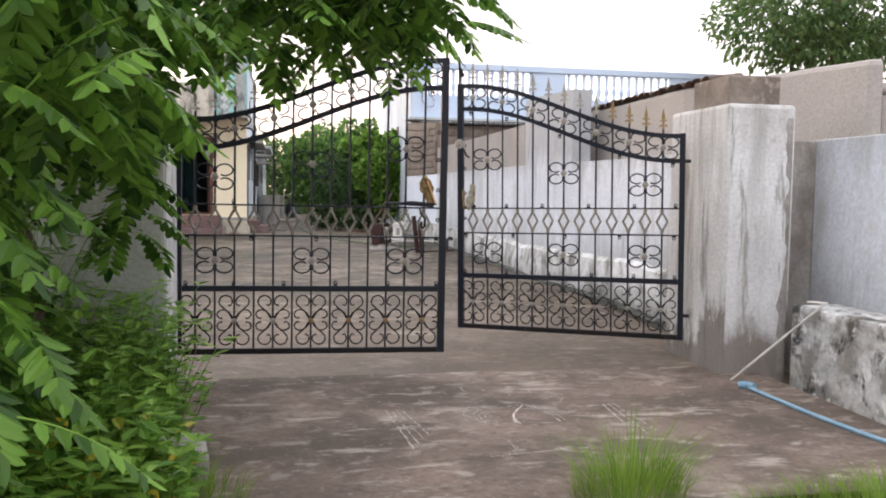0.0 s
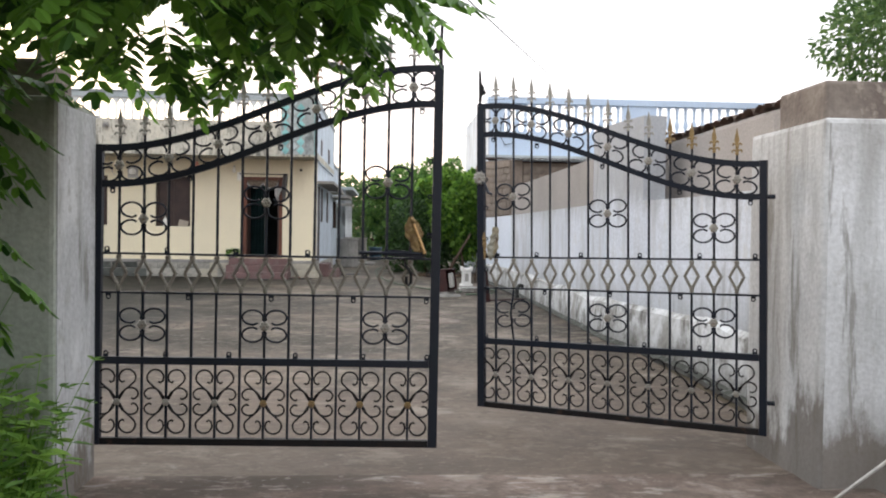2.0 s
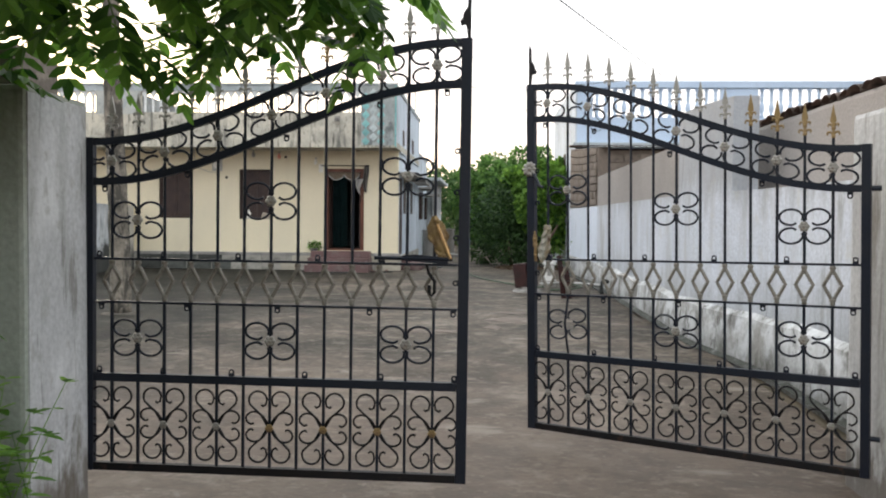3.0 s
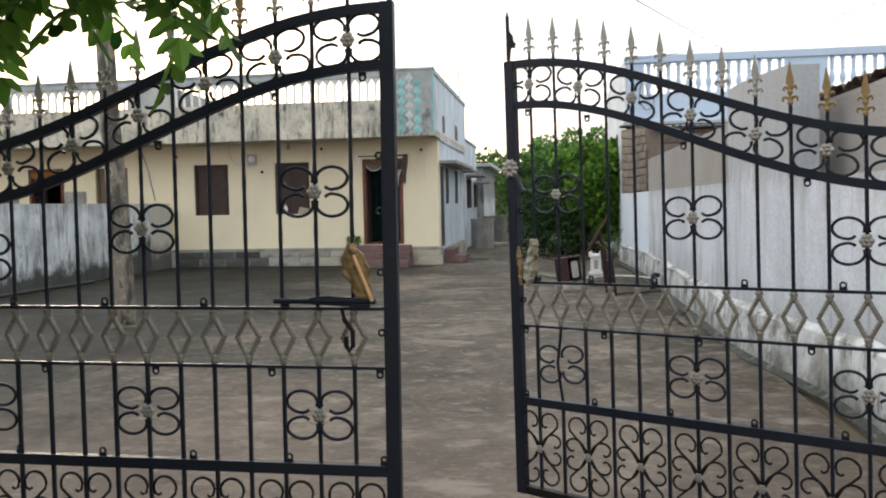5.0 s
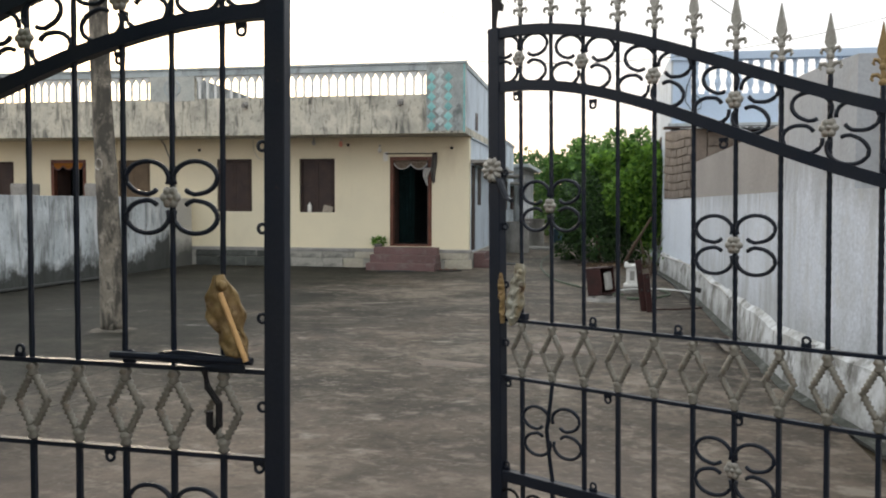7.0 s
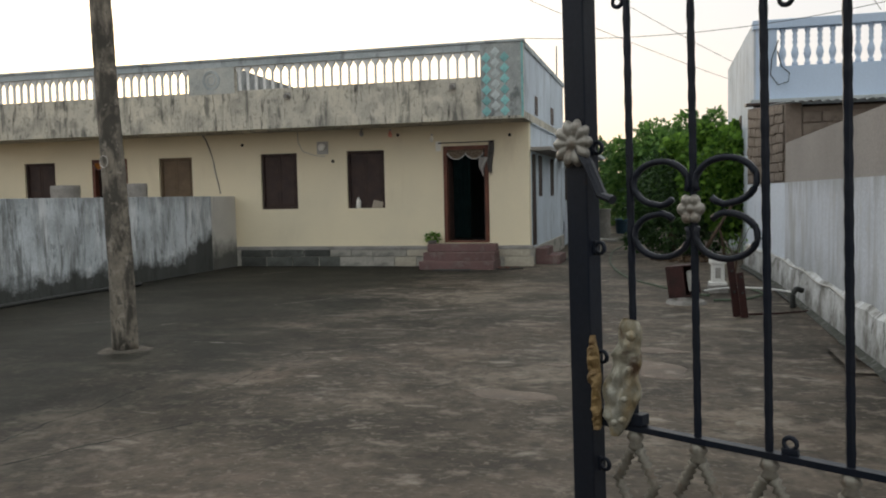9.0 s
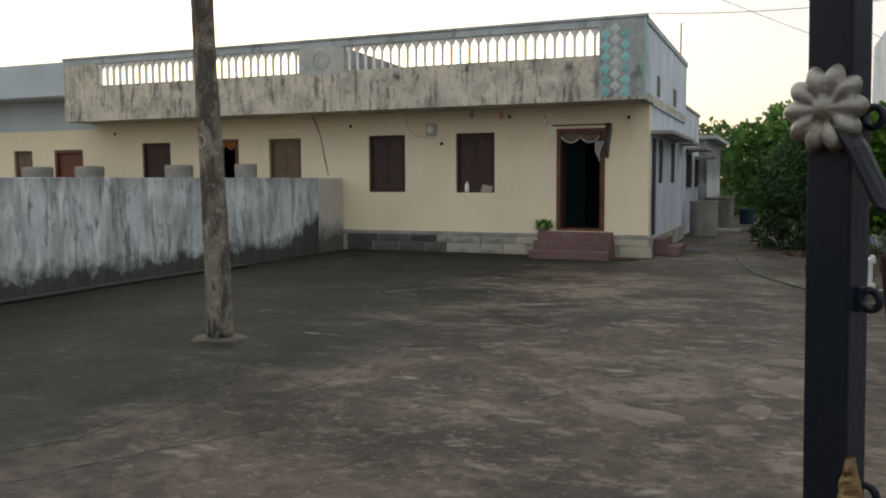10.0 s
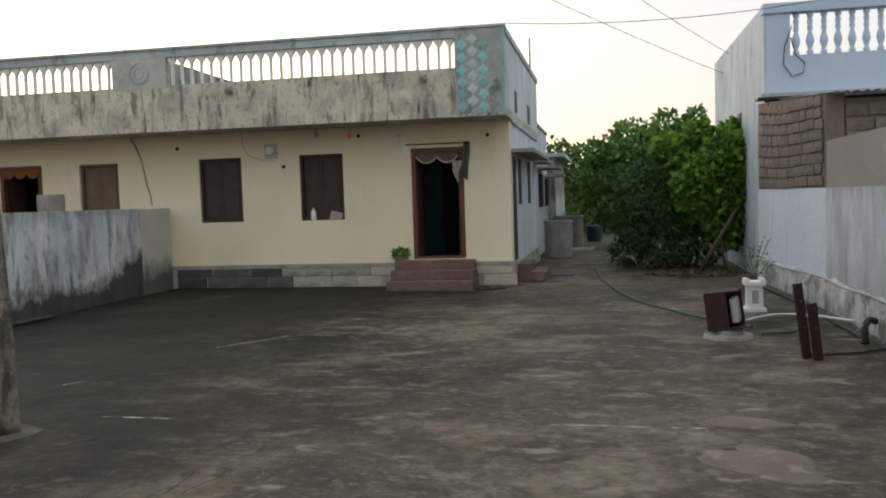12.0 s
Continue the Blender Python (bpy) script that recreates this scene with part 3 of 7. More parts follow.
wall_with_holes(bm, HX0, HX1 + 0.05, 3.312, 4.80, SY - 0.003, SY + 0.12, [(-14.02, -8.36, 4.15, 4.66), (-7.25, -1.85, 4.15, 4.66)])
part("parapet", bm, M_PARAPET, house, "cement parapet streaked with black mould")
bm = B()
box(bm, (HX1 - 0.07, SY + 0.12, 3.46), (HX1 + 0.05, 28.8, 4.70))
box(bm, (HX1 - 0.002, FY + 0.235, 3.28), (HX1 + 0.047, 28.8, 3.47))
part("side_parapet", bm, M_SIDE, house)
bm = B()
box(bm, (HX0 - 0.03, SY - 0.035, 4.80), (HX1 + 0.08, SY + 0.16, 4.85), 0.012)
box(bm, (HX1 - 0.09, SY + 0.165, 4.70), (HX1 + 0.08, 28.83, 4.82), 0.012)
part("coping", bm, M_TRIM, house, "weathered blue-grey coping")
bm = B()
box(bm, (-7.70, FY - 0.11, 0.20), (HX1 + 0.05, FY, 0.66))
box(bm, (-15.05, FY - 0.11, 0.20), (-7.70, FY, 0.66))
box(bm, (HX1 + 0.004, FY, 0.20), (HX1 + 0.05, 28.8, 0.66))
part("plinth", bm, M_STONE, house, "rough stone plinth")
part("plinth_ledge", box(B(), (HX0, FY - 0.14, 0.66), (HX1 + 0.08, FY, 0.735), 0.012), M_CEMENT, house)

# rear extension, lower
rear = thing("rear_extension", (0, 0, 0), "lower pale rear block of the house", "house")
bm = B()
box(bm, (-6.0, 28.8, 0.25), (-1.12, 33.7, 3.75))
part("wall", bm, M_SIDE, rear)
part("coping", box(B(), (-6.0, 28.84, 3.75), (-1.08, 33.75, 3.83), 0.01), M_TRIM, rear)
bm = B()
box(bm, (-5.0, 34.2, 0.25), (-0.9, 40.0, 3.1))
shed2 = thing("outhouse", (0, 0, 0), "grey plastered outhouse behind the house", "outhouse")
part("wall", bm, M_GREYWALL, shed2)
part("roof", box(B(), (-5.0, 34.1, 3.1), (-0.6, 40.1, 3.22), 0.01), M_TRIM, shed2)

# neighbouring house on the far side of the low wall
nb_left = thing("neighbour_house", (0, 0, 0), "cream and grey neighbouring house", "house")
nh = [(-17.95, -17.27, 1.5, 2.68), (-16.47, -15.50, 0.8, 2.68)]
part("wall", wall_with_holes(B(), -24.0, HX0, 0.25, 3.19, FY, FY + 0.23, nh), M_CREAM, nb_left)
part("upper_wall", box(B(), (-24.0, FY - 0.01, 3.19), (HX0, FY + 0.25, 3.99)), M_NBWALL, nb_left)
bm = B()
box(bm, (-24.0, SY + 0.3, 3.97), (HX0, 28.0, 4.10))
box(bm, (-24.0, SY + 0.25, 4.0), (HX0, SY + 0.40, 4.82))
part("parapet", bm, M_NBWALL, nb_left, "pale grey parapet")
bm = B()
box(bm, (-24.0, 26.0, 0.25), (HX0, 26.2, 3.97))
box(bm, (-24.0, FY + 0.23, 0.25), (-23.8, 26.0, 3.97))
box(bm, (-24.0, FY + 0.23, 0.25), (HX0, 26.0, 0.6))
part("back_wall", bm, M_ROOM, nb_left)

# low wall between the two yards
bm = B()
box(bm, (-7.98, 5.0, 0.2), (-7.78, 21.7, 1.90), 0.012)
structure("wall_west", bm, M_GREYWALL, "low grey boundary wall streaked with mould", "wall")
bm = B()
box(bm, (-7.975, 21.7, 0.2), (-7.775, FY - 0.14, 1.895), 0.012)
M_WALLEND = surface("pale_wall_end", (0.52, 0.50, 0.45), (0.46, 0.44, 0.40), 1.5, 0.9, stains=[(MOLD, (3.0, 3.0, 0.6), 0.58, 0.72, 0.6)])
spread(M_WALLEND, "Z", 1.0, 0.6, 2.6, 0.8, (0.055, 0.057, 0.050), 0.88)
structure("wall_west_end", bm, M_WALLEND, "cream-painted end of the low boundary wall", "wall")

# east side: white compound wall, dado, bare plaster wall above, pilaster, sheds
EX = 3.45
def bend(y):
    """How far the compound wall swings outwards near the gate, and in at its far end."""
    t = min(1.0, max(0.0, (11.6 - y) / 2.6))
    return 0.36 * t * t * (3 - 2 * t) - 0.057 * max(0.0, y - 19.2)


def bent_wall(y0, y1, z0, z1, d0, d1):
    bm = B()
    n = max(2, int((y1 - y0) / 0.3))
    prev = None
    for i in range(n + 1):
        y = y0 + (y1 - y0) * i / n
        x = EX + bend(y)
        cur = [bm.verts.new(p) for p in ((x + d0, y, z0), (x + d1, y, z0), (x + d1, y, z1), (x + d0, y, z1))]
        if prev:
            for k in range(4):
                bm.faces.new((prev[k], prev[(k + 1) % 4], cur[(k + 1) % 4], cur[k]))
        else:
            bm.faces.new(cur)
        prev = cur
    bm.faces.new(prev)
    bmesh.ops.recalc_face_normals(bm, faces=bm.faces)
    return bm


structure("wall_east", bent_wall(6.12, 19.2, 0.1, 1.90, 0.0, 0.25), M_WHITE, "white limewashed compound wall with damp streaks", "wall")
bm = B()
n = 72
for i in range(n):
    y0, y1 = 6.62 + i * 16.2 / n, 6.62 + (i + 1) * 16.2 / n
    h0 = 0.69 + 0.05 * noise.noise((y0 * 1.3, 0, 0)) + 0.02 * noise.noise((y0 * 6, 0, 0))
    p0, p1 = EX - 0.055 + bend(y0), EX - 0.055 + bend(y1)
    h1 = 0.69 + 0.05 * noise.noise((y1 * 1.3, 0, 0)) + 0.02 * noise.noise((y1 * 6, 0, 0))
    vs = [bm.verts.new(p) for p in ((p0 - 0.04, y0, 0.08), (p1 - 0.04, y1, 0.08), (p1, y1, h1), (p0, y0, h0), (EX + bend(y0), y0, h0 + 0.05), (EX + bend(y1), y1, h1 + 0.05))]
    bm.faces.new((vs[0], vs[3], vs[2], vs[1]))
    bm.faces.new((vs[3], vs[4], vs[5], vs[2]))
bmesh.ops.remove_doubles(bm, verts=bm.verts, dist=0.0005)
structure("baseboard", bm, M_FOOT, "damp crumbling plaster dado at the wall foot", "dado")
bm = B()
prev = None
for i in range(141):
    y = 6.9 + 15.9 * i / 140
    x = EX - 0.094 + bend(y)
    w = 0.045 + 0.035 * noise.noise((y * 1.8, 2, 0)) + 0.03 * noise.noise((y * 7, 5, 0))
    z = lane(y) + 0.014
    cur = [bm.verts.new((x + 0.02, y, z + 0.035)), bm.verts.new((x - 0.012, y, z + 0.012)), bm.verts.new((x - 0.012 - max(0.012, w), y, z - 0.003))]
    if prev:
        bm.faces.new((prev[0], prev[1], cur[1], cur[0]))
        bm.faces.new((prev[1], prev[2], cur[2], cur[1]))
    prev = cur
bmesh.ops.recalc_face_normals(bm, faces=bm.faces)
structure("trim", bm, M_MOSS, "dark moss and dirt along the wall foot", "moss line", True)
structure("wall_east_upper", box(B(), (EX + 0.006, 11.95, 1.90), (EX + 0.22, 19.2, 2.50)), M_PLASTER, "bare grey plaster wall top", "wall")
structure("pilaster", bent_wall(10.35, 11.94, 1.902, 2.84, 0.008, 0.26), M_WHITE, "white pilaster in the compound wall", "pilaster")

# front boundary: pillars and walls
bm = B()
box(bm, (-1.34, 5.40, 0.0), (-0.80, 5.98, 2.16), 0.025)
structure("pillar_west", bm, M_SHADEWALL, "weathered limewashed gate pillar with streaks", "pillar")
# Thin lighter skin, added so this side looks lit against the shaded front.
structure("pillar_west_face", box(B(), (-0.802, 5.425, 0.02), (-0.794, 5.955, 2.13), 0.003), M_PILLAR, "thin white skin added for the lit pillar side", "render")
structure("pillar_west_cap", box(B(), (-1.22, 5.5, 2.16), (-0.9, 5.9, 2.36), 0.02), M_CAP, "mossy brick cap on the gate pillar", "cap")
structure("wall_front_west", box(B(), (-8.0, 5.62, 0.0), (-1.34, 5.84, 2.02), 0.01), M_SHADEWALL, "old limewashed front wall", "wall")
bm = B()
box(bm, (3.20, 5.66, 0.0), (3.76, 6.60, 2.18), 0.03)
structure("pillar_east", bm, M_PILLARSTAIN, "weathered limewashed gate pillar with streaks", "pillar")
structure("pillar_east_face", box(B(), (3.228, 5.6565, 0.06), (3.69, 5.664, 2.150), 0.002), M_PILLAR, "limewashed render on the pillar front", "render")
structure("pillar_east_cap", box(B(), (3.30, 5.85, 2.18), (3.74, 6.42, 2.42), 0.02), M_CAP, "mossy brick cap on the gate pillar", "cap")
structure("wall_recess", box(B(), (3.76, 5.90, 0.0), (4.36, 6.1, 1.93), 0.008), M_BARE, "grey bare plaster strip beside the pillar", "wall")
structure("wall_front_east", box(B(), (4.10, 1.5, 0.0), (4.35, 5.90, 1.94), 0.012), M_WHITE, "old limewashed front wall", "wall")
structure("bench_ledge", box(B(), (3.69, 1.5, 0.0), (4.10, 5.52, 0.68), 0.03), M_DADO, "mouldy plaster ledge along the front wall", "ledge")
structure("wall_front_far", box(B(), (4.35, 5.70, 0.0), (9.0, 5.95, 1.95), 0.012), M_PILLAR, "old limewashed front wall", "wall")

bm = B()
prev = None
for i in range(61):
    z = 0.13 + 1.95 * i / 60
    u = 3.70 - 0.05 * max(0.0, 1 - (z - 0.13) / 0.7) + 0.07 * noise.noise((z * 2.3, 4.0, 0)) + 0.035 * noise.noise((z * 8, 4.0, 2)) + 0.015 * noise.noise((z * 25, 4.0, 7))
    cur = [bm.verts.new((min(u, 3.725), 5.66, z)), bm.verts.new((min(u + 0.004, 3.73), 5.655, z)), bm.verts.new((3.735, 5.655, z))]
    if prev:
        bm.faces.new((prev[0], prev[1], cur[1], cur[0]))
        bm.faces.new((prev[1], prev[2], cur[2], cur[1]))
    prev = cur
bmesh.ops.recalc_face_normals(bm, faces=bm.faces)
structure("trim", bm, M_BARE, "bare render where the pillar edge has lost its plaster", "wall stain")
# behind the camera: road edge and far side wall
structure("wall_south", box(B(), (-14.0, -9.2, 0.0), (14.0, -9.0, 1.8), 0.02), M_GREYWALL, "plain grey wall across the lane", "wall")

# shed behind the east wall
def slanted(pts, z0, z1, t):
    """A wall of thickness t along plan points, with a softly rounded top edge."""
    bm = B()
    n = len(pts)
    side = []
    for i, (x, y) in enumerate(pts):
        a, b = Vector(pts[max(i - 1, 0)]), Vector(pts[min(i + 1, n - 1)])
        d = (b - a).normalized()
        side.append((d.y, -d.x))
    prof = [(0.0, z0), (0.0, z1 - 0.05), (0.015, z1 - 0.015), (0.05, z1), (t - 0.05, z1), (t, z1 - 0.05), (t, z0)]
    prev = None
    for (x, y), (sx, sy) in zip(pts, side):
        wob = 0.012 * noise.noise((x * 3, y * 3, 0))
        cur = [bm.verts.new((x + sx * o, y + sy * o, z + (wob if z > 1 else 0))) for o, z in prof]
        if prev:
            for k in range(len(prof) - 1):
                bm.faces.new((prev[k], prev[k + 1], cur[k + 1], cur[k]))
        else:
            bm.faces.new(cur)
        prev = cur
    bm.faces.new(list(reversed(prev)))
    bmesh.ops.recalc_face_normals(bm, faces=bm.faces)
    return bm


shed_line = [(4.74, 5.99), (4.66, 5.99)] + [(4.62 - 0.52 * k / 8, 6.02 + 2.18 * k / 8) for k in range(9)] + [(4.10, 8.2 + 0.62 * k) for k in range(1, 6)]
structure("wall_shed", slanted(shed_line, 0.1, 2.62, 0.2), M_PLASTER, "bare grey plaster shed wall with a rounded corner", "wall")
structure("wall_shed_front", box(B(), (4.80, 6.06, 0.1), (9.0, 6.24, 2.34), 0.03), M_PLASTER, "bare grey plaster shed front", "wall")
structure("shed_beam", tube(B(), [(4.80, 6.15, 2.40), (6.5, 6.15, 2.40), (9.0, 6.15, 2.41)], 0.055, 12), M_CEMENT, "pale round beam along the shed front", "beam")
structure("wall_shed_back", box(B(), (4.32, 11.1, 0.1), (9.0, 11.28, 2.58)), M_PLASTER, "bare grey plaster shed back", "wall")
structure("shed_roof", box(B(), (4.86, 6.26, 2.28), (9.0, 11.08, 2.33)), M_TIN, "flat tin shed roof", "roof")
structure("wall_recess_top", bent_wall(6.62, 19.2, 1.80, 1.88, 0.251, 0.27), M_CEMENT, "cement top between compound wall and shed", "ledge")
# end wall of the long shed, with blockwork above
structure("wall_east_end", bent_wall(19.202, 22.88, 0.1, 1.90, 0.0, 0.25), M_ENDWALL, "pale blue-white far stretch of the compound wall", "wall")
def block_top(y):
    """Upper edge of the blockwork, falling towards the yard gate."""
    return 3.10 + 0.26 * (y - 19.24) / 3.64


bm = bent_wall(19.24, 22.88, 1.902, 3.36, 0.012, 0.24)
for v in bm.verts:
    if v.co.z > 3.0:
        v.co.z = block_top(v.co.y)
blockwall = structure("wall_blockwork", bm, M_MORTAR, "rough brown blockwork on top of the compound wall", "wall")
blockend = structure("wall_blockwork_end", box(B(), (3.70, 19.26, 0.2), (8.4, 19.44, 3.04)), M_MORTAR, "brown blockwork end wall under the tin roof", "wall")
structure("wall_north", box(B(), (-1.0, 46.0, 0.2), (10.0, 46.2, 1.15), 0.01), M_MORTAR, "low brown wall at the end of the yard", "wall")

# ---- gate leaves ----
GB = 0.312                    # height of a leaf's lower edge
WW, WE = 1.921, 1.945         # widths of the two leaves


def arch(u):
    """Centre line of the upper arched rail, low at the hinge."""
    return 1.963 + 0.490 * 0.5 * (1 - math.cos(math.pi * u))


def c_scroll(bm, cx, cz, r, sx, sz, bar=0.0065):
    """One curl from the middle flower outwards and back in with a hooked end."""
    pts = []
    for i in range(21):
        k = i / 20
        a = radians(200 - 275 * k)
        rr = r * (1.0 if k < 0.7 else 1.0 - 0.10 * (k - 0.7) / 0.3)
        pts.append((cx + sx * (r * 1.12 + rr * math.cos(a)), 0.0, cz + sz * (r * 0.80 + 0.73 * rr * math.sin(a))))
    x, _, z = pts[-1]
    pts.append((x - sx * r * 0.28, 0.0, z - sz * r * 0.04))
    pts.append((x - sx * r * 0.52, 0.0, z + sz * r * 0.04))
    pts.append((x - sx * r * 0.68, 0.0, z + sz * r * 0.16))
    return tube(bm, pts, bar, 6)


def quad_scroll(r):
    bm = B()
    for sx in (-1, 1):
        for sz in (-1, 1):
            c_scroll(bm, 0, 0, r, sx, sz)
    return bm


def lyre_scroll():
    bm = B()
    for sx in (-1, 1):
        for sz in (-1, 1):
            pts = [(sx * 0.006, 0, sz * 0.015), (sx * 0.030, 0, sz * 0.050), (sx * 0.072, 0, sz * 0.085)]
            for i in range(11):
                a = radians(-25 + 200 * i / 10)
                pts.append((sx * (0.058 + 0.046 * math.cos(a)), 0, sz * (0.132 + 0.046 * math.sin(a))))
            pts += [(sx * 0.018, 0, sz * 0.112), (sx * 0.032, 0, sz * 0.104), (sx * 0.042, 0, sz * 0.112)]
            tube(bm, pts, 0.0055, 6)
            side = [(sx * 0.010, 0, sz * 0.004), (sx * 0.034, 0, sz * 0.046)]
            for i in range(9):
                a = radians(150 - 200 * i / 8)
                side.append((sx * (0.077 + 0.041 * math.cos(a)), 0, sz * (0.042 + 0.033 * math.sin(a))))
            side.append((sx * 0.092, 0, sz * 0.012))
            side.append((sx * 0.080, 0, sz * 0.018))
            tube(bm, side, 0.0055, 6)
    return bm


def rosette(bm, R, petals=8):
    """Cast flower with raised petals and a domed eye, facing -y."""
    n = petals * 6
    prof = [(0.0, 0.30), (0.16, 0.28), (0.24, 0.10), (0.36, 0.16), (0.62, 0.30), (0.85, 0.22), (1.0, 0.02)]
    rings = []
    for rad, h in prof[1:]:
        ring = []
        for k in range(n):
            a = 2 * math.pi * k / n
            lobe = abs(math.cos(petals * a / 2))
            q = R * rad * (1.0 - (0.20 * (1 - lobe) if rad > 0.5 else 0.0))
            ring.append(bm.verts.new((q * math.cos(a), -R * h * (0.55 + 0.45 * lobe if rad > 0.3 else 1.0), q * math.sin(a))))
        rings.append(ring)
    top = bm.verts.new((0, -R * prof[0][1], 0))
    back = bm.verts.new((0, 0.002, 0))
    for k in range(n):
        j = (k + 1) % n
        bm.faces.new((top, rings[0][k], rings[0][j]))
        for q, s2 in zip(rings, rings[1:]):
            bm.faces.new((q[k], s2[k], s2[j], q[j]))
        bm.faces.new((rings[-1][j], rings[-1][k], back))
    bmesh.ops.recalc_face_normals(bm, faces=bm.faces)
    return bm


def spearhead():
    """Cast fleur: a slim lance over two pairs of curled leaves and a collar."""
    bm = B()
    lathe(bm, [(0.008, 0.0), (0.012, 0.006), (0.012, 0.012), (0.007, 0.018), (0.007, 0.040), (0.011, 0.046), (0.011, 0.054), (0.006, 0.060), (0.006, 0.072)], (0, 0, 0), 8)
    lance = [(0.0, 0.066), (0.008, 0.074), (0.015, 0.088), (0.013, 0.104), (0.007, 0.132), (0.0, 0.170)]
    slab(bm, lance + [(-x, z) for x, z in reversed(lance[1:-1])], -0.006, 0.006)
    for sx in (-1, 1):
        tube(bm, [(sx * 0.004, 0, 0.020), (sx * 0.014, 0, 0.030), (sx * 0.026, 0, 0.030), (sx * 0.030, 0, 0.021), (sx * 0.025, 0, 0.014)], 0.0065, 6, taper=[0.8, 1.0, 1.0, 0.8, 0.5])
        tube(bm, [(sx * 0.004, 0, 0.058), (sx * 0.013, 0, 0.070), (sx * 0.022, 0, 0.072), (sx * 0.026, 0, 0.064), (sx * 0.021, 0, 0.057)], 0.006, 6, taper=[0.8, 1.0, 1.0, 0.8, 0.5])
    return bm


def basket():
    bm = B()
    for sx in (-1, 1):
        pts, tap = [], []
        for i in range(23):
            k = i / 22
            w = 0.007 + 0.036 * (1 - abs(2 * k - 1))
            pts.append((sx * w, 0, 0.036 + 0.134 * k))
            tap.append(1.0 if i % 2 else 0.55)
        tube(bm, pts, 0.0125, 6, taper=tap)
    for z in (0.0, 0.166):
        lathe(bm, [(0.008, 0.0), (0.016, 0.008), (0.011, 0.016), (0.018, 0.026), (0.012, 0.038)], (0, 0, z), 8)
    return bm


def lug():
    bm = B()
    tube(bm, [(0.011 * math.cos(2 * math.pi * i / 12), 0, 0.016 + 0.011 * math.sin(2 * math.pi * i / 12)) for i in range(12)], 0.0045, 6, closed=True)
    box(bm, (-0.014, -0.005, -0.004), (0.014, 0.005, 0.008), 0.001)
    return bm


G_MESH = {}
for key, fn, mt in (("band", lambda: quad_scroll(0.057), M_IRON), ("panel", lambda: quad_scroll(0.0585), M_IRON), ("lyre", lyre_scroll, M_IRON_BROWN),
                    ("rose", lambda: rosette(B(), 0.029, 6), M_SILVER), ("rose_small", lambda: rosette(B(), 0.022, 6), M_SILVER), ("rose_gold", lambda: rosette(B(), 0.022, 6), M_GOLD),
                    ("spear", spearhead, M_SILVER), ("spear_gold", spearhead, M_GOLD), ("basket", basket, M_BASKET), ("lug", lug, M_IRON)):
    G_MESH[key] = mesh_of(key, fn(), mt, key in ("band", "panel", "lyre", "rose", "rose_small", "rose_gold", "basket", "lug"))


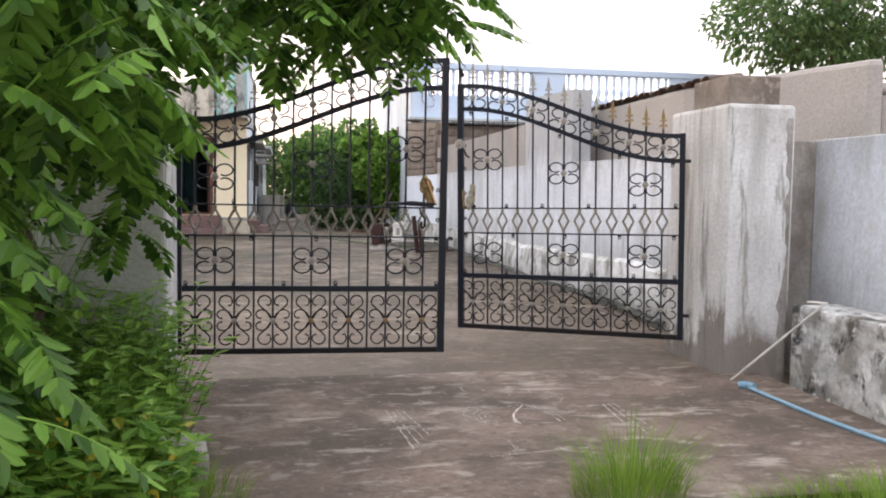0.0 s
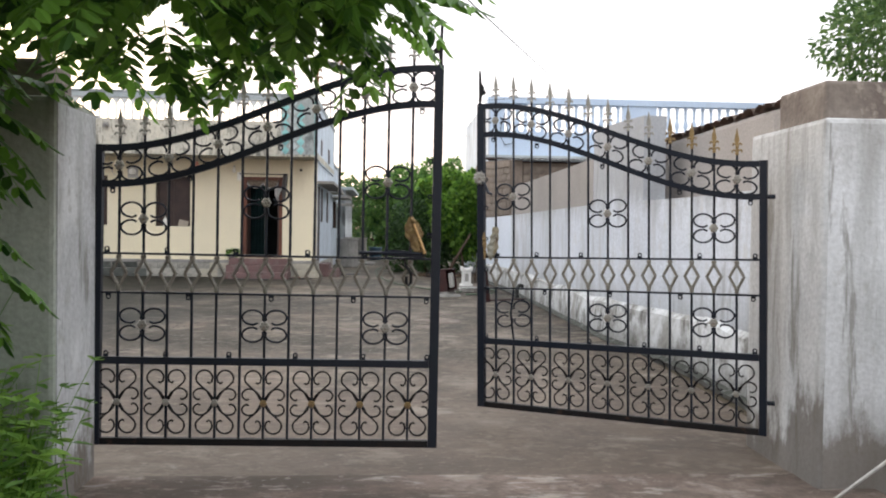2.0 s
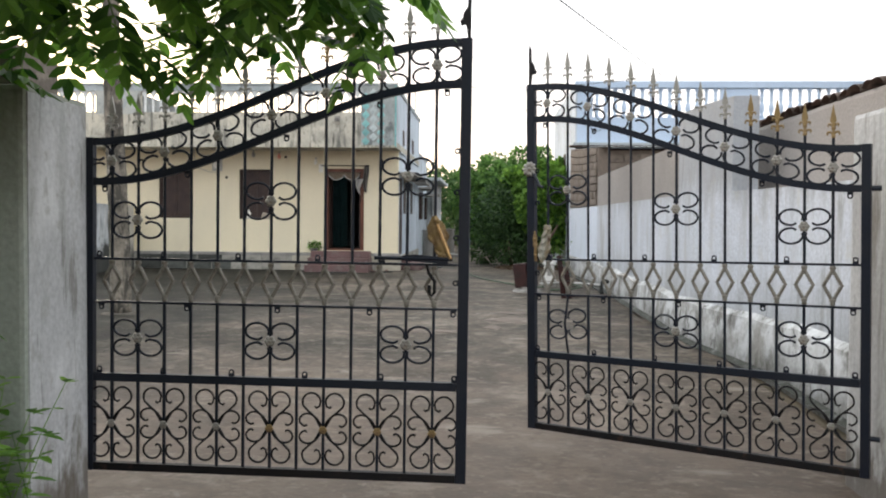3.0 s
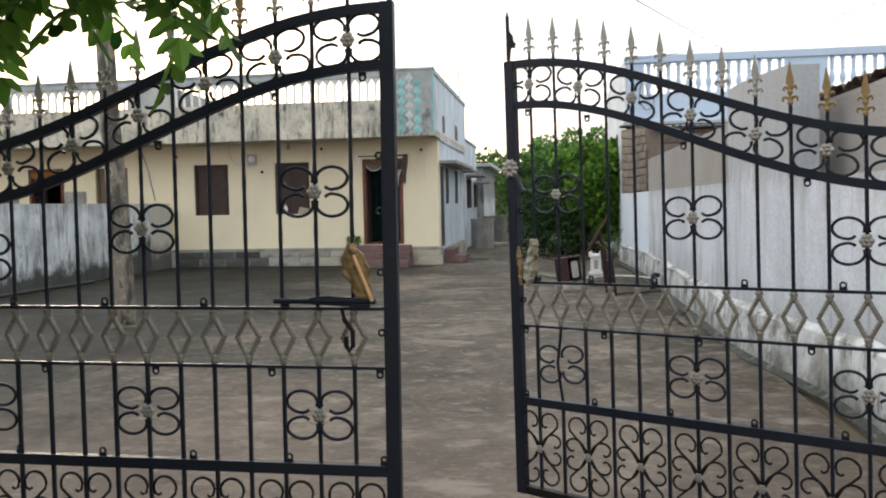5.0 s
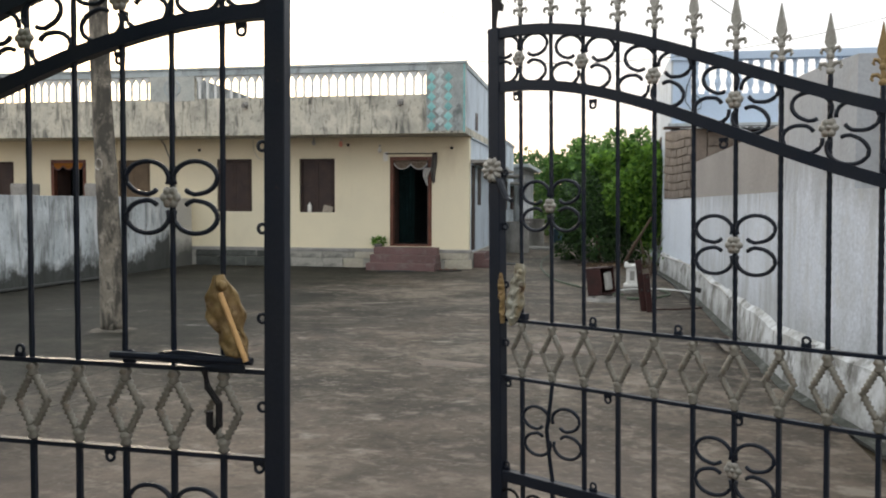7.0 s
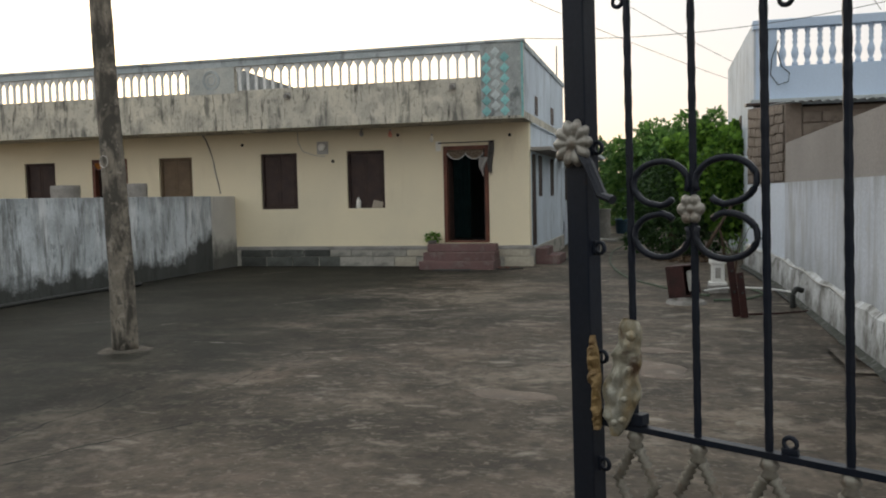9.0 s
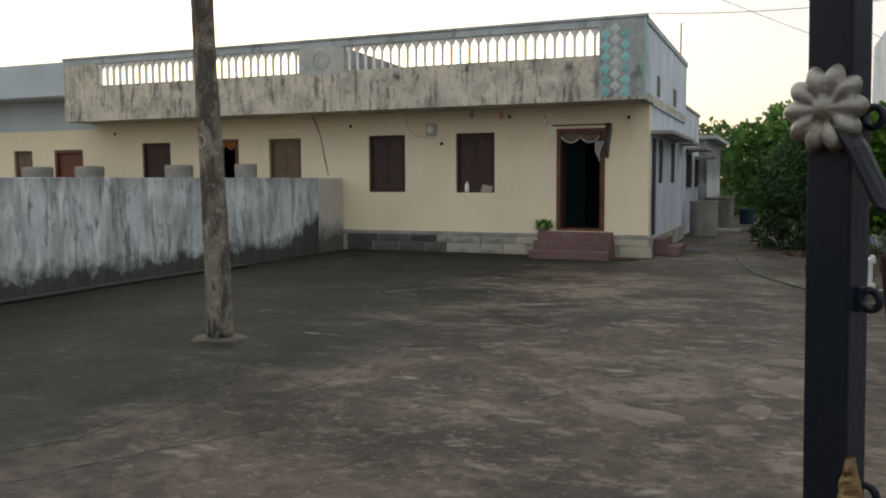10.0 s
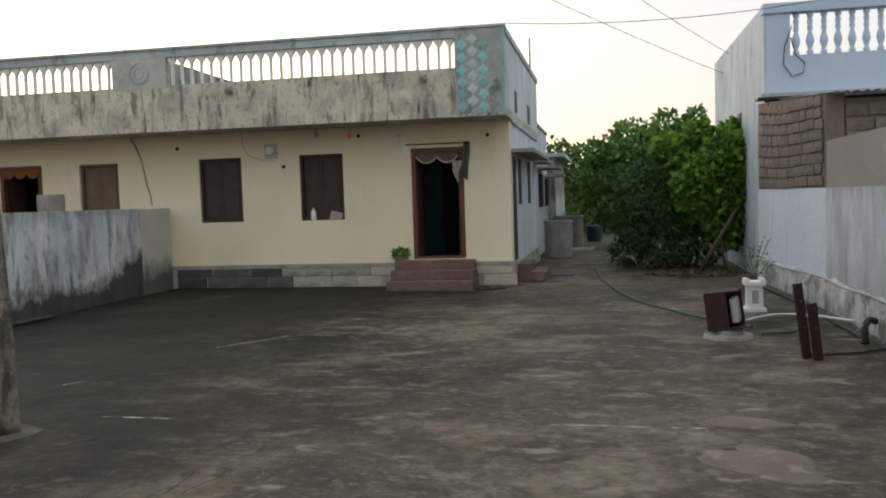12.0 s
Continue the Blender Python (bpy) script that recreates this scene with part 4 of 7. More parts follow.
def gate_leaf(name, m, side, label, GW, first, pitch):
    """side: -1 where the outside faces local -y, 1 where it faces +y; pickets start at first and stand a pitch apart."""
    g = thing(name, label=label, category="gate", group="gate leaves")
    g.matrix_basis = m
    z = 0.0
    top0, top1 = arch(0) - GB + 0.02, arch(1) - GB + 0.02
    part("hinge_stile", box(B(), (0.0, -0.021, 0.0), (0.044, 0.021, top0), 0.003), M_IRON, g)
    part("meeting_stile", box(B(), (GW - 0.048, -0.021, 0.0), (GW + 0.004, 0.021, top1), 0.003), M_IRON, g)
    part("bottom_rail", box(B(), (0.045, -0.018, 0.0), (GW - 0.049, 0.018, 0.04), 0.003), M_IRON_BROWN, g)
    part("middle_rail", box(B(), (0.045, -0.018, 0.452), (GW - 0.049, 0.018, 0.494), 0.003), M_IRON, g)
    part("thin_rail", box(B(), (0.045, -0.011, 0.845), (GW - 0.049, 0.011, 0.857), 0.001), M_IRON, g)
    part("thin_rail", box(B(), (0.045, -0.011, 1.062), (GW - 0.049, 0.011, 1.074), 0.001), M_IRON, g)
    for nm, dz in (("upper_arch", 0.0), ("lower_arch", -0.20)):
        bm = B()
        ring = []
        for i in range(41):
            u = i / 40
            x = 0.036 + (GW - 0.074) * u
            c = arch(u) - GB + dz
            slope = 0.490 * 0.5 * math.pi * math.sin(math.pi * u) / GW
            nrm = Vector((-slope, 0, 1)).normalized() * 0.018
            ring.append([bm.verts.new((x + s * nrm.x, y, c + s * nrm.z)) for s, y in ((-1, -0.016), (-1, 0.016), (1, 0.016), (1, -0.016))])
        for a, b in zip(ring, ring[1:]):
            for k in range(4):
                bm.faces.new((a[k], a[(k + 1) % 4], b[(k + 1) % 4], b[k]))
        bm.faces.new(ring[0])
        bm.faces.new(list(reversed(ring[-1])))
        bmesh.ops.recalc_face_normals(bm, faces=bm.faces)
        part(nm, bm, M_IRON, g)
    face = pose(0, 0, 0, 0, 0, 180) if side > 0 else Matrix.Identity(4)
    front = 0.010 * side
    for i in range(1, 14):
        x = first + i * pitch
        a = arch(x / GW) - GB
        bm = B()
        box(bm, (x - 0.0065, -0.0065, 0.04), (x + 0.0065, 0.0065, 0.452))
        bend = 0.018 if (side > 0 and i == 12) else 0.0
        if bend:
            tube(bm, [(x, 0, 0.494), (x + 0.008, 0.004, 0.56), (x + bend, 0.01, 0.68), (x + 0.006, 0.004, 0.78), (x, 0, 0.846)], 0.008, 6)
        else:
            box(bm, (x - 0.0065, -0.0065, 0.494), (x + 0.0065, 0.0065, 0.845))
        pts, tap = [], []
        steps = 44 if side > 0 else 20
        for k in range(steps + 1):
            pts.append((x, 0, 1.074 + (a + 0.05 - 1.074) * k / steps))
            tap.append(1.0 if k % 2 else 0.86)
        tube(bm, pts, 0.0085, 6, taper=tap)
        pk = part("picket", bm, M_IRON, g)
        piece("basket", G_MESH["basket"], pk, Matrix.Translation((x, 0, 0.857)))
        gold = (side > 0 and i <= 4) or (side < 0 and i in (9, 10))
        piece("spearhead", G_MESH["spear_gold" if gold else "spear"], pk, Matrix.Translation((x, 0, a + 0.05)))
        if i % 2:
            zc = a - 0.10
            tilt = math.degrees(math.atan(0.490 * 0.5 * math.pi * math.sin(math.pi * x / GW) / GW)) * 0.8
            piece("scroll", G_MESH["band"], g, pose(x, front * 0.6, zc, 0, -tilt, 0))
            piece("rosette", G_MESH["rose"], g, Matrix.Translation((x, front, zc)) @ face)
            piece("lyre_scroll", G_MESH["lyre"], g, Matrix.Translation((x, front * 0.6, 0.245)))
            rusty = side < 0 and i in (7, 9, 11, 13)
            piece("rosette", G_MESH["rose_gold" if rusty else "rose_small"], g, Matrix.Translation((x, front, 0.240)) @ face)
        if i in (2, 7, 12):
            zu = {2: 1.263, 7: 1.366, 12: 1.494}[i]
            piece("scroll", G_MESH["panel"], g, Matrix.Translation((x, front * 0.6, zu)))
            piece("rosette", G_MESH["rose"], g, Matrix.Translation((x, front, zu)) @ face)
            lost = side > 0 and i == 12
            piece("scroll", G_MESH["panel"], g, pose(x, front * 0.6, 0.674, 0, 4 if lost else 0, 0))
            if not lost:
                piece("rosette", G_MESH["rose"], g, Matrix.Translation((x, front, 0.674)) @ face)
    lugs = [(0.07, 0.497, 0), (0.40, 0.497, 0), (0.75, 0.497, 0), (1.12, 0.497, 0), (1.50, 0.497, 0), (GW - 0.06, 0.497, 0),
            (0.07, 1.077, 0), (0.40, 1.077, 0), (0.78, 1.077, 0), (1.18, 1.077, 0), (1.50, 1.077, 0),
            (0.08, 0.842, 180), (0.52, 0.842, 180), (0.98, 0.842, 180), (1.44, 0.842, 180), (GW - 0.07, 0.842, 180)]
    for u in (0.04, 0.26, 0.52, 0.76, 0.93):
        lugs.append((GW * u + 0.02, arch(u) - GB - 0.222, 180))
    for zz in (0.98, 1.20, 1.42, 1.62):
        lugs.append((GW - 0.045, zz, -90))
    for x, zz, rot in lugs:
        piece("lug", G_MESH["lug"], g, pose(x, 0, zz, 0, rot, 0))
    for zz in (0.20, 1.45):
        part("hinge", tube(B(), [(-0.045, 0, zz), (0.0, 0, zz)], 0.014, 8), M_IRON, g)
    bm = B()
    fin = [(-0.008, 0.0), (0.008, 0.0), (0.008, 0.22), (0.0, 0.245), (-0.008, 0.22), (-0.010, 0.15), (-0.030, 0.12), (-0.034, 0.095), (-0.046, 0.085), (-0.040, 0.060), (-0.018, 0.066), (-0.012, 0.04)]
    slab(bm, [(GW - 0.012 + x, top1 + q) for x, q in fin], -0.005, 0.005)
    part("finial", bm, M_IRON_BROWN, g, "half fleur-de-lis finial")
    return g, front, face


M_PLATE = surface("tarnished_plate", (0.34, 0.335, 0.29), (0.27, 0.25, 0.19), 14.0, 0.4, 0.2, 150, metal=0.3, stains=[((0.24, 0.16, 0.06), (12.0, 12.0, 9.0), 0.46, 0.60, 0.8), ((0.07, 0.035, 0.025), (20.0, 20.0, 20.0), 0.58, 0.68, 0.8)])
gate_w, fr, _ = gate_leaf("gate_leaf", pose(-0.814, 5.976, GB, 0, 0.38, -1.3), -1, "black wrought-iron gate leaf with silver rosettes, almost closed", WW, 0.0, 0.1351)
bm = B()
slab(bm, [(1.566, 1.090), (1.826, 1.072), (1.826, 1.105), (1.666, 1.118), (1.606, 1.112)], -0.034, -0.024)
tube(bm, [(1.466, -0.03, 1.098), (1.846, -0.03, 1.098)], 0.010, 8)
part("bolt", bm, M_IRON, gate_w, "black sliding bolt")
bm = B()
tube(bm, [(1.721, -0.03, 1.07), (1.731, -0.034, 1.03), (1.761, -0.034, 0.99), (1.761, -0.034, 0.935), (1.749, -0.034, 0.920), (1.736, -0.034, 0.935), (1.736, -0.034, 0.97)], 0.009, 8)
part("hook", bm, M_IRON_BROWN, gate_w)


def figure_plate(bm, w, h, seed):
    """Cast relief plate with a lobed outline, knobs and folds."""
    n, rows = 16, 28
    f, bk = [], []
    for j in range(rows + 1):
        v = j / rows
        half = w * math.sqrt(max(0.02, math.sin(math.pi * (0.04 + 0.92 * v)))) * (0.80 + 0.14 * math.sin(9 * v + seed) + 0.08 * math.sin(23 * v + seed))
        cx = 0.20 * w * math.sin(3.2 * v + seed)
        rf, rb = [], []
        for i in range(n + 1):
            u = 2 * i / n - 1
            x, z = cx + half * u, h * v
            rel = 0.007 + 0.008 * (1 - u * u) + 0.010 * noise.noise((x * 55, z * 45, seed)) + 0.006 * noise.noise((x * 120, z * 110, seed))
            rf.append(bm.verts.new((x, -max(0.003, rel), z)))
            rb.append(bm.verts.new((x, 0.0, z)))
        f.append(rf)
        bk.append(rb)
    for j in range(rows):
        for i in range(n):
            bm.faces.new((f[j][i], f[j][i + 1], f[j + 1][i + 1], f[j + 1][i]))
            bm.faces.new((bk[j][i + 1], bk[j][i], bk[j + 1][i], bk[j + 1][i + 1]))
        bm.faces.new((bk[j][0], f[j][0], f[j + 1][0], bk[j + 1][0]))
        bm.faces.new((f[j][n], bk[j][n], bk[j + 1][n], f[j + 1][n]))
    for v, u, r in ((0.88, 0.35, 0.24), (0.60, 0.55, 0.15), (0.34, 0.6, 0.16), (0.12, 0.1, 0.18), (0.16, 0.7, 0.15)):
        mt = Matrix.Translation((0.20 * w * math.sin(3.2 * v + seed) + u * w * 0.6, -0.014, h * v)) @ Matrix.Diagonal((r * w, 0.010, r * w, 1))
        bmesh.ops.create_icosphere(bm, subdivisions=2, radius=1.0, matrix=mt)
    return bm


orn = part("ornament_plate", figure_plate(B(), 0.056, 0.225, 2), M_GOLD, gate_w, "dull gold cast ornament plate", True)
orn.matrix_basis = pose(1.800, -0.018, 1.085, 0, -9, 0)
part("ornament_staff", tube(B(), [(1.771, -0.046, 1.265), (1.838, -0.046, 1.10)], 0.007, 8), surface("pale_gold", (0.55, 0.33, 0.14), (0.48, 0.28, 0.12), 10.0, 0.45), gate_w)

gate_e, fr, face = gate_leaf("gate_leaf", pose(3.129, 6.128, GB, 0, 1.03, 147.65), 1, "black wrought-iron gate leaf with silver rosettes, standing ajar", WE, 0.041, 0.136)
r2 = part("latch_flower", rosette(B(), 0.050, 10), M_SILVER, gate_e, "large silver flower boss on the stile", True)
r2.matrix_basis = Matrix.Translation((WE - 0.022, 0.028, 1.631)) @ face
bm = B()
tube(bm, [(WE - 0.035, 0.022, 1.618), (WE - 0.060, 0.028, 1.585), (WE - 0.090, 0.030, 1.525), (WE - 0.115, 0.028, 1.515)], 0.015, 8, squash=0.6)
part("latch_bar", bm, M_IRON, gate_e)
o2 = part("ornament_plate", figure_plate(B(), 0.046, 0.235, 5), M_PLATE, gate_e, "tarnished silver-gold cast ornament plate", True)
o2.matrix_basis = Matrix.Translation((WE - 0.108, 0.012, 1.050)) @ face @ pose(0, 0, 0, 0, 6, 0)
o3 = part("ornament_leaf", figure_plate(B(), 0.016, 0.19, 8), M_GOLD, gate_e)
o3.matrix_basis = Matrix.Translation((WE - 0.055, 0.014, 1.055)) @ face
bm = B()
box(bm, (WE - 0.16, -0.014, 1.075), (WE - 0.04, 0.014, 1.098), 0.003)
part("bolt_keeper", bm, M_IRON, gate_e)

# ---- house details ----
def shutter_window(name, x0, x1, z0, z1, material, y=FY, closed=True):
    w = thing(name, (0, 0, 0), "dark wooden shuttered window, closed" if closed else "dark window with shutters folded inside", "window", kind="structure")
    t = 0.05
    bm = B()
    box(bm, (x0, y + 0.05, z0), (x0 + t, y + 0.14, z1), 0.004)
    box(bm, (x1 - t, y + 0.05, z0), (x1, y + 0.14, z1), 0.004)
    box(bm, (x0 + t, y + 0.05, z1 - t), (x1 - t, y + 0.14, z1), 0.004)
    box(bm, (x0 + t, y + 0.05, z0), (x1 - t, y + 0.14, z0 + t), 0.004)
    part("frame", bm, material, w)
    mid = (x0 + x1) / 2
    for xa, xb in ((x0 + t + 0.004, mid - 0.003), (mid + 0.003, x1 - t - 0.004)):
        bm = B()
        box(bm, (xa, y + 0.10, z0 + t + 0.004), (xb, y + 0.125, z1 - t - 0.004), 0.003)
        sh = part("shutter", bm, material, w)
        for za, zb in ((z0 + 0.10, (z0 + z1) / 2 - 0.03), ((z0 + z1) / 2 + 0.03, z1 - 0.10)):
            part("panel", box(B(), (xa + 0.06, y + 0.088, za), (xb - 0.06, y + 0.099, zb), 0.003), material, sh)
    return w


shutter_window("window_1", -7.18, -6.29, 1.58, 2.83, M_SHUTTER)
shutter_window("window_2", -5.10, -4.23, 1.57, 2.83, M_SHUTTER)
shutter_window("window_3", -9.80, -8.93, 1.55, 2.82, M_TAN)
shutter_window("window_4", -13.55, -12.67, 1.55, 2.80, M_SHUTTER)
shutter_window("window_5", -17.95, -17.27, 1.50, 2.68, M_TAN)

# things on the sill of the second window
bot = thing("plastic_bottle", (-4.86, FY + 0.035, 1.575), "small white plastic bottle on the window sill", "bottle")
part("body", lathe(B(), [(0.045, 0.0), (0.05, 0.02), (0.05, 0.15), (0.03, 0.19), (0.02, 0.20)], (0, 0, 0), 14), M_BULB, bot, smooth=True)
part("cap", lathe(B(), [(0.022, 0.2), (0.024, 0.205), (0.024, 0.235), (0.02, 0.24)], (0, 0, 0), 12), M_METER, bot)
bk = thing("folded_paper", (-4.42, FY + 0.04, 1.577), "folded brown paper packet leaning on the sill", "packet")
bm = B()
slab(bm, [(-0.13, 0.0), (0.12, 0.0), (0.14, 0.12), (-0.08, 0.17)], -0.02, 0.02)
part("packet", bm, surface("kraft_paper", (0.36, 0.31, 0.25), (0.30, 0.26, 0.21), 8.0, 0.9), bk)


def doorway(name, x0, x1, z0, z1, label, curtain=True, garland=False, y=FY):
    d = thing(name, (0, 0, 0), label, "door", kind="structure")
    t = 0.085
    bm = B()
    box(bm, (x0, y - 0.012, z0), (x0 + t, y + 0.12, z1), 0.006)
    part("jamb", bm, M_WOOD, d)
    bm = B()
    box(bm, (x1 - t, y - 0.012, z0), (x1, y + 0.12, z1), 0.006)
    part("jamb", bm, M_WOOD, d)
    part("lintel", box(B(), (x0 + t, y - 0.010, z1 - t), (x1 - t, y + 0.12, z1), 0.006), M_WOOD, d)
    part("threshold", box(B(), (x0 + t, y - 0.010, z0), (x1 - t, y + 0.12, z0 + 0.045), 0.006), M_WOOD, d, "worn orange-brown wooden threshold")
    leaf = part("door_leaf", box(B(), (0, 0, 0), (0.42, 0.04, z1 - z0 - 0.15), 0.005), M_SHUTTER, d, "dark door leaf folded inward")
    leaf.matrix_basis = pose(x0 + t + 0.01, y + 0.13, z0 + 0.05, 0, 0, 80)
    leaf = part("door_leaf", box(B(), (0, 0, 0), (0.42, 0.04, z1 - z0 - 0.15), 0.005), M_SHUTTER, d, "dark door leaf folded inward")
    leaf.matrix_basis = pose(x1 - t - 0.01, y + 0.13, z0 + 0.05, 0, 0, 100)
    if curtain:
        bm = B()
        n = 40
        a = []
        for i in range(n + 1):
            k = i / n
            a.append((x0 + t + 0.03 + 0.40 * k, y + 0.33 + 0.022 * math.sin(k * 34)))
        lo = [bm.verts.new((p, q, z0 + 0.08)) for p, q in a]
        hi = [bm.verts.new((p, q, z1 - 0.14)) for p, q in a]
        for i in range(n):
            bm.faces.new((lo[i], lo[i + 1], hi[i + 1], hi[i]))
        bmesh.ops.solidify(bm, geom=bm.faces, thickness=0.004)
        part("curtain", bm, M_CURTAIN, d, "dark teal door curtain drawn aside", True)
    return d


def swag(x0, x1, z, drop, y, material, name, label, scallops=2):
    """Draped valance with scalloped foot."""
    v = thing(name, ((x0 + x1) / 2, y, z), label, "valance")
    bm = B()
    n = 40
    w = (x1 - x0) / 2
    rows = 6
    g = []
    for j in range(rows + 1):
        row = []
        for i in range(n + 1):
            k = i / n
            depth = drop * (0.35 + 0.65 * abs(math.sin(math.pi * k * scallops)) ** 0.7)
            row.append(bm.verts.new((-w + 2 * w * k, -0.012 * math.sin(j * 2.2 + 3 * k), -depth * j / rows)))
        g.append(row)
    for a, b in zip(g, g[1:]):
        for i in range(n):
            bm.faces.new((a[i], b[i], b[i + 1], a[i + 1]))
    bmesh.ops.solidify(bm, geom=bm.faces, thickness=0.004)
    part("fabric", bm, material, v, smooth=True)
    bm = B()
    tube(bm, [(-w + 2 * w * i / n, -0.014, -drop * (0.35 + 0.65 * abs(math.sin(math.pi * (i / n) * scallops)) ** 0.7)) for i in range(n + 1)], 0.016, 6)
    part("fringe", bm, M_METER if material is not M_ORANGE else M_RED, v, smooth=True)
    return v


doorway("door_1", -2.90, -1.91, 0.80, 2.86, "open doorway with red-brown wooden frame and dark room")
doorway("door_2", -11.62, -10.65, 0.80, 2.84, "open doorway with dark wooden frame", curtain=False)
doorway("door_3", -16.47, -15.50, 0.80, 2.68, "red-brown wooden door in the neighbouring house", curtain=False)
part("door_panel", box(B(), (-16.38, FY + 0.06, 0.85), (-15.59, FY + 0.10, 2.59), 0.004), M_WOOD, bpy.data.objects["door_3"])
swag(-2.80, -2.02, 2.775, 0.20, FY - 0.004, surface("lace", (0.34, 0.27, 0.20), (0.16, 0.12, 0.09), 34.0, 0.95), "door_valance", "scalloped pale lace valance over the front door")
swag(-11.56, -10.70, 2.76, 0.17, FY - 0.004, M_ORANGE, "door_valance", "orange and red festoon over a doorway", 3)
bm = B()
rod = thing("curtain_rod", (-2.40, FY - 0.03, 2.93), "thin dark rod over the front door", "rod")
part("rod", tube(B(), [(-0.60, 0, 0), (0.62, 0, 0)], 0.011, 8), M_IRON, rod)
for x in (-0.55, 0.55):
    part("bracket", box(B(), (x - 0.012, -0.01, -0.02), (x + 0.012, 0.03, 0.014), 0.002), M_IRON, rod)


def hung_cloth(name, at, w, h, material, label, seed):
    c = thing(name, at, label, "cloth")
    rnd = random.Random(seed)
    bm = B()
    n, rows = 10, 12
    g = []
    for j in range(rows + 1):
        v = j / rows
        row = []
        for i in range(n + 1):
            k = i / n
            spread = w * (0.55 + 0.45 * math.sin(v * 2.2 + seed))
            row.append(bm.verts.new((spread * (k - 0.5) + 0.02 * math.sin(5 * v + seed), -0.02 - 0.022 * math.sin(9 * k + 2 * v), -h * v * (1 - 0.12 * abs(math.sin(5 * k + seed))))))
        g.append(row)
    for a, b in zip(g, g[1:]):
        for i in range(n):
            bm.faces.new((a[i], b[i], b[i + 1], a[i + 1]))
    bmesh.ops.solidify(bm, geom=bm.faces, thickness=0.006)
    part("cloth", bm, material, c, smooth=True)
    return c


hung_cloth("hanging_cloth", (-1.86, FY - 0.012, 2.95), 0.13, 0.75, M_GREYCLOTH, "grey cloth hung on the door rod", 1)
hung_cloth("hanging_towel", (-2.02, FY - 0.075, 2.60), 0.20, 0.42, M_CLOTH, "white towel hung beside the door", 2)

st = thing("front_steps", (-2.44, FY - 0.14, 0.29), "three red-oxide cement steps at the front door", "steps")
for i, (d, z0, z1) in enumerate(((0.80, 0.0, 0.17), (0.53, 0.17, 0.34), (0.27, 0.34, 0.50))):
    part("step", box(B(), (-0.78 + 0.02 * i, -d, z0 + 0.001 * i), (0.78 - 0.02 * i, -0.002, z1), 0.012), M_RED, st)


def slipper(at, turn):
    s = thing("slipper", at, "dark worn rubber slipper on the yard floor", "slipper", "slippers by the steps", turn)
    bm = B()
    out = [(0.045 * math.sin(a) * (1 + 0.15 * math.cos(a)), 0.125 * math.cos(a)) for a in [2 * math.pi * k / 18 for k in range(18)]]
    lo = [bm.verts.new((x, y, 0.0)) for x, y in out]
    hi = [bm.verts.new((x, y, 0.022)) for x, y in out]
    bm.faces.new(list(reversed(lo)))
    bm.faces.new(hi)
    for i in range(18):
        bm.faces.new((lo[i], lo[(i + 1) % 18], hi[(i + 1) % 18], hi[i]))
    part("sole", bm, M_RUBBER, s)
    bm = B()
    tube(bm, [(-0.042, -0.02, 0.015), (-0.02, 0.03, 0.055), (0.0, 0.075, 0.025)], 0.007, 6)
    tube(bm, [(0.042, -0.02, 0.015), (0.02, 0.03, 0.055), (0.0, 0.075, 0.025)], 0.007, 6)
    part("strap", bm, M_WOOD, s)


for at, tn in (((-1.50, 21.95, 0.308), 70), ((-1.38, 22.05, 0.308), 95), ((-1.35, 21.95, 0.308), 80), ((-1.20, 22.08, 0.308), 110)):
    slipper(at, tn)
mat_o = thing("door_mat", (-2.45, 21.72, 0.307), "dark flattened door mat before the steps", "mat", turn=2)
part("mat", box(B(), (-0.38, -0.14, 0.0), (0.38, 0.14, 0.014), 0.004), M_RUBBER, mat_o)
mat_p = thing("door_mat", (-0.25, 24.55, 0.307), "dark mat beside the side steps", "mat", turn=0)
part("mat", box(B(), (-0.26, -0.28, 0.0), (0.26, 0.28, 0.014), 0.004), M_RUBBER, mat_p)

pot = thing("potted_plant", (-3.16, FY - 0.30, 0.735), "small leafy green plant in a dark pot on the plinth", "plant")
pot.location.y = FY - 0.075
pot.scale = (1.15, 1.15, 0.78)
part("pot", lathe(B(), [(0.055, 0.0), (0.07, 0.02), (0.082, 0.13), (0.09, 0.135), (0.088, 0.155), (0.07, 0.15)], (0, 0, 0), 16), M_CEMENT, pot, smooth=True)

# meter, cables, lamps on the facade
mb = thing("electric_meter", (-5.66, FY, 2.80), "round grey electricity meter on a board", "meter")
part("board", box(B(), (-0.13, -0.025, -0.02), (0.13, -0.002, 0.26), 0.004), M_METER, mb)
bm = B()
lathe(bm, [(0.082, 0.0), (0.085, 0.05), (0.07, 0.075), (0.03, 0.085)], (0, 0, 0), 20)
bmesh.ops.rotate(bm, verts=bm.verts, cent=(0, 0, 0), matrix=Matrix.Rotation(radians(90), 3, "X"))
bmesh.ops.translate(bm, verts=bm.verts, vec=(0, -0.025, 0.13))
part("dial", bm, M_BULB, mb, smooth=True)
wire = thing("meter_cable", (0, 0, 0), "thin grey cable looping to the meter", "cable")
bm = B()
pts = [(-6.25, FY - 0.012, 3.30), (-6.24, FY - 0.012, 3.05), (-6.12, FY - 0.012, 2.85), (-5.85, FY - 0.012, 2.76), (-5.60, FY - 0.012, 2.73)]
tube(bm, pts, 0.008, 6)
part("cable", bm, M_METER, wire)
drop = thing("drain_cable", (0, 0, 0), "dark cable drooping down the cream wall", "cable")
bm = B()
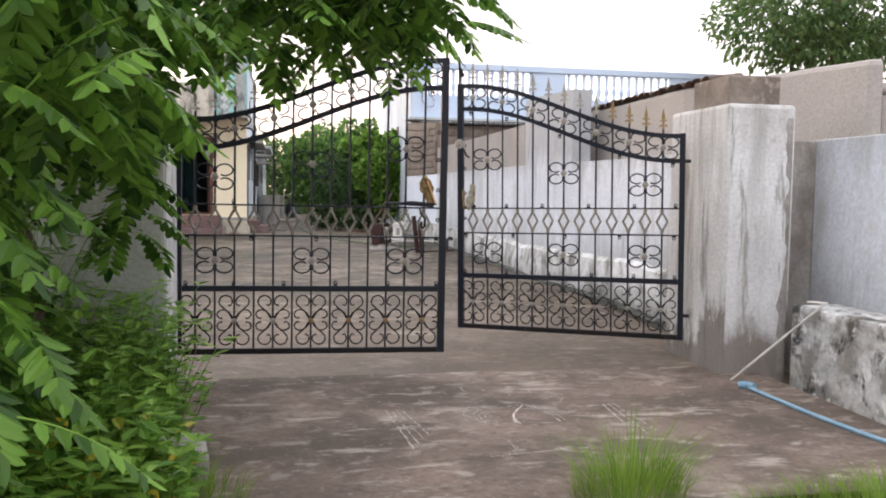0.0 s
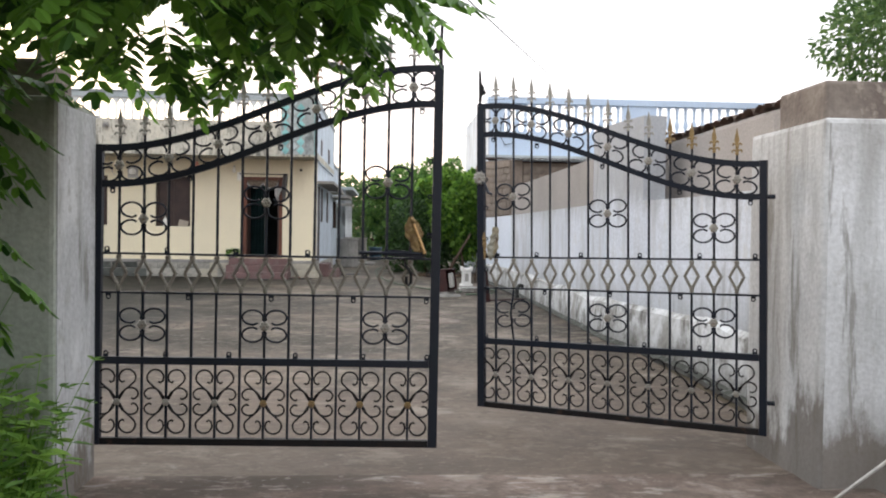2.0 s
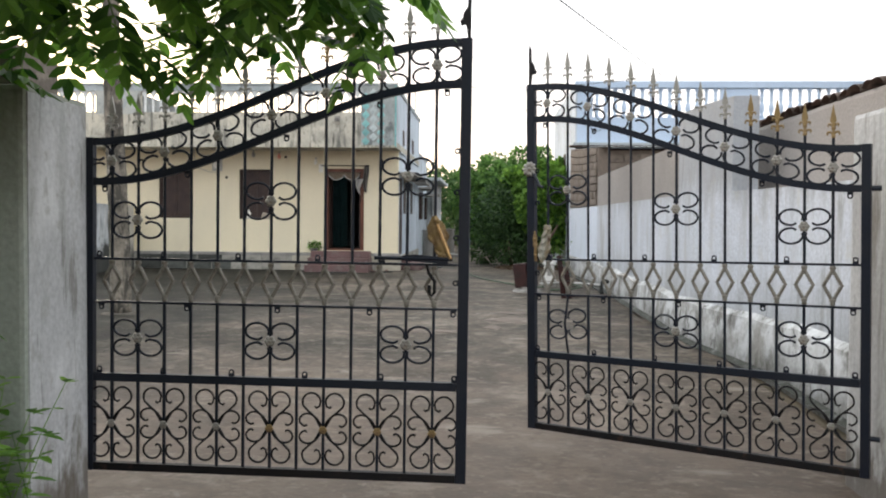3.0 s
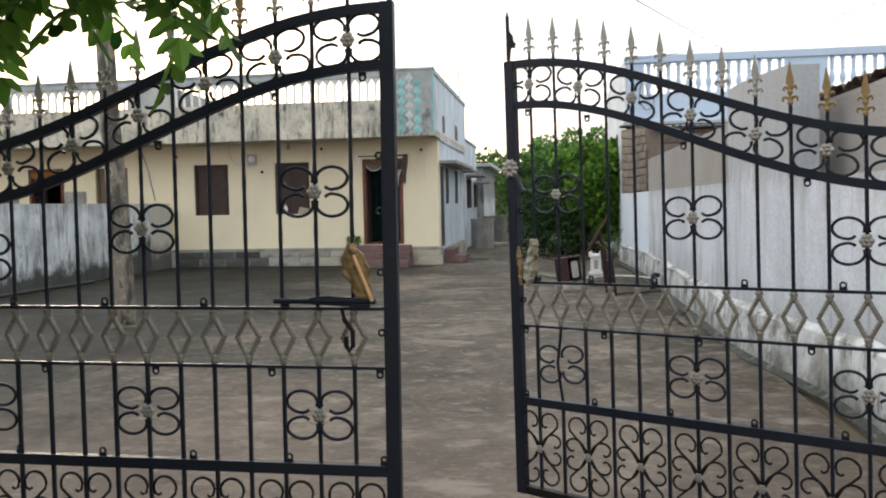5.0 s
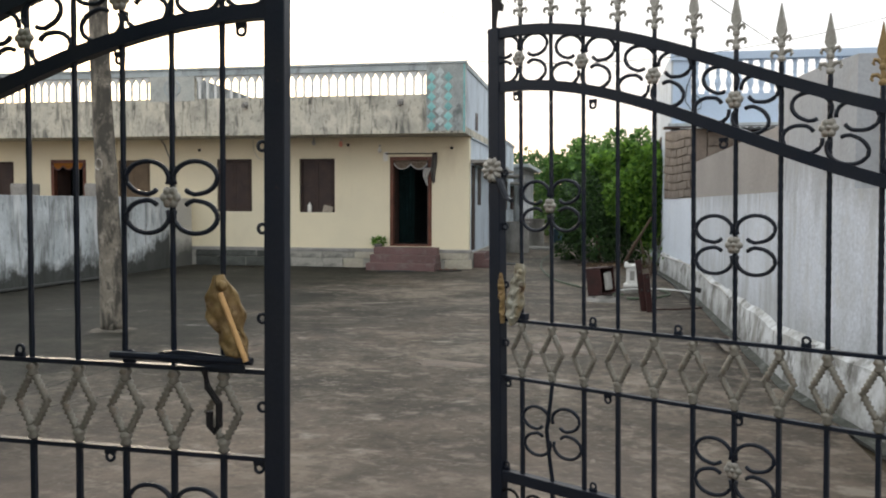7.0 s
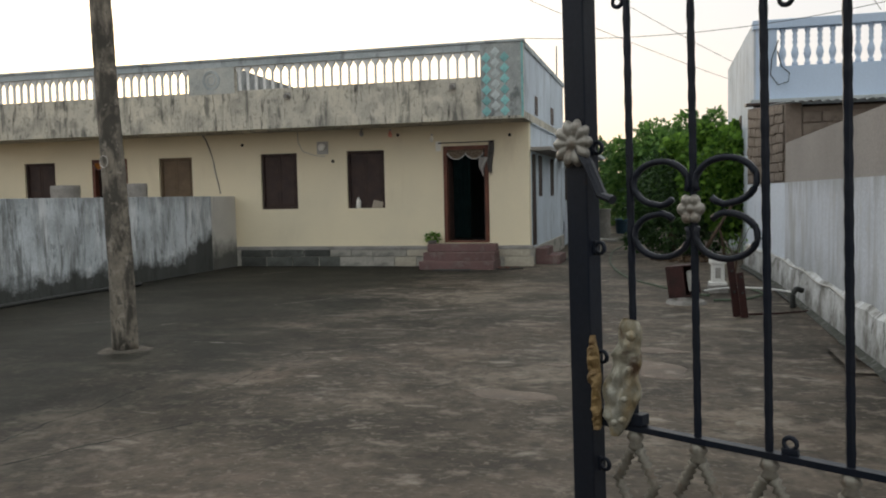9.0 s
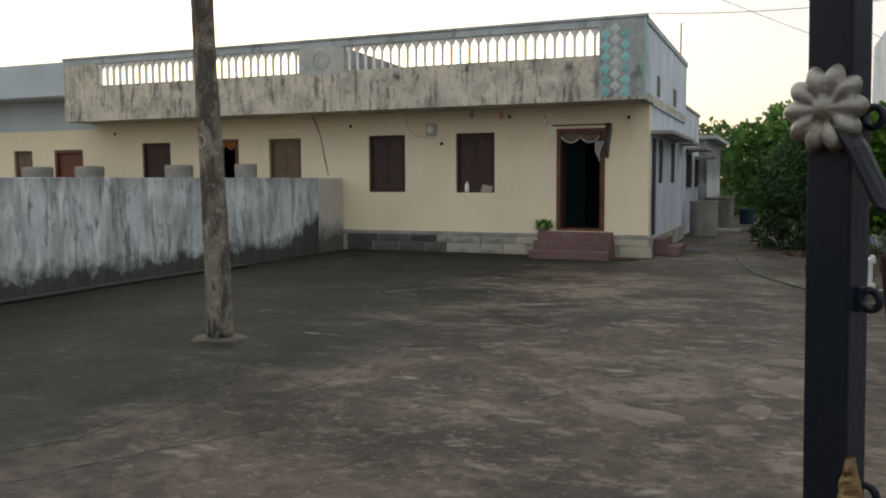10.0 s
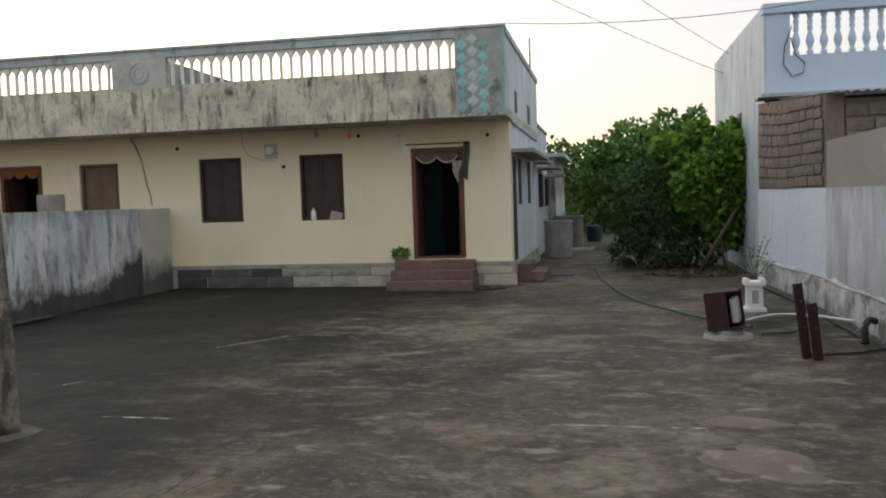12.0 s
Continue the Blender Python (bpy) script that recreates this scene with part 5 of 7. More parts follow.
tube(bm, [(-8.62 + 0.40 * (k / 12) ** 0.6, FY - 0.012 - 0.02 * math.sin(k), 3.31 - 1.35 * k / 12) for k in range(13)], 0.016, 6)
part("cable", bm, M_CEMENT, drop)


def lamp_holder(at, bulb, label):
    o = thing("wall_lamp", at, label, "lamp")
    part("base", tube(B(), [(0, 0.0, 0.06), (0, -0.05, 0.06), (0, -0.06, 0.03)], 0.018, 8), M_METER, o)
    part("bulb", lathe(B(), [(0.015, 0.03), (0.022, 0.01), (0.042, -0.03), (0.046, -0.06), (0.032, -0.095), (0.01, -0.108)], (0, -0.06, 0), 14), bulb, o, smooth=True)
    return o


lamp_holder((-3.13, FY, 3.06), M_BULB, "white bulb on a wall holder beside the door")
lamp_holder((-4.06, FY, 3.20), surface("pink_bulb", (0.80, 0.36, 0.28), (0.72, 0.30, 0.24), 4.0, 0.35), "small pink bulb under the roof slab")
lamp_holder((-4.72, FY, 3.24), M_METER, "grey lamp holder under the roof slab")
tag = thing("paper_tag", (-3.00, FY - 0.008, 2.88), "white paper card hung beside the door", "card")
part("card", box(B(), (-0.06, -0.004, -0.12), (0.06, 0.002, 0.09), 0.002), M_BULB, tag)
for x, z in ((-7.62, 3.05), (-5.42, 2.62), (-3.90, 3.14), (-1.45, 3.05), (-14.4, 3.05)):
    k = thing("wall_hole", (x, FY - 0.004, z), "dark round pipe end in the wall", "pipe end")
    bm = B()
    lathe(bm, [(0.035, 0.0), (0.035, 0.016), (0.02, 0.018)], (0, 0, 0), 12)
    bmesh.ops.rotate(bm, verts=bm.verts, cent=(0, 0, 0), matrix=Matrix.Rotation(radians(90), 3, "X"))
    part("ring", bm, M_IRON_BROWN, k)

# spouts on the parapet
for x in (-6.02, -2.42):
    sp = thing("roof_spout", (x, SY, 3.99), "short rusty roof spout in the parapet", "spout")
    part("pipe", tube(B(), [(0, 0.02, 0), (0, -0.13, -0.03)], 0.05, 12), M_CEMENT, sp)
    part("flange", box(B(), (-0.07, -0.012, -0.06), (0.07, -0.0035, 0.07), 0.004), M_CEMENT, sp)


# balusters of the front parapet
def flame_baluster():
    bm = B()
    half = [(0.017, 0.0), (0.017, 0.36), (0.030, 0.40), (0.060, 0.435), (0.080, 0.475), (0.0965, 0.512)]
    slab(bm, half + [(-x, z) for x, z in reversed(half)], -0.035, 0.035)
    return mesh_of("baluster", bm, M_BALU)


fb = flame_baluster()
for xa, xb, n in ((-14.02, -8.36, 29), (-7.25, -1.85, 28)):
    for i in range(n):
        piece("baluster", fb, house, Matrix.Translation((xa + (i + 0.5) * (xb - xa) / n, SY + 0.06, 4.148)))

# emblem, tile panel
em = part("emblem", B(), M_TRIM, house)
bm = B()
box(bm, (HX0 + 0.002, SY - 0.009, 4.664), (HX1 + 0.046, SY - 0.0035, 4.798))
part("parapet_rail", bm, M_TRIM, house, "weathered blue-grey top rail")
part("emblem_pier", box(B(), (-8.355, SY - 0.009, 4.10), (-7.255, SY - 0.0035, 4.660)), surface("faded_grey_render", (0.47, 0.47, 0.43), (0.38, 0.395, 0.375), 2.0, 0.9, 0.3, 40, stains=[((0.20, 0.215, 0.21), (2.5, 2.5, 1.6), 0.54, 0.68, 0.6)]), house)
bm = B()
for R in (0.20, 0.165):
    tube(bm, [(-7.80 + R * math.cos(2 * math.pi * k / 28), SY - 0.012, 4.40 + R * math.sin(2 * math.pi * k / 28)) for k in range(28)], 0.012, 6, closed=True)
tube(bm, [(-7.80 + 0.09 * math.cos(2 * math.pi * k / 20), SY - 0.012, 4.40 + 0.10 * math.sin(2 * math.pi * k / 20)) for k in range(20)], 0.014, 6, closed=True)
box(bm, (-7.93, SY - 0.013, 4.15), (-7.68, SY - 0.0095, 4.165))
box(bm, (-7.90, SY - 0.013, 4.115), (-7.72, SY - 0.0095, 4.13))
bm.to_mesh(em.data)
bm.free()
bm = B()
box(bm, (-1.845, SY - 0.0125, 3.36), (-1.005, SY - 0.0035, 4.79))

part("tile_panel", bm, surface("tile_bed", (0.36, 0.38, 0.37), (0.26, 0.285, 0.28), 3.0, 0.9, 0.2, 40, stains=[((0.09, 0.10, 0.10), (5.0, 5.0, 3.0), 0.54, 0.66, 0.75)]), house)
part("tile_edge", box(B(), (-1.035, SY - 0.022, 3.33), (-0.992, SY - 0.013, 4.79), 0.002), M_TEAL, house)


def diamond(w, h, material):
    bm = B()
    v = [bm.verts.new(p) for p in ((0, 0, -h), (w, 0, 0), (0, 0, h), (-w, 0, 0))]
    u = [bm.verts.new((p.co.x * 0.9, -0.008, p.co.z * 0.9)) for p in v]
    bm.faces.new(u)
    for k in range(4):
        bm.faces.new((v[k], v[(k + 1) % 4], u[(k + 1) % 4], u[k]))
    bmesh.ops.recalc_face_normals(bm, faces=bm.faces)
    return mesh_of("wall_tile", bm, material)


d_teal, d_white = diamond(0.098, 0.108, M_TEAL), diamond(0.098, 0.108, M_TILE_W)
for c in range(8):
    x = -1.735 + 0.185 * c
    if c > 2:
        break
    for r in range(7):
        z = 3.46 + 0.21 * r + (0.105 if c % 2 else 0.0)
        if z < 4.72:
            piece("wall_tile", d_white if c % 2 else d_teal, house, Matrix.Translation((x, SY - 0.0125, z)))

# on the roof: stair wall and small tank
rs = thing("roof_stair_wall", (0, 0, 0), "grey sloping stair wall on the roof", "wall")
bm = B()
slab(bm, [(-9.0, 3.46), (-6.3, 3.46), (-6.3, 4.25), (-9.0, 5.22)], 24.6, 24.75)
part("wall", bm, M_GREYWALL, rs)
rt = thing("roof_box", (-4.35, 24.2, 3.46), "low grey lidded box on the roof", "box")
part("body", box(B(), (-0.38, -0.25, 0), (0.38, 0.25, 0.75), 0.02), M_NBWALL, rt)
part("lid", box(B(), (-0.44, -0.3, 0.75), (0.44, 0.3, 0.83), 0.02), M_CEMENT, rt)
an = thing("roof_rod", (-1.1, 28.3, 4.8), "thin upright iron rod on the roof edge", "rod")
part("rod", tube(B(), [(0, 0, 0), (0, 0, 0.95)], 0.016, 6), M_IRON, an)

# side of the house: sunshades, slots, door, steps, tanks
SX = HX1 + 0.004
for y0, y1, z, d in ((23.1, 27.3, 2.72, 0.42), (27.6, 29.4, 2.70, 0.36), (29.9, 31.8, 2.62, 0.5), (32.4, 33.6, 2.45, 0.5)):
    sh = thing("sunshade", (SX, y0, z), "cement sunshade slab over side openings", "sunshade", "sunshades")
    part("slab", box(B(), (-0.07, 0, 0), (d, y1 - y0, 0.075), 0.01), M_CEMENT, sh)
slot_list = ((23.5, 23.85, 3.50, 3.90), (26.1, 26.6, 3.50, 3.90), (24.25, 24.75, 1.75, 2.66), (26.3, 26.85, 1.75, 2.66), (23.25, 23.75, 0.70, 2.66), (30.2, 30.9, 1.6, 2.5), (32.6, 33.1, 1.6, 2.4))
for i, (y0, y1, z0, z1) in enumerate(slot_list):
    wd = thing("side_window_%d" % (i + 1) if i != 4 else "side_door_1", (SX + (0.048 if i < 2 else 0.0), y0, z0), "narrow dark opening in the side wall", "window" if i != 4 else "door", kind="structure")
    bm = B()
    box(bm, (-0.10, 0.0, 0.0), (0.012, 0.04, z1 - z0))
    box(bm, (-0.10, y1 - y0 - 0.04, 0.0), (0.012, y1 - y0, z1 - z0))
    box(bm, (-0.10, 0.04, z1 - z0 - 0.04), (0.012, y1 - y0 - 0.04, z1 - z0))
    part("frame", bm, M_SHUTTER, wd)
    part("panel", box(B(), (-0.08, 0.04, 0.0), (0.006, y1 - y0 - 0.04, z1 - z0 - 0.04)), M_SHUTTER, wd)
ss = thing("side_steps", (SX + 0.05, 23.3, 0.30), "small red-oxide side steps", "steps")
part("step", box(B(), (0.0, 0.0, 0.0), (0.24, 1.1, 0.34), 0.012), M_RED, ss)
part("step", box(B(), (0.242, 0.0, 0.0), (0.52, 1.1, 0.19), 0.012), M_RED, ss)


def water_tank(at, r, h):
    o = thing("cement_tank", at, "round grey cement water tank, streaked", "tank", "tanks beside the house")
    part("body", lathe(B(), [(r * 0.98, 0), (r, 0.04), (r, h - 0.08), (r * 0.97, h - 0.06)], (0, 0, 0), 28), M_CEMENT, o, smooth=False)
    part("rim", lathe(B(), [(r * 0.97, h - 0.06), (r * 1.06, h - 0.05), (r * 1.06, h), (r * 0.9, h + 0.005), (r * 0.88, h - 0.04)], (0, 0, 0), 28), M_CEMENT, o)


water_tank((-0.58, 29.6, 0.30), 0.36, 0.95)
water_tank((-0.50, 34.2, 0.30), 0.44, 0.95)
bk2 = thing("bucket", (0.25, 36.5, 0.30), "dark blue plastic drum by the tanks", "drum")
part("body", lathe(B(), [(0.20, 0), (0.24, 0.02), (0.27, 0.5), (0.29, 0.51), (0.29, 0.54), (0.26, 0.54), (0.25, 0.48)], (0, 0, 0), 20), M_BUCKET, bk2, smooth=True)
sl = thing("stone_slab", (-0.05, 31.6, 0.30), "pale washing stone on the ground", "slab")
part("slab", box(B(), (-0.35, -0.5, 0), (0.35, 0.5, 0.09), 0.02), M_CEMENT, sl)

# ---- neighbour beyond the east wall ----
nb = thing("neighbour_building", (0, 0, 0), "pale blue flat-roofed neighbouring building with balustrade", "building")
part("front_wall", box(B(), (3.40, 22.9, 0.2), (13.0, 23.1, 4.16)), M_BLUE, nb)
part("side_wall", box(B(), (3.36, 22.9, 0.2), (3.399, 29.5, 5.03)), M_SIDE, nb, "stained white side wall")
for xa, xb in ((3.40, 3.78), (6.90, 7.80), (11.0, 13.0)):
    part("parapet_pier", box(B(), (xa, 22.9, 4.16), (xb, 23.05, 4.88)), M_BLUE, nb)
part("handrail", box(B(), (3.34, 22.86, 4.88), (13.0, 23.12, 5.05), 0.012), M_BLUE, nb)
part("ledge", box(B(), (3.30, 22.78, 3.45), (13.0, 22.899, 3.53), 0.01), M_TRIM, nb)
# Dark bar added in place of the shade in the gap below the ledge.
part("lintel", box(B(), (3.20, 22.60, 3.405), (13.0, 22.90, 3.449), 0.006), M_SHUTTER, nb, "dark bar for the shaded gap under the ledge")
part("roof", box(B(), (3.40, 23.1, 3.40), (13.0, 29.5, 3.52)), M_CEMENT, nb)
part("back_wall", box(B(), (3.40, 29.3, 0.2), (13.0, 29.5, 4.4)), M_SIDE, nb)
bm = B()
lathe(bm, [(0.055, 0.0), (0.055, 0.06), (0.032, 0.09), (0.050, 0.16), (0.070, 0.23), (0.055, 0.32), (0.030, 0.39), (0.050, 0.45), (0.035, 0.50), (0.050, 0.57), (0.032, 0.62), (0.055, 0.66), (0.055, 0.72)], (0, 0, 0), 10)
vb = mesh_of("baluster", bm, M_BLUE, True)
for xa, xb in ((3.78, 6.90), (7.80, 11.0)):
    for i in range(14):
        piece("baluster", vb, nb, Matrix.Translation((xa + (i + 0.5) * (xb - xa) / 14, 22.98, 4.16)))
part("side_slot", box(B(), (3.33, 25.4, 3.0), (3.359, 25.75, 3.45)), M_SHUTTER, nb)
loop = thing("hanging_wire", (0, 0, 0), "thin dark wire looped on the neighbour's parapet", "wire")
bm = B()
tube(bm, [(3.80, 22.85, 4.65), (3.68, 22.85, 4.30), (3.66, 22.85, 4.0), (3.80, 22.85, 3.80), (3.98, 22.85, 3.85), (4.0, 22.85, 4.02), (3.86, 22.85, 4.15), (3.78, 22.85, 4.45)], 0.010, 6)
part("wire", bm, M_RUBBER, loop)

bm = B()
xs = [3.50 + 0.04 * i for i in range(122)]
lo = [bm.verts.new((x, 18.98, 3.10 + 0.018 * math.sin(i * 2.1))) for i, x in enumerate(xs)]
hi = [bm.verts.new((x, 22.58, 3.385 + 0.018 * math.sin(i * 2.1))) for i, x in enumerate(xs)]
for i in range(len(xs) - 1):
    bm.faces.new((lo[i], lo[i + 1], hi[i + 1], hi[i]))
bmesh.ops.solidify(bm, geom=bm.faces, thickness=0.006)
tin = thing("tin_roof", (0, 0, 0), "rusty corrugated tin sheet roof edge", "roof")
part("sheet", bm, M_TIN, tin)
bm = B()
box(bm, (3.74, 19.50, 3.02), (8.3, 19.58, 3.10), 0.006)
part("beam", bm, M_SHUTTER, tin)
for x in (3.8, 6.0, 8.2):
    part("post", box(B(), (x, 19.50, 0.25), (x + 0.08, 19.58, 3.02), 0.006), M_SHUTTER, tin)


# clay tiles along the shed wall
def clay_tile():
    bm = B()
    n = 6
    a = [(0.11 * math.cos(math.pi * k / n), 0.075 * math.sin(math.pi * k / n)) for k in range(n + 1)]
    f = [bm.verts.new((0.0, y, z)) for y, z in a]
    g = [bm.verts.new((0.36, y * 0.85, z * 0.85 + 0.05)) for y, z in a]
    for i in range(n):
        bm.faces.new((f[i], f[i + 1], g[i + 1], g[i]))
    bmesh.ops.solidify(bm, geom=bm.faces, thickness=0.014)
    return mesh_of("roof_tile", bm, M_CLAY)


ct = clay_tile()
tiles = thing("tiled_eave", (4.12, 7.7, 2.60), "row of dark half-round clay roof tiles on the wall", "roof tiles")
rnd = random.Random(4)
for i in range(18):
    piece("roof_tile", ct, tiles, pose(-0.05 + 0.03 * rnd.random(), i * 0.20, 0.0 + 0.02 * rnd.random(), 0, rnd.uniform(-4, 4), rnd.uniform(-6, 6)))

# ---- the pole and things in the yard ----
pole = thing("stone_pole", (-3.71, 12.88, 0.29), "rough leaning granite pole set in the yard", "pole")
bm = B()
sect = 46
rings = []
for j in range(sect + 1):
    v = j / sect
    h = 4.6 * v
    cx = -0.105 * v * 1.3 + 0.01 * math.sin(7 * v)
    w, d = 0.116 - 0.030 * v, 0.100 - 0.022 * v
    ring = []
    for k in range(16):
        a = 2 * math.pi * (k + 0.5) / 16
        b = a + 0.5
        rr = 1.02 / (abs(math.cos(b)) ** 8 + abs(math.sin(b)) ** 8) ** 0.125
        rr *= 0.97 + 0.05 * noise.noise((math.cos(a) * 1.4, math.sin(a) * 1.4, h * 2.2)) + 0.07 * noise.noise((math.cos(a) * 4, math.sin(a) * 4, h * 7))
        ring.append(bm.verts.new((cx + w * rr * math.cos(a), d * rr * math.sin(a), h)))
    rings.append(ring)
for q, s2 in zip(rings, rings[1:]):
    for k in range(16):
        bm.faces.new((q[k], q[(k + 1) % 16], s2[(k + 1) % 16], s2[k]))
bm.faces.new(rings[-1])
bm.faces.new(list(reversed(rings[0])))
part("shaft", bm, M_GRANITE, pole, smooth=True)
bm = B()
tube(bm, [(-0.065 + 0.045 * math.cos(2 * math.pi * k / 20), -0.128, 1.93 + 0.06 * math.sin(2 * math.pi * k / 20)) for k in range(20)], 0.006, 6, closed=True)
part("painted_ring", bm, M_SCUFF, pole, "white painted ring mark")
bm = B()
n = 26
out = [((0.36 + 0.22 * noise.noise((math.cos(2 * math.pi * k / n) * 1.5, math.sin(2 * math.pi * k / n) * 1.5, 3))) * math.cos(2 * math.pi * k / n),
        (0.30 + 0.18 * noise.noise((math.cos(2 * math.pi * k / n) * 1.5, math.sin(2 * math.pi * k / n) * 1.5, 8))) * math.sin(2 * math.pi * k / n)) for k in range(n)]
c = bm.verts.new((0, 0, 0.022))
o1 = [bm.verts.new((x * 0.55, y * 0.55, 0.017)) for x, y in out]
o2v = [bm.verts.new((x, y, 0.004)) for x, y in out]
for k in range(n):
    j = (k + 1) % n
    bm.faces.new((c, o1[k], o1[j]))
    bm.faces.new((o1[k], o2v[k], o2v[j], o1[j]))
part("cement_collar", bm, M_OLDCEMENT, pole, smooth=True)

# cement mends in the floor
def mend(x, y, rx, ry, turn, seed, label="lighter cement mend in the yard floor"):
    o = thing("cement_patch", (x, y, lane(y) + 0.003), label, "patch", "cement patches", turn)
    bm = B()
    n = 44
    pts = []
    for k in range(n):
        a = 2 * math.pi * k / n
        q = 1 + 0.45 * noise.noise((math.cos(a) * 1.6 + seed, math.sin(a) * 1.6, seed * 2.7)) + 0.22 * noise.noise((math.cos(a) * 5 + seed, math.sin(a) * 5, seed))
        pts.append((rx * q * math.cos(a), ry * q * math.sin(a)))
    ca, sa = math.cos(radians(turn)), math.sin(radians(turn))

    def at(px, py, lift):
        gx, gy = x + px * ca - py * sa, y + px * sa + py * ca
        return bm.verts.new((px, py, lane(gy) - lane(y) + 0.006 * noise.noise((gx * 0.7, gy * 0.7, 0)) + lift))

    cc = at(0, 0, 0.003)
    a1 = [at(px * 0.9, py * 0.9, 0.002) for px, py in pts]
    a2 = [at(px, py, -0.002) for px, py in pts]
    for k in range(n):
        j = (k + 1) % n
        bm.faces.new((cc, a1[k], a1[j]))
        bm.faces.new((a1[k], a2[k], a2[j], a1[j]))
    part("patch", bm, M_PATCH, o)


for q in ((0.50, 11.66, 0.34, 0.13, -14, 1), (1.28, 11.95, 0.12, 0.15, 0, 2), (1.57, 13.58, 0.30, 0.13, -6, 3), (0.75, 12.76, 0.11, 0.07, 0, 4), (1.55, 12.70, 0.26, 0.40, 35, 5)):
    mend(*q)

# cracks: thin dark grooves over the slab
def crack(x0, y0, x1, y1, seed, w=0.008, pale=False, wander=0.17):
    if pale:
        o = thing("floor_scuff", (0, 0, 0), "thin pale scuff line on the concrete floor", "scuff", "floor scuffs")
    else:
        o = thing("floor_crack", (0, 0, 0), "thin dark crack across the concrete floor", "crack", "floor cracks")
    rnd = random.Random(seed)
    bm = B()
    n = 26
    prev = None
    dx, dy = (x1 - x0) / n, (y1 - y0) / n
    run = math.hypot(dx, dy)
    off = 0.0
    for i in range(n + 1):
        off = off * 0.92 + rnd.uniform(-wander, wander) * max(0.0, math.sin(math.pi * i / n)) ** 0.3
        x, y = x0 + dx * i - dy * off * 3, y0 + dy * i + dx * off * 3
        ww = w * rnd.uniform(0.4, 1.2)
        z = lane(y) + 0.006 * noise.noise((x * 0.7, y * 0.7, 0)) + (0.004 if y > 5.95 else 0.009)
        cur = (bm.verts.new((x + ww * dy / run, y - ww * dx / run, z)), bm.verts.new((x - ww * dy / run, y + ww * dx / run, z)))
        if prev:
            bm.faces.new((prev[0], cur[0], cur[1], prev[1]))
        prev = cur
    part("line", bm, M_SCUFF if pale else M_MOSS, o)


crack(-3.3, 9.1, -2.62, 9.95, 1, 0.011)
crack(-2.62, 9.95, -2.45, 11.4, 2, 0.009)
crack(-2.5, 9.2, -1.5, 10.54, 3, 0.011)
crack(-2.0, 10.9, -1.5, 12.6, 5, 0.004)
crack(1.9, 14.6, 3.2, 14.2, 4, 0.006)
crack(-2.11, 11.12, -1.84, 11.48, 6, 0.005)
crack(-1.84, 11.48, -1.83, 12.2, 7, 0.005)
for q in ((-0.75, 13.31, 0.34, 13.41, 11, 0.009), (0.34, 13.41, 1.36, 13.40, 12, 0.016), (-3.22, 13.37, -2.64, 13.35, 13, 0.014), (-3.71, 16.33, -3.10, 17.21, 14, 0.016), (-3.10, 17.21, -2.57, 17.22, 15, 0.018),
          (-4.30, 14.42, -4.18, 14.59, 16, 0.02), (-1.13, 12.47, -0.82, 12.63, 17, 0.008), (-6.23, 20.98, -5.81, 21.46, 18, 0.03), (2.2, 13.2, 2.9, 12.9, 19, 0.010), (-5.6, 14.2, -4.9, 14.9, 20, 0.015),
          (-1.6, 15.2, -0.5, 15.5, 21, 0.015), (0.4, 15.3, 1.4, 15.2, 22, 0.012), (-0.9, 18.3, 0.3, 18.1, 23, 0.02)):
    crack(*q, pale=True, wander=0.012)
# festive floor drawing in white powder on the ramp, half rubbed off
drawing = thing("floor_drawing", (0, 0, 0), "half-worn floor drawing of white powder lines on the ramp", "floor drawing")


def powder_line(points, seed, w=0.006):
    """A run of powder that thins, breaks and spreads along its length."""
    rnd = random.Random(seed)
    bm = B()
    prev = None
    for i, (x, y) in enumerate(points):
        x2, y2 = points[min(i + 1, len(points) - 1)]
        x1, y1 = points[max(i - 1, 0)]
        run = math.hypot(x2 - x1, y2 - y1)
        ww = w * rnd.uniform(0.35, 1.05)
        x, y = x + rnd.uniform(-0.003, 0.003), y + rnd.uniform(-0.003, 0.003)
        z = lane(y) + 0.006 * noise.noise((x * 0.7, y * 0.7, 0)) + 0.009
        a, b = ww * (y2 - y1) / run, ww * (x2 - x1) / run
        cur = (bm.verts.new((x + a, y - b, z)), bm.verts.new((x - a, y + b, z)))
        if prev and rnd.random() > 0.2:
            bm.faces.new((prev[0], cur[0], cur[1], prev[1]))
        prev = cur
    part("line", bm, M_CHALK, drawing)


def stroke(x0, y0, x1, y1, seed, w=0.006, bow=0.0):
    n = 18
    powder_line([(x0 + (x1 - x0) * k / n + bow * math.sin(math.pi * k / n), y0 + (y1 - y0) * k / n) for k in range(n + 1)], seed, w)


def arc(cx, cy, r, a0, a1, seed, w=0.006):
    powder_line([(cx + r * math.cos(math.radians(a0 + (a1 - a0) * k / 16)), cy + 1.25 * r * math.sin(math.radians(a0 + (a1 - a0) * k / 16))) for k in range(17)], seed, w)


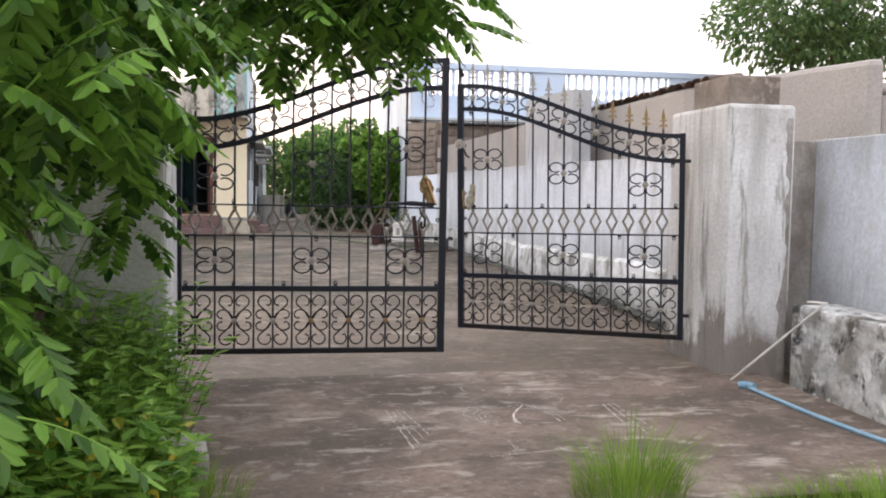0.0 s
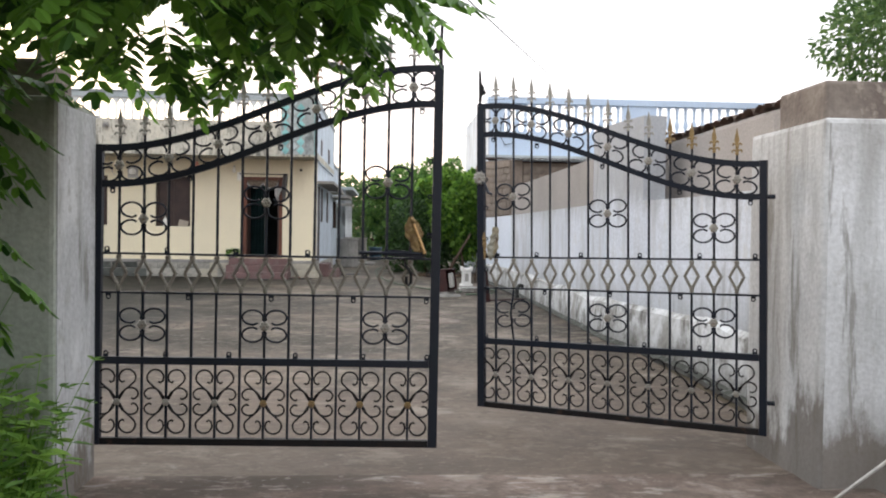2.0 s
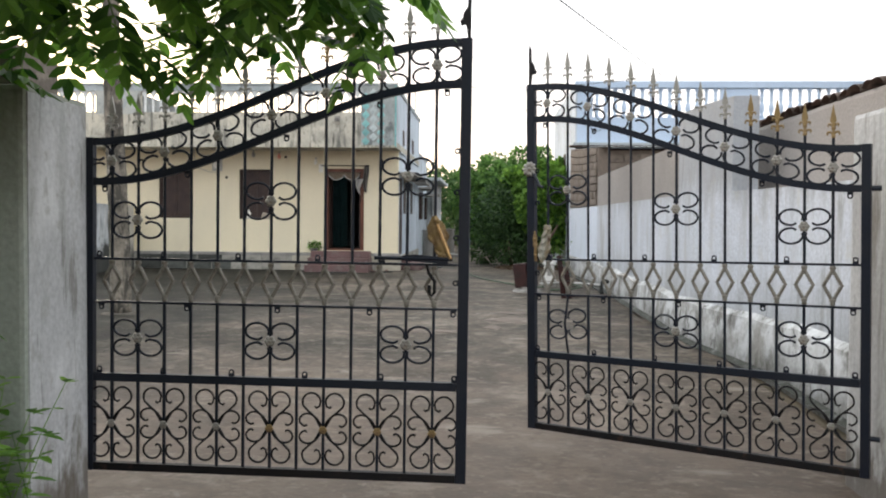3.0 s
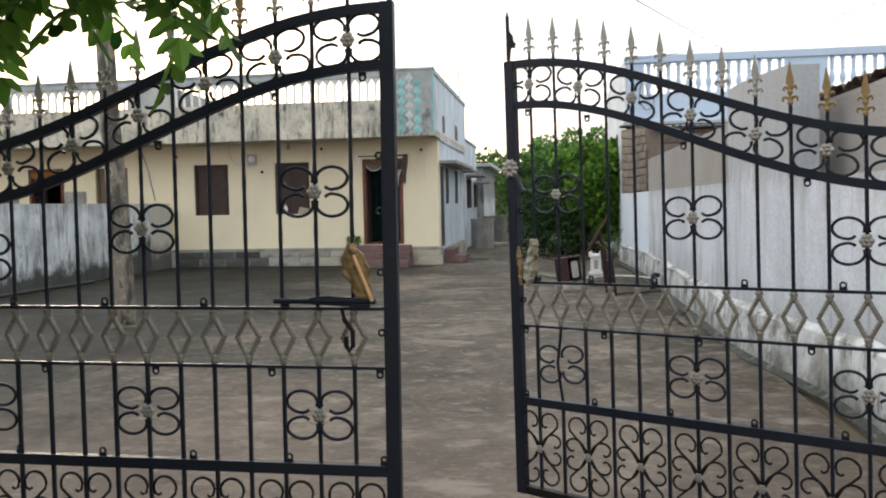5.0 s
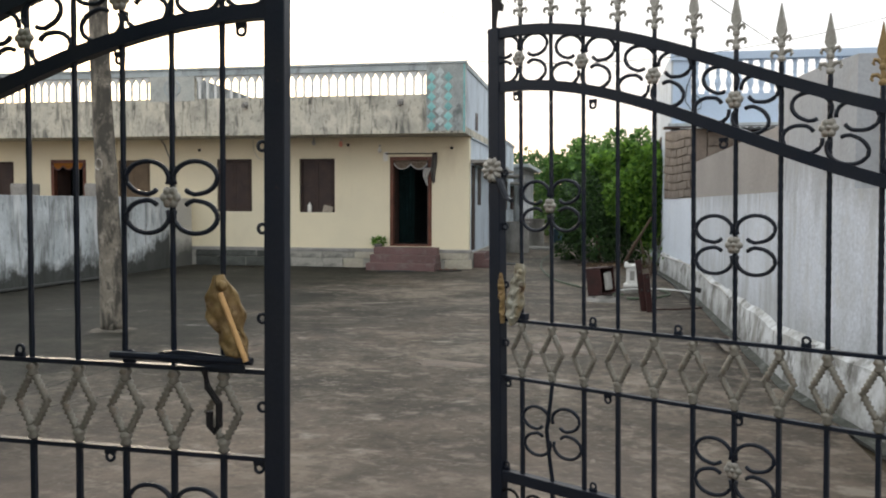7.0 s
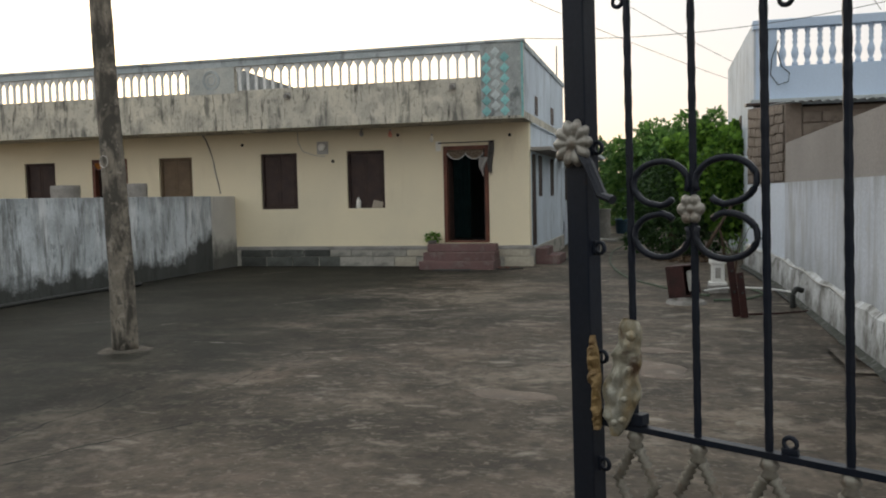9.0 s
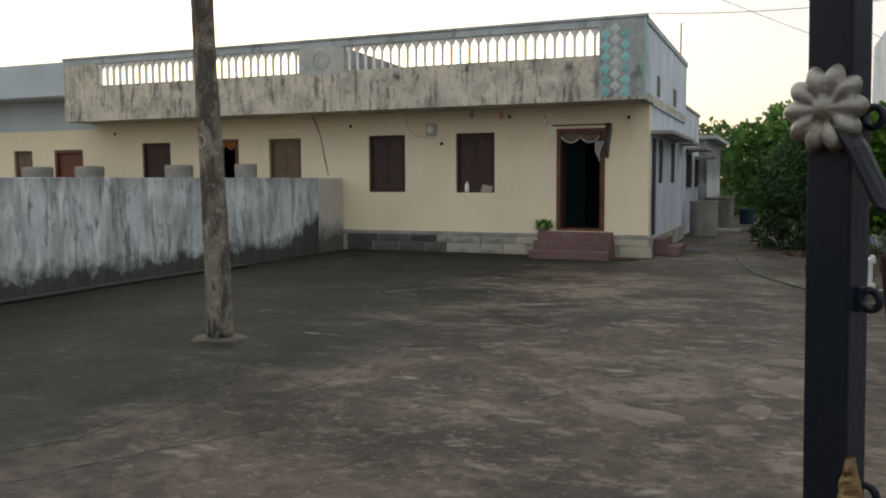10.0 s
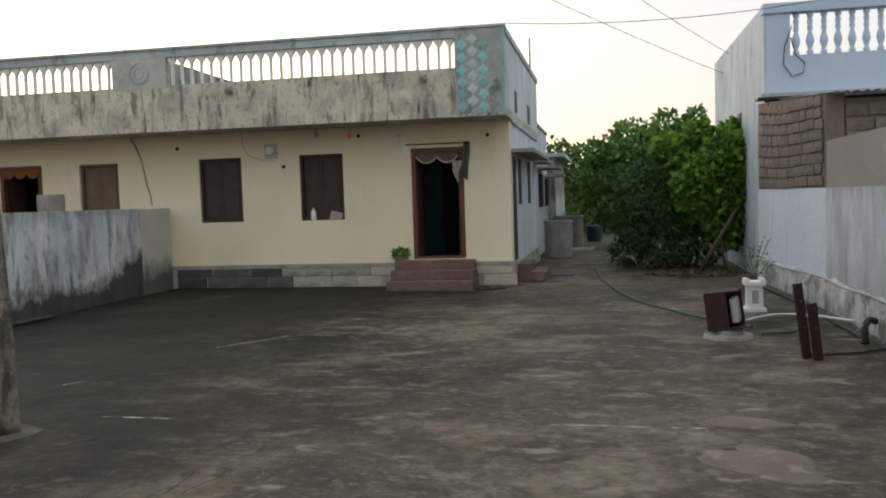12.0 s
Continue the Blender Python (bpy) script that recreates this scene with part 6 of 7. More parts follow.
for k in range(4):
    stroke(0.565 + 0.034 * k, 4.97 - 0.012 * k, 0.625 + 0.040 * k, 4.20 + 0.085 * k, 31 + k, 0.0055)
for k in range(3):
    stroke(1.985 + 0.036 * k, 4.98 - 0.02 * k, 1.93 + 0.075 * k, 4.24 + 0.05 * k, 36 + k, 0.005)
for k in range(4):
    arc(1.205, 4.74, 0.030 + 0.032 * k, 95, 250 + 12 * k, 41 + k, 0.0055)
for k in range(3):
    stroke(1.455 - 0.035 * k, 4.98 - 0.05 * k, 1.285 + 0.02 * k, 4.60 - 0.01 * k, 46 + k, 0.0055, -0.03)
    arc(1.435, 4.80, 0.075 + 0.035 * k, 20, 130, 50 + k, 0.005)
stroke(1.475, 4.98, 1.575, 4.60, 54, 0.0065, 0.03)
stroke(1.500, 4.96, 1.615, 4.62, 55, 0.004, 0.03)
stroke(1.10, 4.98, 1.02, 4.66, 56, 0.005, -0.03)
stroke(0.965, 4.90, 1.06, 4.68, 57, 0.004, 0.03)
for k, (a, r) in enumerate(((142, 0.60), (118, 0.66), (106, 0.66), (93, 0.64), (79, 0.66), (64, 0.60), (50, 0.56), (38, 0.5), (214, 0.38), (250, 0.48))):
    u, v = math.cos(math.radians(a)), math.sin(math.radians(a))
    tip = math.radians(a + (22 if k % 2 else -14))
    stroke(1.33 + r * u, 4.72 + r * v, 1.33 + r * u + 0.085 * math.cos(tip), 4.72 + r * v + 0.11 * math.sin(tip), 60 + k, 0.0065)
for k in range(5):
    stroke(1.00 + 0.07 * k, 4.02 + 0.012 * k, 1.22 + 0.09 * k, 4.06 + 0.010 * k, 75 + k, 0.005)

# motor box on its base, planter, steel posts, pipes
mbx = thing("motor_cover", (1.94, 17.08, 0.30), "rust-red steel pump cover box tilted on a cement base", "pump cover", turn=-14)
part("base", lathe(B(), [(0.27, 0.0), (0.25, 0.04), (0.17, 0.05), (0.16, 0.09), (0.14, 0.10)], (0, 0, 0), 20), M_CEMENT, mbx)
bm = B()
w, d, h, t = 0.18, 0.16, 0.42, 0.02
box(bm, (-w, -d, 0.10), (-w + t, d, 0.10 + h), 0.004)
box(bm, (-w + t, d - t, 0.10), (w, d, 0.10 + h), 0.004)
box(bm, (-w + t, -d, 0.10 + h - t), (w, d - t, 0.10 + h), 0.004)
box(bm, (-w + t, -d, 0.10), (w, d - t, 0.12), 0.004)
box(bm, (-w + t, -d, 0.12), (0.05, -d + t, 0.10 + h - t), 0.004)
body = part("box", bm, M_RUST, mbx)
body.matrix_basis = pose(0, 0, 0, 0, -7, 0)
inner = part("pump_body", box(B(), (0.07, -d + 0.06, 0.16), (w - 0.03, d - 0.04, 0.44), 0.03), M_METER, mbx, "pale pump body inside")
inner.matrix_basis = pose(0, 0, 0, 0, -7, 0)

mbx.scale = (1.0, 1.0, 1.0)
tp = thing("white_planter", (2.42, 18.38, 0.30), "white square cement planter on a grey base", "planter")
part("base", box(B(), (-0.22, -0.22, 0.0), (0.22, 0.22, 0.16), 0.015), M_CEMENT, tp)
part("lower_ledge", box(B(), (-0.20, -0.20, 0.16), (0.20, 0.20, 0.22), 0.012), M_MARBLE, tp)
part("shaft", box(B(), (-0.145, -0.145, 0.22), (0.145, 0.145, 0.60), 0.012), M_MARBLE, tp)
part("niche", box(B(), (-0.06, -0.160, 0.30), (0.06, -0.147, 0.52), 0.004), M_CEMENT, tp)
part("rim", box(B(), (-0.19, -0.19, 0.60), (0.19, 0.19, 0.67), 0.012), M_MARBLE, tp)
for sx in (-1, 1):
    for sy in (-1, 1):
        part("corner_knob", box(B(), (sx * 0.145 - 0.04, sy * 0.145 - 0.04, 0.67), (sx * 0.145 + 0.04, sy * 0.145 + 0.04, 0.72), 0.01), M_MARBLE, tp)

tp.scale = (0.64, 0.64, 0.72)


def steel_post(at, h, lean, turn):
    o = thing("steel_channel_post", at, "rusty red steel channel post standing in the yard", "post", "rusty posts", turn)
    bm = B()
    box(bm, (-0.048, -0.03, 0), (0.048, -0.020, h), 0.002)
    box(bm, (-0.048, -0.020, 0), (-0.039, 0.035, h), 0.002)
    box(bm, (0.039, -0.020, 0), (0.048, 0.035, h), 0.002)
    bmesh.ops.scale(bm, vec=(0.8, 0.8, 1.0), verts=bm.verts)
    p = part("channel", bm, M_RUST, o)
    p.matrix_basis = pose(0, 0, 0, 0, lean, 0)
    for z in (0.3, 0.55):
        b = part("bolt", lathe(B(), [(0.012, 0), (0.016, 0.004), (0.010, 0.012)], (0, 0, 0), 8), M_RUBBER, o)
        b.matrix_basis = pose(0, 0, 0, 0, lean, 0) @ pose(0, -0.031, min(z, h - 0.05), 90, 0, 0)


steel_post((2.57, 15.82, 0.30), 0.54, -7, 14)
steel_post((2.49, 15.92, 0.30), 0.72, -7, 8)
ln = thing("steel_foot_bar", (2.55, 15.95, 0.31), "thin rusty bar lying on the floor", "bar")
part("bar", tube(B(), [(0, 0, 0.01), (0.45, 0.15, 0.01), (0.85, 0.42, 0.012)], 0.012, 6), M_RUST, ln)


def pipe(name, pts, r, material, label, category="pipe"):
    o = thing(name, (0, 0, 0), label, category)
    fine = []
    P = [Vector(p) for p in pts]
    for i in range(len(P) - 1):
        p0, p1, p2, p3 = P[max(i - 1, 0)], P[i], P[i + 1], P[min(i + 2, len(P) - 1)]
        for k in range(8):
            t = k / 8
            fine.append(0.5 * (2 * p1 + (p2 - p0) * t + (2 * p0 - 5 * p1 + 4 * p2 - p3) * t * t + (3 * p1 - p0 - 3 * p2 + p3) * t ** 3))
    fine.append(P[-1])
    part("pipe", tube(B(), fine, r, 8), material, o, smooth=True)
    return o


pipe("garden_hose", [(2.25, 17.5, 0.36), (2.05, 18.05, 0.318), (1.54, 19.07, 0.316), (1.02, 20.47, 0.316), (0.61, 23.02, 0.316), (0.45, 25.6, 0.316), (0.47, 27.9, 0.316), (0.75, 30.2, 0.316), (1.25, 32.2, 0.33)], 0.017, M_GREENHOSE, "dark green hose snaking across the yard", "hose")
pipe("garden_hose", [(-7.70, 12.0, 0.34), (-7.66, 14.0, 0.335), (-7.69, 16.0, 0.33), (-7.62, 17.6, 0.33), (-7.45, 18.6, 0.34)], 0.035, M_RUBBER, "thick black pipe lying along the low wall", "pipe")
pipe("water_pipe", [(2.20, 17.55, 0.42), (2.61, 18.12, 0.40), (3.03, 18.03, 0.40), (3.36, 17.6, 0.40)], 0.014, M_WHITEPVC, "white plastic water pipe above the floor")
pipe("water_pipe", [(2.30, 17.2, 0.33), (2.7, 17.35, 0.33), (3.0, 17.9, 0.34), (2.9, 18.6, 0.33)], 0.018, M_GREENHOSE, "green hose loop beside the pump")
pipe("water_pipe", [(3.19, 22.3, 0.73), (3.27, 21.0, 0.71), (3.385, 19.3, 0.74), (3.385, 18.2, 0.715), (3.39, 17.0, 0.74), (3.385, 16.0, 0.70), (3.39, 15.2, 0.73), (3.385, 14.4, 0.69)], 0.013, M_METER, "pale pipe along the wall dado")
pipe("drain_pipe", [(3.34, 16.75, 0.52), (3.26, 16.72, 0.54), (3.22, 16.70, 0.46), (3.22, 16.70, 0.31)], 0.035, M_RUBBER, "black elbow drain pipe at the wall foot")
pipe("black_cable", [(3.10, 22.3, 0.315), (3.20, 20.5, 0.315), (3.25, 18.8, 0.315), (3.27, 16.9, 0.315)], 0.022, M_RUBBER, "black pipe at the wall foot")


def planter_box(at, w):
    o = thing("cement_planter", at, "grey cement tub on a short pillar beyond the low wall", "planter", "tubs beyond the wall")
    part("pillar", box(B(), (-w * 0.32, -0.14, 0.0), (w * 0.32, 0.14, 1.62), 0.015), M_GREYWALL, o)
    part("tub", lathe(B(), [(w * 0.42, 1.62), (w * 0.50, 1.66), (w * 0.52, 1.90), (w * 0.50, 1.98), (w * 0.42, 1.98), (w * 0.40, 1.88)], (0, 0, 0), 18), M_CEMENT, o)


for x, w in ((-16.0, 0.72), (-14.3, 0.66), (-11.6, 0.62), (-9.75, 0.48)):
    planter_box((x, 21.9, 0.24), w)

# ---- front of the gate ----
pipe("blue_hose", [(3.17, 5.20, 0.138), (3.18, 4.85, 0.133), (3.20, 4.45, 0.128), (3.27, 3.93, 0.121), (3.45, 3.2, 0.110)], 0.016, M_BLUEPVC, "faded blue hose lying on the ramp", "hose")
el = thing("pipe_joint", (3.17, 5.22, 0.138), "blue plastic pipe joint on the floor", "pipe joint")
part("joint", tube(B(), [(-0.05, 0.03, 0.01), (0.0, 0.0, 0.012), (0.02, -0.06, 0.012)], 0.028, 12), M_BLUEPVC, el)
rodo = thing("leaning_rod", (0, 0, 0), "thin metal rod leaning against the wall ledge", "rod")
part("rod", tube(B(), [(3.19, 5.47, 0.130), (3.70, 5.14, 0.735)], 0.009, 8), M_ROD, rodo)
part("handle", tube(B(), [(3.60, 5.20, 0.742), (3.72, 5.13, 0.737)], 0.010, 8), M_ROD, rodo)
blk = thing("concrete_block", (-0.56, 4.05, 0.08), "worn concrete block at the edge of the ramp", "block", turn=8)
part("block", box(B(), (-0.13, -0.21, 0.0), (0.13, 0.21, 0.16), 0.03), M_CEMENT, blk)


def wire_run(a, b, sag, r, label):
    o = thing("overhead_wire", (0, 0, 0), label, "wire", "overhead wires")
    a, b = Vector(a), Vector(b)
    part("wire", tube(B(), [a.lerp(b, k / 24) - Vector((0, 0, sag * 4 * (k / 24) * (1 - k / 24))) for k in range(25)], r, 5), M_RUBBER, o)


wire_run((-1.0, 22.0, 4.86), (9.5, 23.0, 6.2), 0.55, 0.0065, "thin black service wire from roof to roof")
wire_run((3.25, 27.0, 4.45), (-6.6, 16.0, 7.9), 0.25, 0.0055, "thin black overhead wire")
wire_run((3.25, 26.2, 4.75), (-5.2, 14.0, 8.4), 0.25, 0.0055, "thin black overhead wire")
wire_run((0.60, 4.2, 2.79), (5.6, 22.90, 5.10), 0.02, 0.006, "thin dark overhead wire to the neighbour roof")
# ---- plants ----
def leaf_mesh(name, frames, length, width, material, fold=0.25):
    """Leaves from (origin, along, side, scale) rows: two folded halves each, one mesh."""
    n = len(frames)
    o = np.array([f[0] for f in frames], float)
    a = np.array([f[1] for f in frames], float)
    s = np.array([f[2] for f in frames], float)
    k = np.array([f[3] for f in frames], float)[:, None]
    a /= np.linalg.norm(a, axis=1, keepdims=True) + 1e-9
    nrm = np.cross(a, s)
    nrm /= np.linalg.norm(nrm, axis=1, keepdims=True) + 1e-9
    s = np.cross(nrm, a)
    tpl = ((0, 0, 0), (0.32, 1, fold), (0.74, 0.72, fold * 0.7), (1, 0, -0.10), (0.74, -0.72, fold * 0.7), (0.32, -1, fold))
    v = np.stack([o + a * (t0 * length * k) + s * (t1 * width / 2 * k) + nrm * (t2 * width / 2 * k) for t0, t1, t2 in tpl], axis=1).reshape(-1, 3)
    base = np.arange(n)[:, None] * 6
    faces = np.concatenate([base + np.array([[0, 1, 2, 3]]), base + np.array([[0, 3, 4, 5]])]).tolist()
    me = bpy.data.meshes.new(name)
    me.from_pydata(v.tolist(), [], faces)
    me.materials.append(material)
    return me


def unit(rnd):
    while True:
        v = Vector((rnd.uniform(-1, 1), rnd.uniform(-1, 1), rnd.uniform(-1, 1)))
        if 0.05 < v.length < 1:
            return v.normalized()


def frond(rnd, at, heading, droop, length, pairs, rows, stems):
    """A drooping feathery leaf: stalk points and its leaflets."""
    p = Vector(at)
    d = Vector(heading).normalized()
    pts = [p.copy()]
    step = length / (pairs + 1)
    for i in range(pairs + 1):
        d = (d + Vector((0, 0, -droop / (pairs + 1)))).normalized()
        p = p + d * step
        pts.append(p.copy())
        side = d.cross(Vector((0, 0, 1)))
        side = side.normalized() if side.length > 0.05 else Vector((1, 0, 0))
        sc = 0.65 + 0.5 * math.sin(math.pi * (i + 1) / (pairs + 1.6)) + rnd.uniform(-0.1, 0.1)
        up = side.cross(d)
        for sg in (-1, 1):
            al = d * 0.45 + side * sg + up * rnd.uniform(-0.25, 0.1) + Vector((0, 0, -0.35))
            rows.append((p, al, d, sc))
    rows.append((p, d, side, 1.05))
    stems.append(pts)


def branch_set(bm, stems, r):
    for pts in stems:
        tube(bm, pts, r, 4, taper=[1.2 - 0.7 * i / (len(pts) - 1) for i in range(len(pts))])
    return bm


rnd = random.Random(11)
rows, stems = [], []


def foliage_zone(n, xs, ys, zs, keep, length=(0.26, 0.40), droop=(0.5, 1.3)):
    made = 0
    while made < n:
        p = (rnd.uniform(*xs), rnd.uniform(*ys), rnd.uniform(*zs))
        if not keep(*p):
            continue
        a = rnd.uniform(0, 2 * math.pi)
        frond(rnd, p, (math.cos(a), math.sin(a), rnd.uniform(-0.5, 0.35)), rnd.uniform(*droop), rnd.uniform(*length), rnd.randint(5, 7), rows, stems)
        made += 1


# overhanging crown, its underside sloping up towards the gateway
def under(x, y, z):
    edge = 0.86 + 0.30 * noise.noise((x * 1.7, y * 1.7, 0)) - 0.22 * max(0, 4.2 - y)
    foot = 2.38 + 0.16 * noise.noise((x * 2.5, y * 2.5, 4)) - 0.10 * max(0.0, -0.3 - x) - 0.14 * max(0.0, y - 4.8)
    return x < edge and z > foot


foliage_zone(600, (-2.2, 1.0), (3.9, 5.45), (2.15, 3.05), under)
# the side mass by the ramp: higher leaves reach further out
foliage_zone(600, (-2.2, -0.2), (2.0, 4.6), (1.75, 2.9), lambda x, y, z: x < 0.03 - 0.165 * (y + 0.19) + 0.10 * noise.noise((y * 2, z * 2, 1)))
foliage_zone(430, (-2.4, -0.4), (2.0, 4.7), (0.55, 1.85), lambda x, y, z: x < 0.03 - 0.315 * (y + 0.19) + 0.14 * noise.noise((y * 2, z * 2, 1)) and not (x > -1.25 and y > 4.2))
# fronds that hang before the pillar
foliage_zone(20, (-1.05, -0.68), (4.2, 4.75), (1.15, 1.9), lambda x, y, z: x < -0.62 - 0.22 * (1.9 - z), (0.22, 0.34), (0.9, 1.6))
tree = thing("roadside_tree", (-1.55, 5.0, 0.05), "leafy roadside tree with drooping feathery leaves over the gateway", "tree")


def plant_part(name, me, parent, label=""):
    ob = new(name, me)
    ob.parent = parent
    ob.matrix_basis = Matrix.Translation(parent.matrix_basis.translation).inverted()
    return tagged(ob, label)


bm = B()
tube(bm, [(-1.50, 5.0, 0.0), (-1.46, 4.98, 0.5), (-1.52, 4.95, 1.1), (-1.75, 4.85, 1.8), (-1.85, 4.6, 2.6), (-1.7, 4.4, 3.4), (-1.3, 4.3, 4.1)], 0.10, 10, taper=[1.4, 1.1, 1.0, 0.9, 0.75, 0.6, 0.4])
plant_part("trunk", mesh_of("trunk", bm, M_BARK, True), tree)
limbs = (((-1.8, 4.8, 2.2), (-1.2, 4.7, 2.75), (-0.4, 4.75, 2.95), (0.5, 4.8, 2.9)), ((-1.85, 4.6, 2.6), (-1.3, 4.2, 2.9), (-0.6, 4.0, 3.0), (0.2, 4.1, 2.95)),
         ((-1.75, 4.8, 1.9), (-1.7, 4.0, 2.2), (-1.5, 3.3, 2.2), (-1.2, 2.8, 2.0)), ((-1.8, 4.7, 2.3), (-2.2, 3.9, 2.5), (-2.0, 3.2, 2.6)), ((-1.6, 4.9, 1.3), (-1.6, 4.2, 1.5), (-1.4, 3.4, 1.5)))
for i, pts in enumerate(limbs):
    plant_part("limb", mesh_of("limb", tube(B(), pts, 0.035, 7, taper=[1.2 - 0.9 * k / (len(pts) - 1) for k in range(len(pts))]), M_BARK, True), tree)
me = leaf_mesh("crown", rows, 0.102, 0.046, M_LEAF)
cr = plant_part("crown", me, tree, "bright green leaflets")
tagged(cr, kind="stuff")
tw = plant_part("stalk_tangle", mesh_of("stalk_tangle", branch_set(B(), stems, 0.0028), M_WEED), tree)
tagged(tw, kind="stuff")


def weeds(name, at, n, keep, spread, height, leaf, material, label, seed, category="weeds", yellow=0):
    """Upright leafy stems in a clump: one object of stuff."""
    rnd = random.Random(seed)
    o = thing(name, at, label, category, kind="stuff")
    rr, ss, yy = [], [], []
    made = 0
    while made < n:
        x, y = rnd.uniform(-spread[0], spread[0]), rnd.uniform(-spread[1], spread[1])
        if not keep(at[0] + x, at[1] + y):
            continue
        made += 1
        h = height * rnd.uniform(0.45, 1.1)
        lean = Vector((rnd.uniform(-0.4, 0.4), rnd.uniform(-0.4, 0.3), 1))
        p = Vector((x, y, 0))
        pts = [p.copy()]
        m = 7
        for i in range(m):
            p = p + lean.normalized() * h / m
            lean.z -= 0.05
            pts.append(p.copy())
            for q in range(3):
                a = rnd.uniform(0, 6.28)
                row = (p, Vector((math.cos(a), math.sin(a), rnd.uniform(-0.3, 0.5))), Vector((-math.sin(a), math.cos(a), 0)), rnd.uniform(0.6, 1.2))
                (yy if rnd.random() < yellow else rr).append(row)
        ss.append(pts)
    ob = new("leaves", leaf_mesh("leaves", rr, leaf[0], leaf[1], material))
    ob.parent = o
    if yy:
        ob = new("yellow_leaves", leaf_mesh("yellow_leaves", yy, leaf[0], leaf[1], M_YELLOW))
        ob.parent = o
    part("stems", branch_set(B(), ss, 0.003), M_WEED, o)
    return o


weeds("roadside_weeds", (-1.15, 4.5, 0.06), 520, lambda x, y: x < -0.42 - 0.16 * (y - 3.6) + 0.08 * math.sin(y * 5) and not (x > -0.74 and 3.6 < y < 4.3), (0.95, 0.85), 0.82, (0.092, 0.046), M_WEED, "dense leafy green weeds at the pillar foot", 3)
weeds("roadside_weeds", (-0.95, 3.50, 0.06), 300, lambda x, y: x < -0.46 and not (x > -0.72 and y > 3.65), (0.6, 0.6), 0.48, (0.095, 0.046), M_WEED, "leafy weeds with a few yellowed leaves", 5, yellow=0.05)
weeds("roadside_weeds", (-2.3, 4.1, 0.06), 330, lambda x, y: True, (0.9, 1.3), 1.7, (0.085, 0.04), M_LEAF_D, "tall dark weeds under the tree", 6)


def grass(name, at, n, rx, ry, h, seed, label):
    rnd = random.Random(seed)
    o = thing(name, at, label, "grass", kind="stuff")
    bm = B()
    for _ in range(n):
        a, q = rnd.uniform(0, 6.28), math.sqrt(rnd.random())
        x, y = rx * q * math.cos(a), ry * q * math.sin(a)
        hh = h * rnd.uniform(0.35, 1.2) * (1.2 - 0.75 * q)
        d = Vector((math.cos(a), math.sin(a), 0)) * rnd.uniform(0.0, 1.0) * hh + Vector((rnd.uniform(-0.05, 0.05), rnd.uniform(-0.05, 0.05), 0))
        w = Vector((-math.sin(a + rnd.uniform(-1, 1)), math.cos(a), 0)) * 0.0028
        p = Vector((x, y, 0))
        q1 = p + d * 0.35 + Vector((0, 0, hh * 0.6))
        q2 = p + d + Vector((0, 0, hh))
        vs = [bm.verts.new(v) for v in (p - w, p + w, q1 + w * 0.8, q1 - w * 0.8, q2)]
        bm.faces.new((vs[0], vs[1], vs[2], vs[3]))
        bm.faces.new((vs[3], vs[2], vs[4]))
    part("blades", bm, M_GRASS, o)


grass("grass_tuft", (1.52, 3.42, 0.06), 620, 0.26, 0.20, 0.42, 1, "bright green grass tuft at the ramp edge")
grass("grass_tuft", (2.55, 3.05, 0.06), 1500, 0.75, 0.36, 0.20, 2, "low bright grass at the ramp edge")
grass("grass_tuft", (3.10, 3.15, 0.06), 900, 0.50, 0.30, 0.18, 3, "low bright grass at the ramp edge")
grass("grass_tuft", (-0.45, 3.55, 0.10), 260, 0.25, 0.25, 0.22, 4, "thin grass beside the weeds")


def leafy(name, at, blobs, n, size, material, label, seed, category="tree", trunk=None):
    """A crown of leaves round several uneven lobes."""
    rnd = random.Random(seed)
    o = thing(name, at, label, category)
    rr = []
    total = sum(b[3] * b[4] for b in blobs)
    for bx, by, bz, r, h in blobs:
        for _ in range(int(n * r * h / total)):
            u = unit(rnd)
            q = 1.0 - 0.42 * rnd.random() ** 1.6
            q *= 1 + 0.28 * noise.noise((u.x * 2.3 + bx, u.y * 2.3 + by, u.z * 2.3 + seed))
            p = Vector((bx + u.x * r * q, by + u.y * r * q, bz + u.z * h * q))
            if p.z < 0.02:
                continue
            al = u + unit(rnd) * 0.8 + Vector((0, 0, -0.45))
            rr.append((p, al, unit(rnd), rnd.uniform(0.6, 1.3)))
    ob = new("crown", leaf_mesh("crown", rr, size[0], size[1], material))
    ob.parent = o
    tagged(ob, kind="stuff")
    for pts, r in trunk or ():
        part("trunk", tube(B(), pts, r, 8, taper=[1.2 - 0.6 * i / (len(pts) - 1) for i in range(len(pts))]), M_BARK, o, smooth=True)
    return o


leafy("creeper_bush", (2.35, 25.6, 0.28), [(0.45, -0.1, 1.75, 0.75, 0.85), (0.70, -0.3, 2.2, 0.50, 0.65), (0.25, 0.5, 2.15, 0.65, 0.65), (0.72, -0.2, 1.1, 0.45, 0.6),
      (0.2, 0.2, 2.7, 0.32, 0.40), (0.85, 0.1, 2.75, 0.25, 0.30), (-0.3, 0.7, 2.45, 0.4, 0.4), (0.1, -0.3, 1.5, 0.35, 0.35)],
      9500, (0.135, 0.105), M_LEAF_D, "large green creeper bush beside the wall", 21, "bush",
      [([(0.1, -0.8, 0.0), (0.35, -0.9, 0.5), (0.75, -1.0, 1.2)], 0.045), ([(0.62, -0.7, 0.0), (0.55, -0.65, 0.5), (0.45, -0.5, 1.0)], 0.03)])
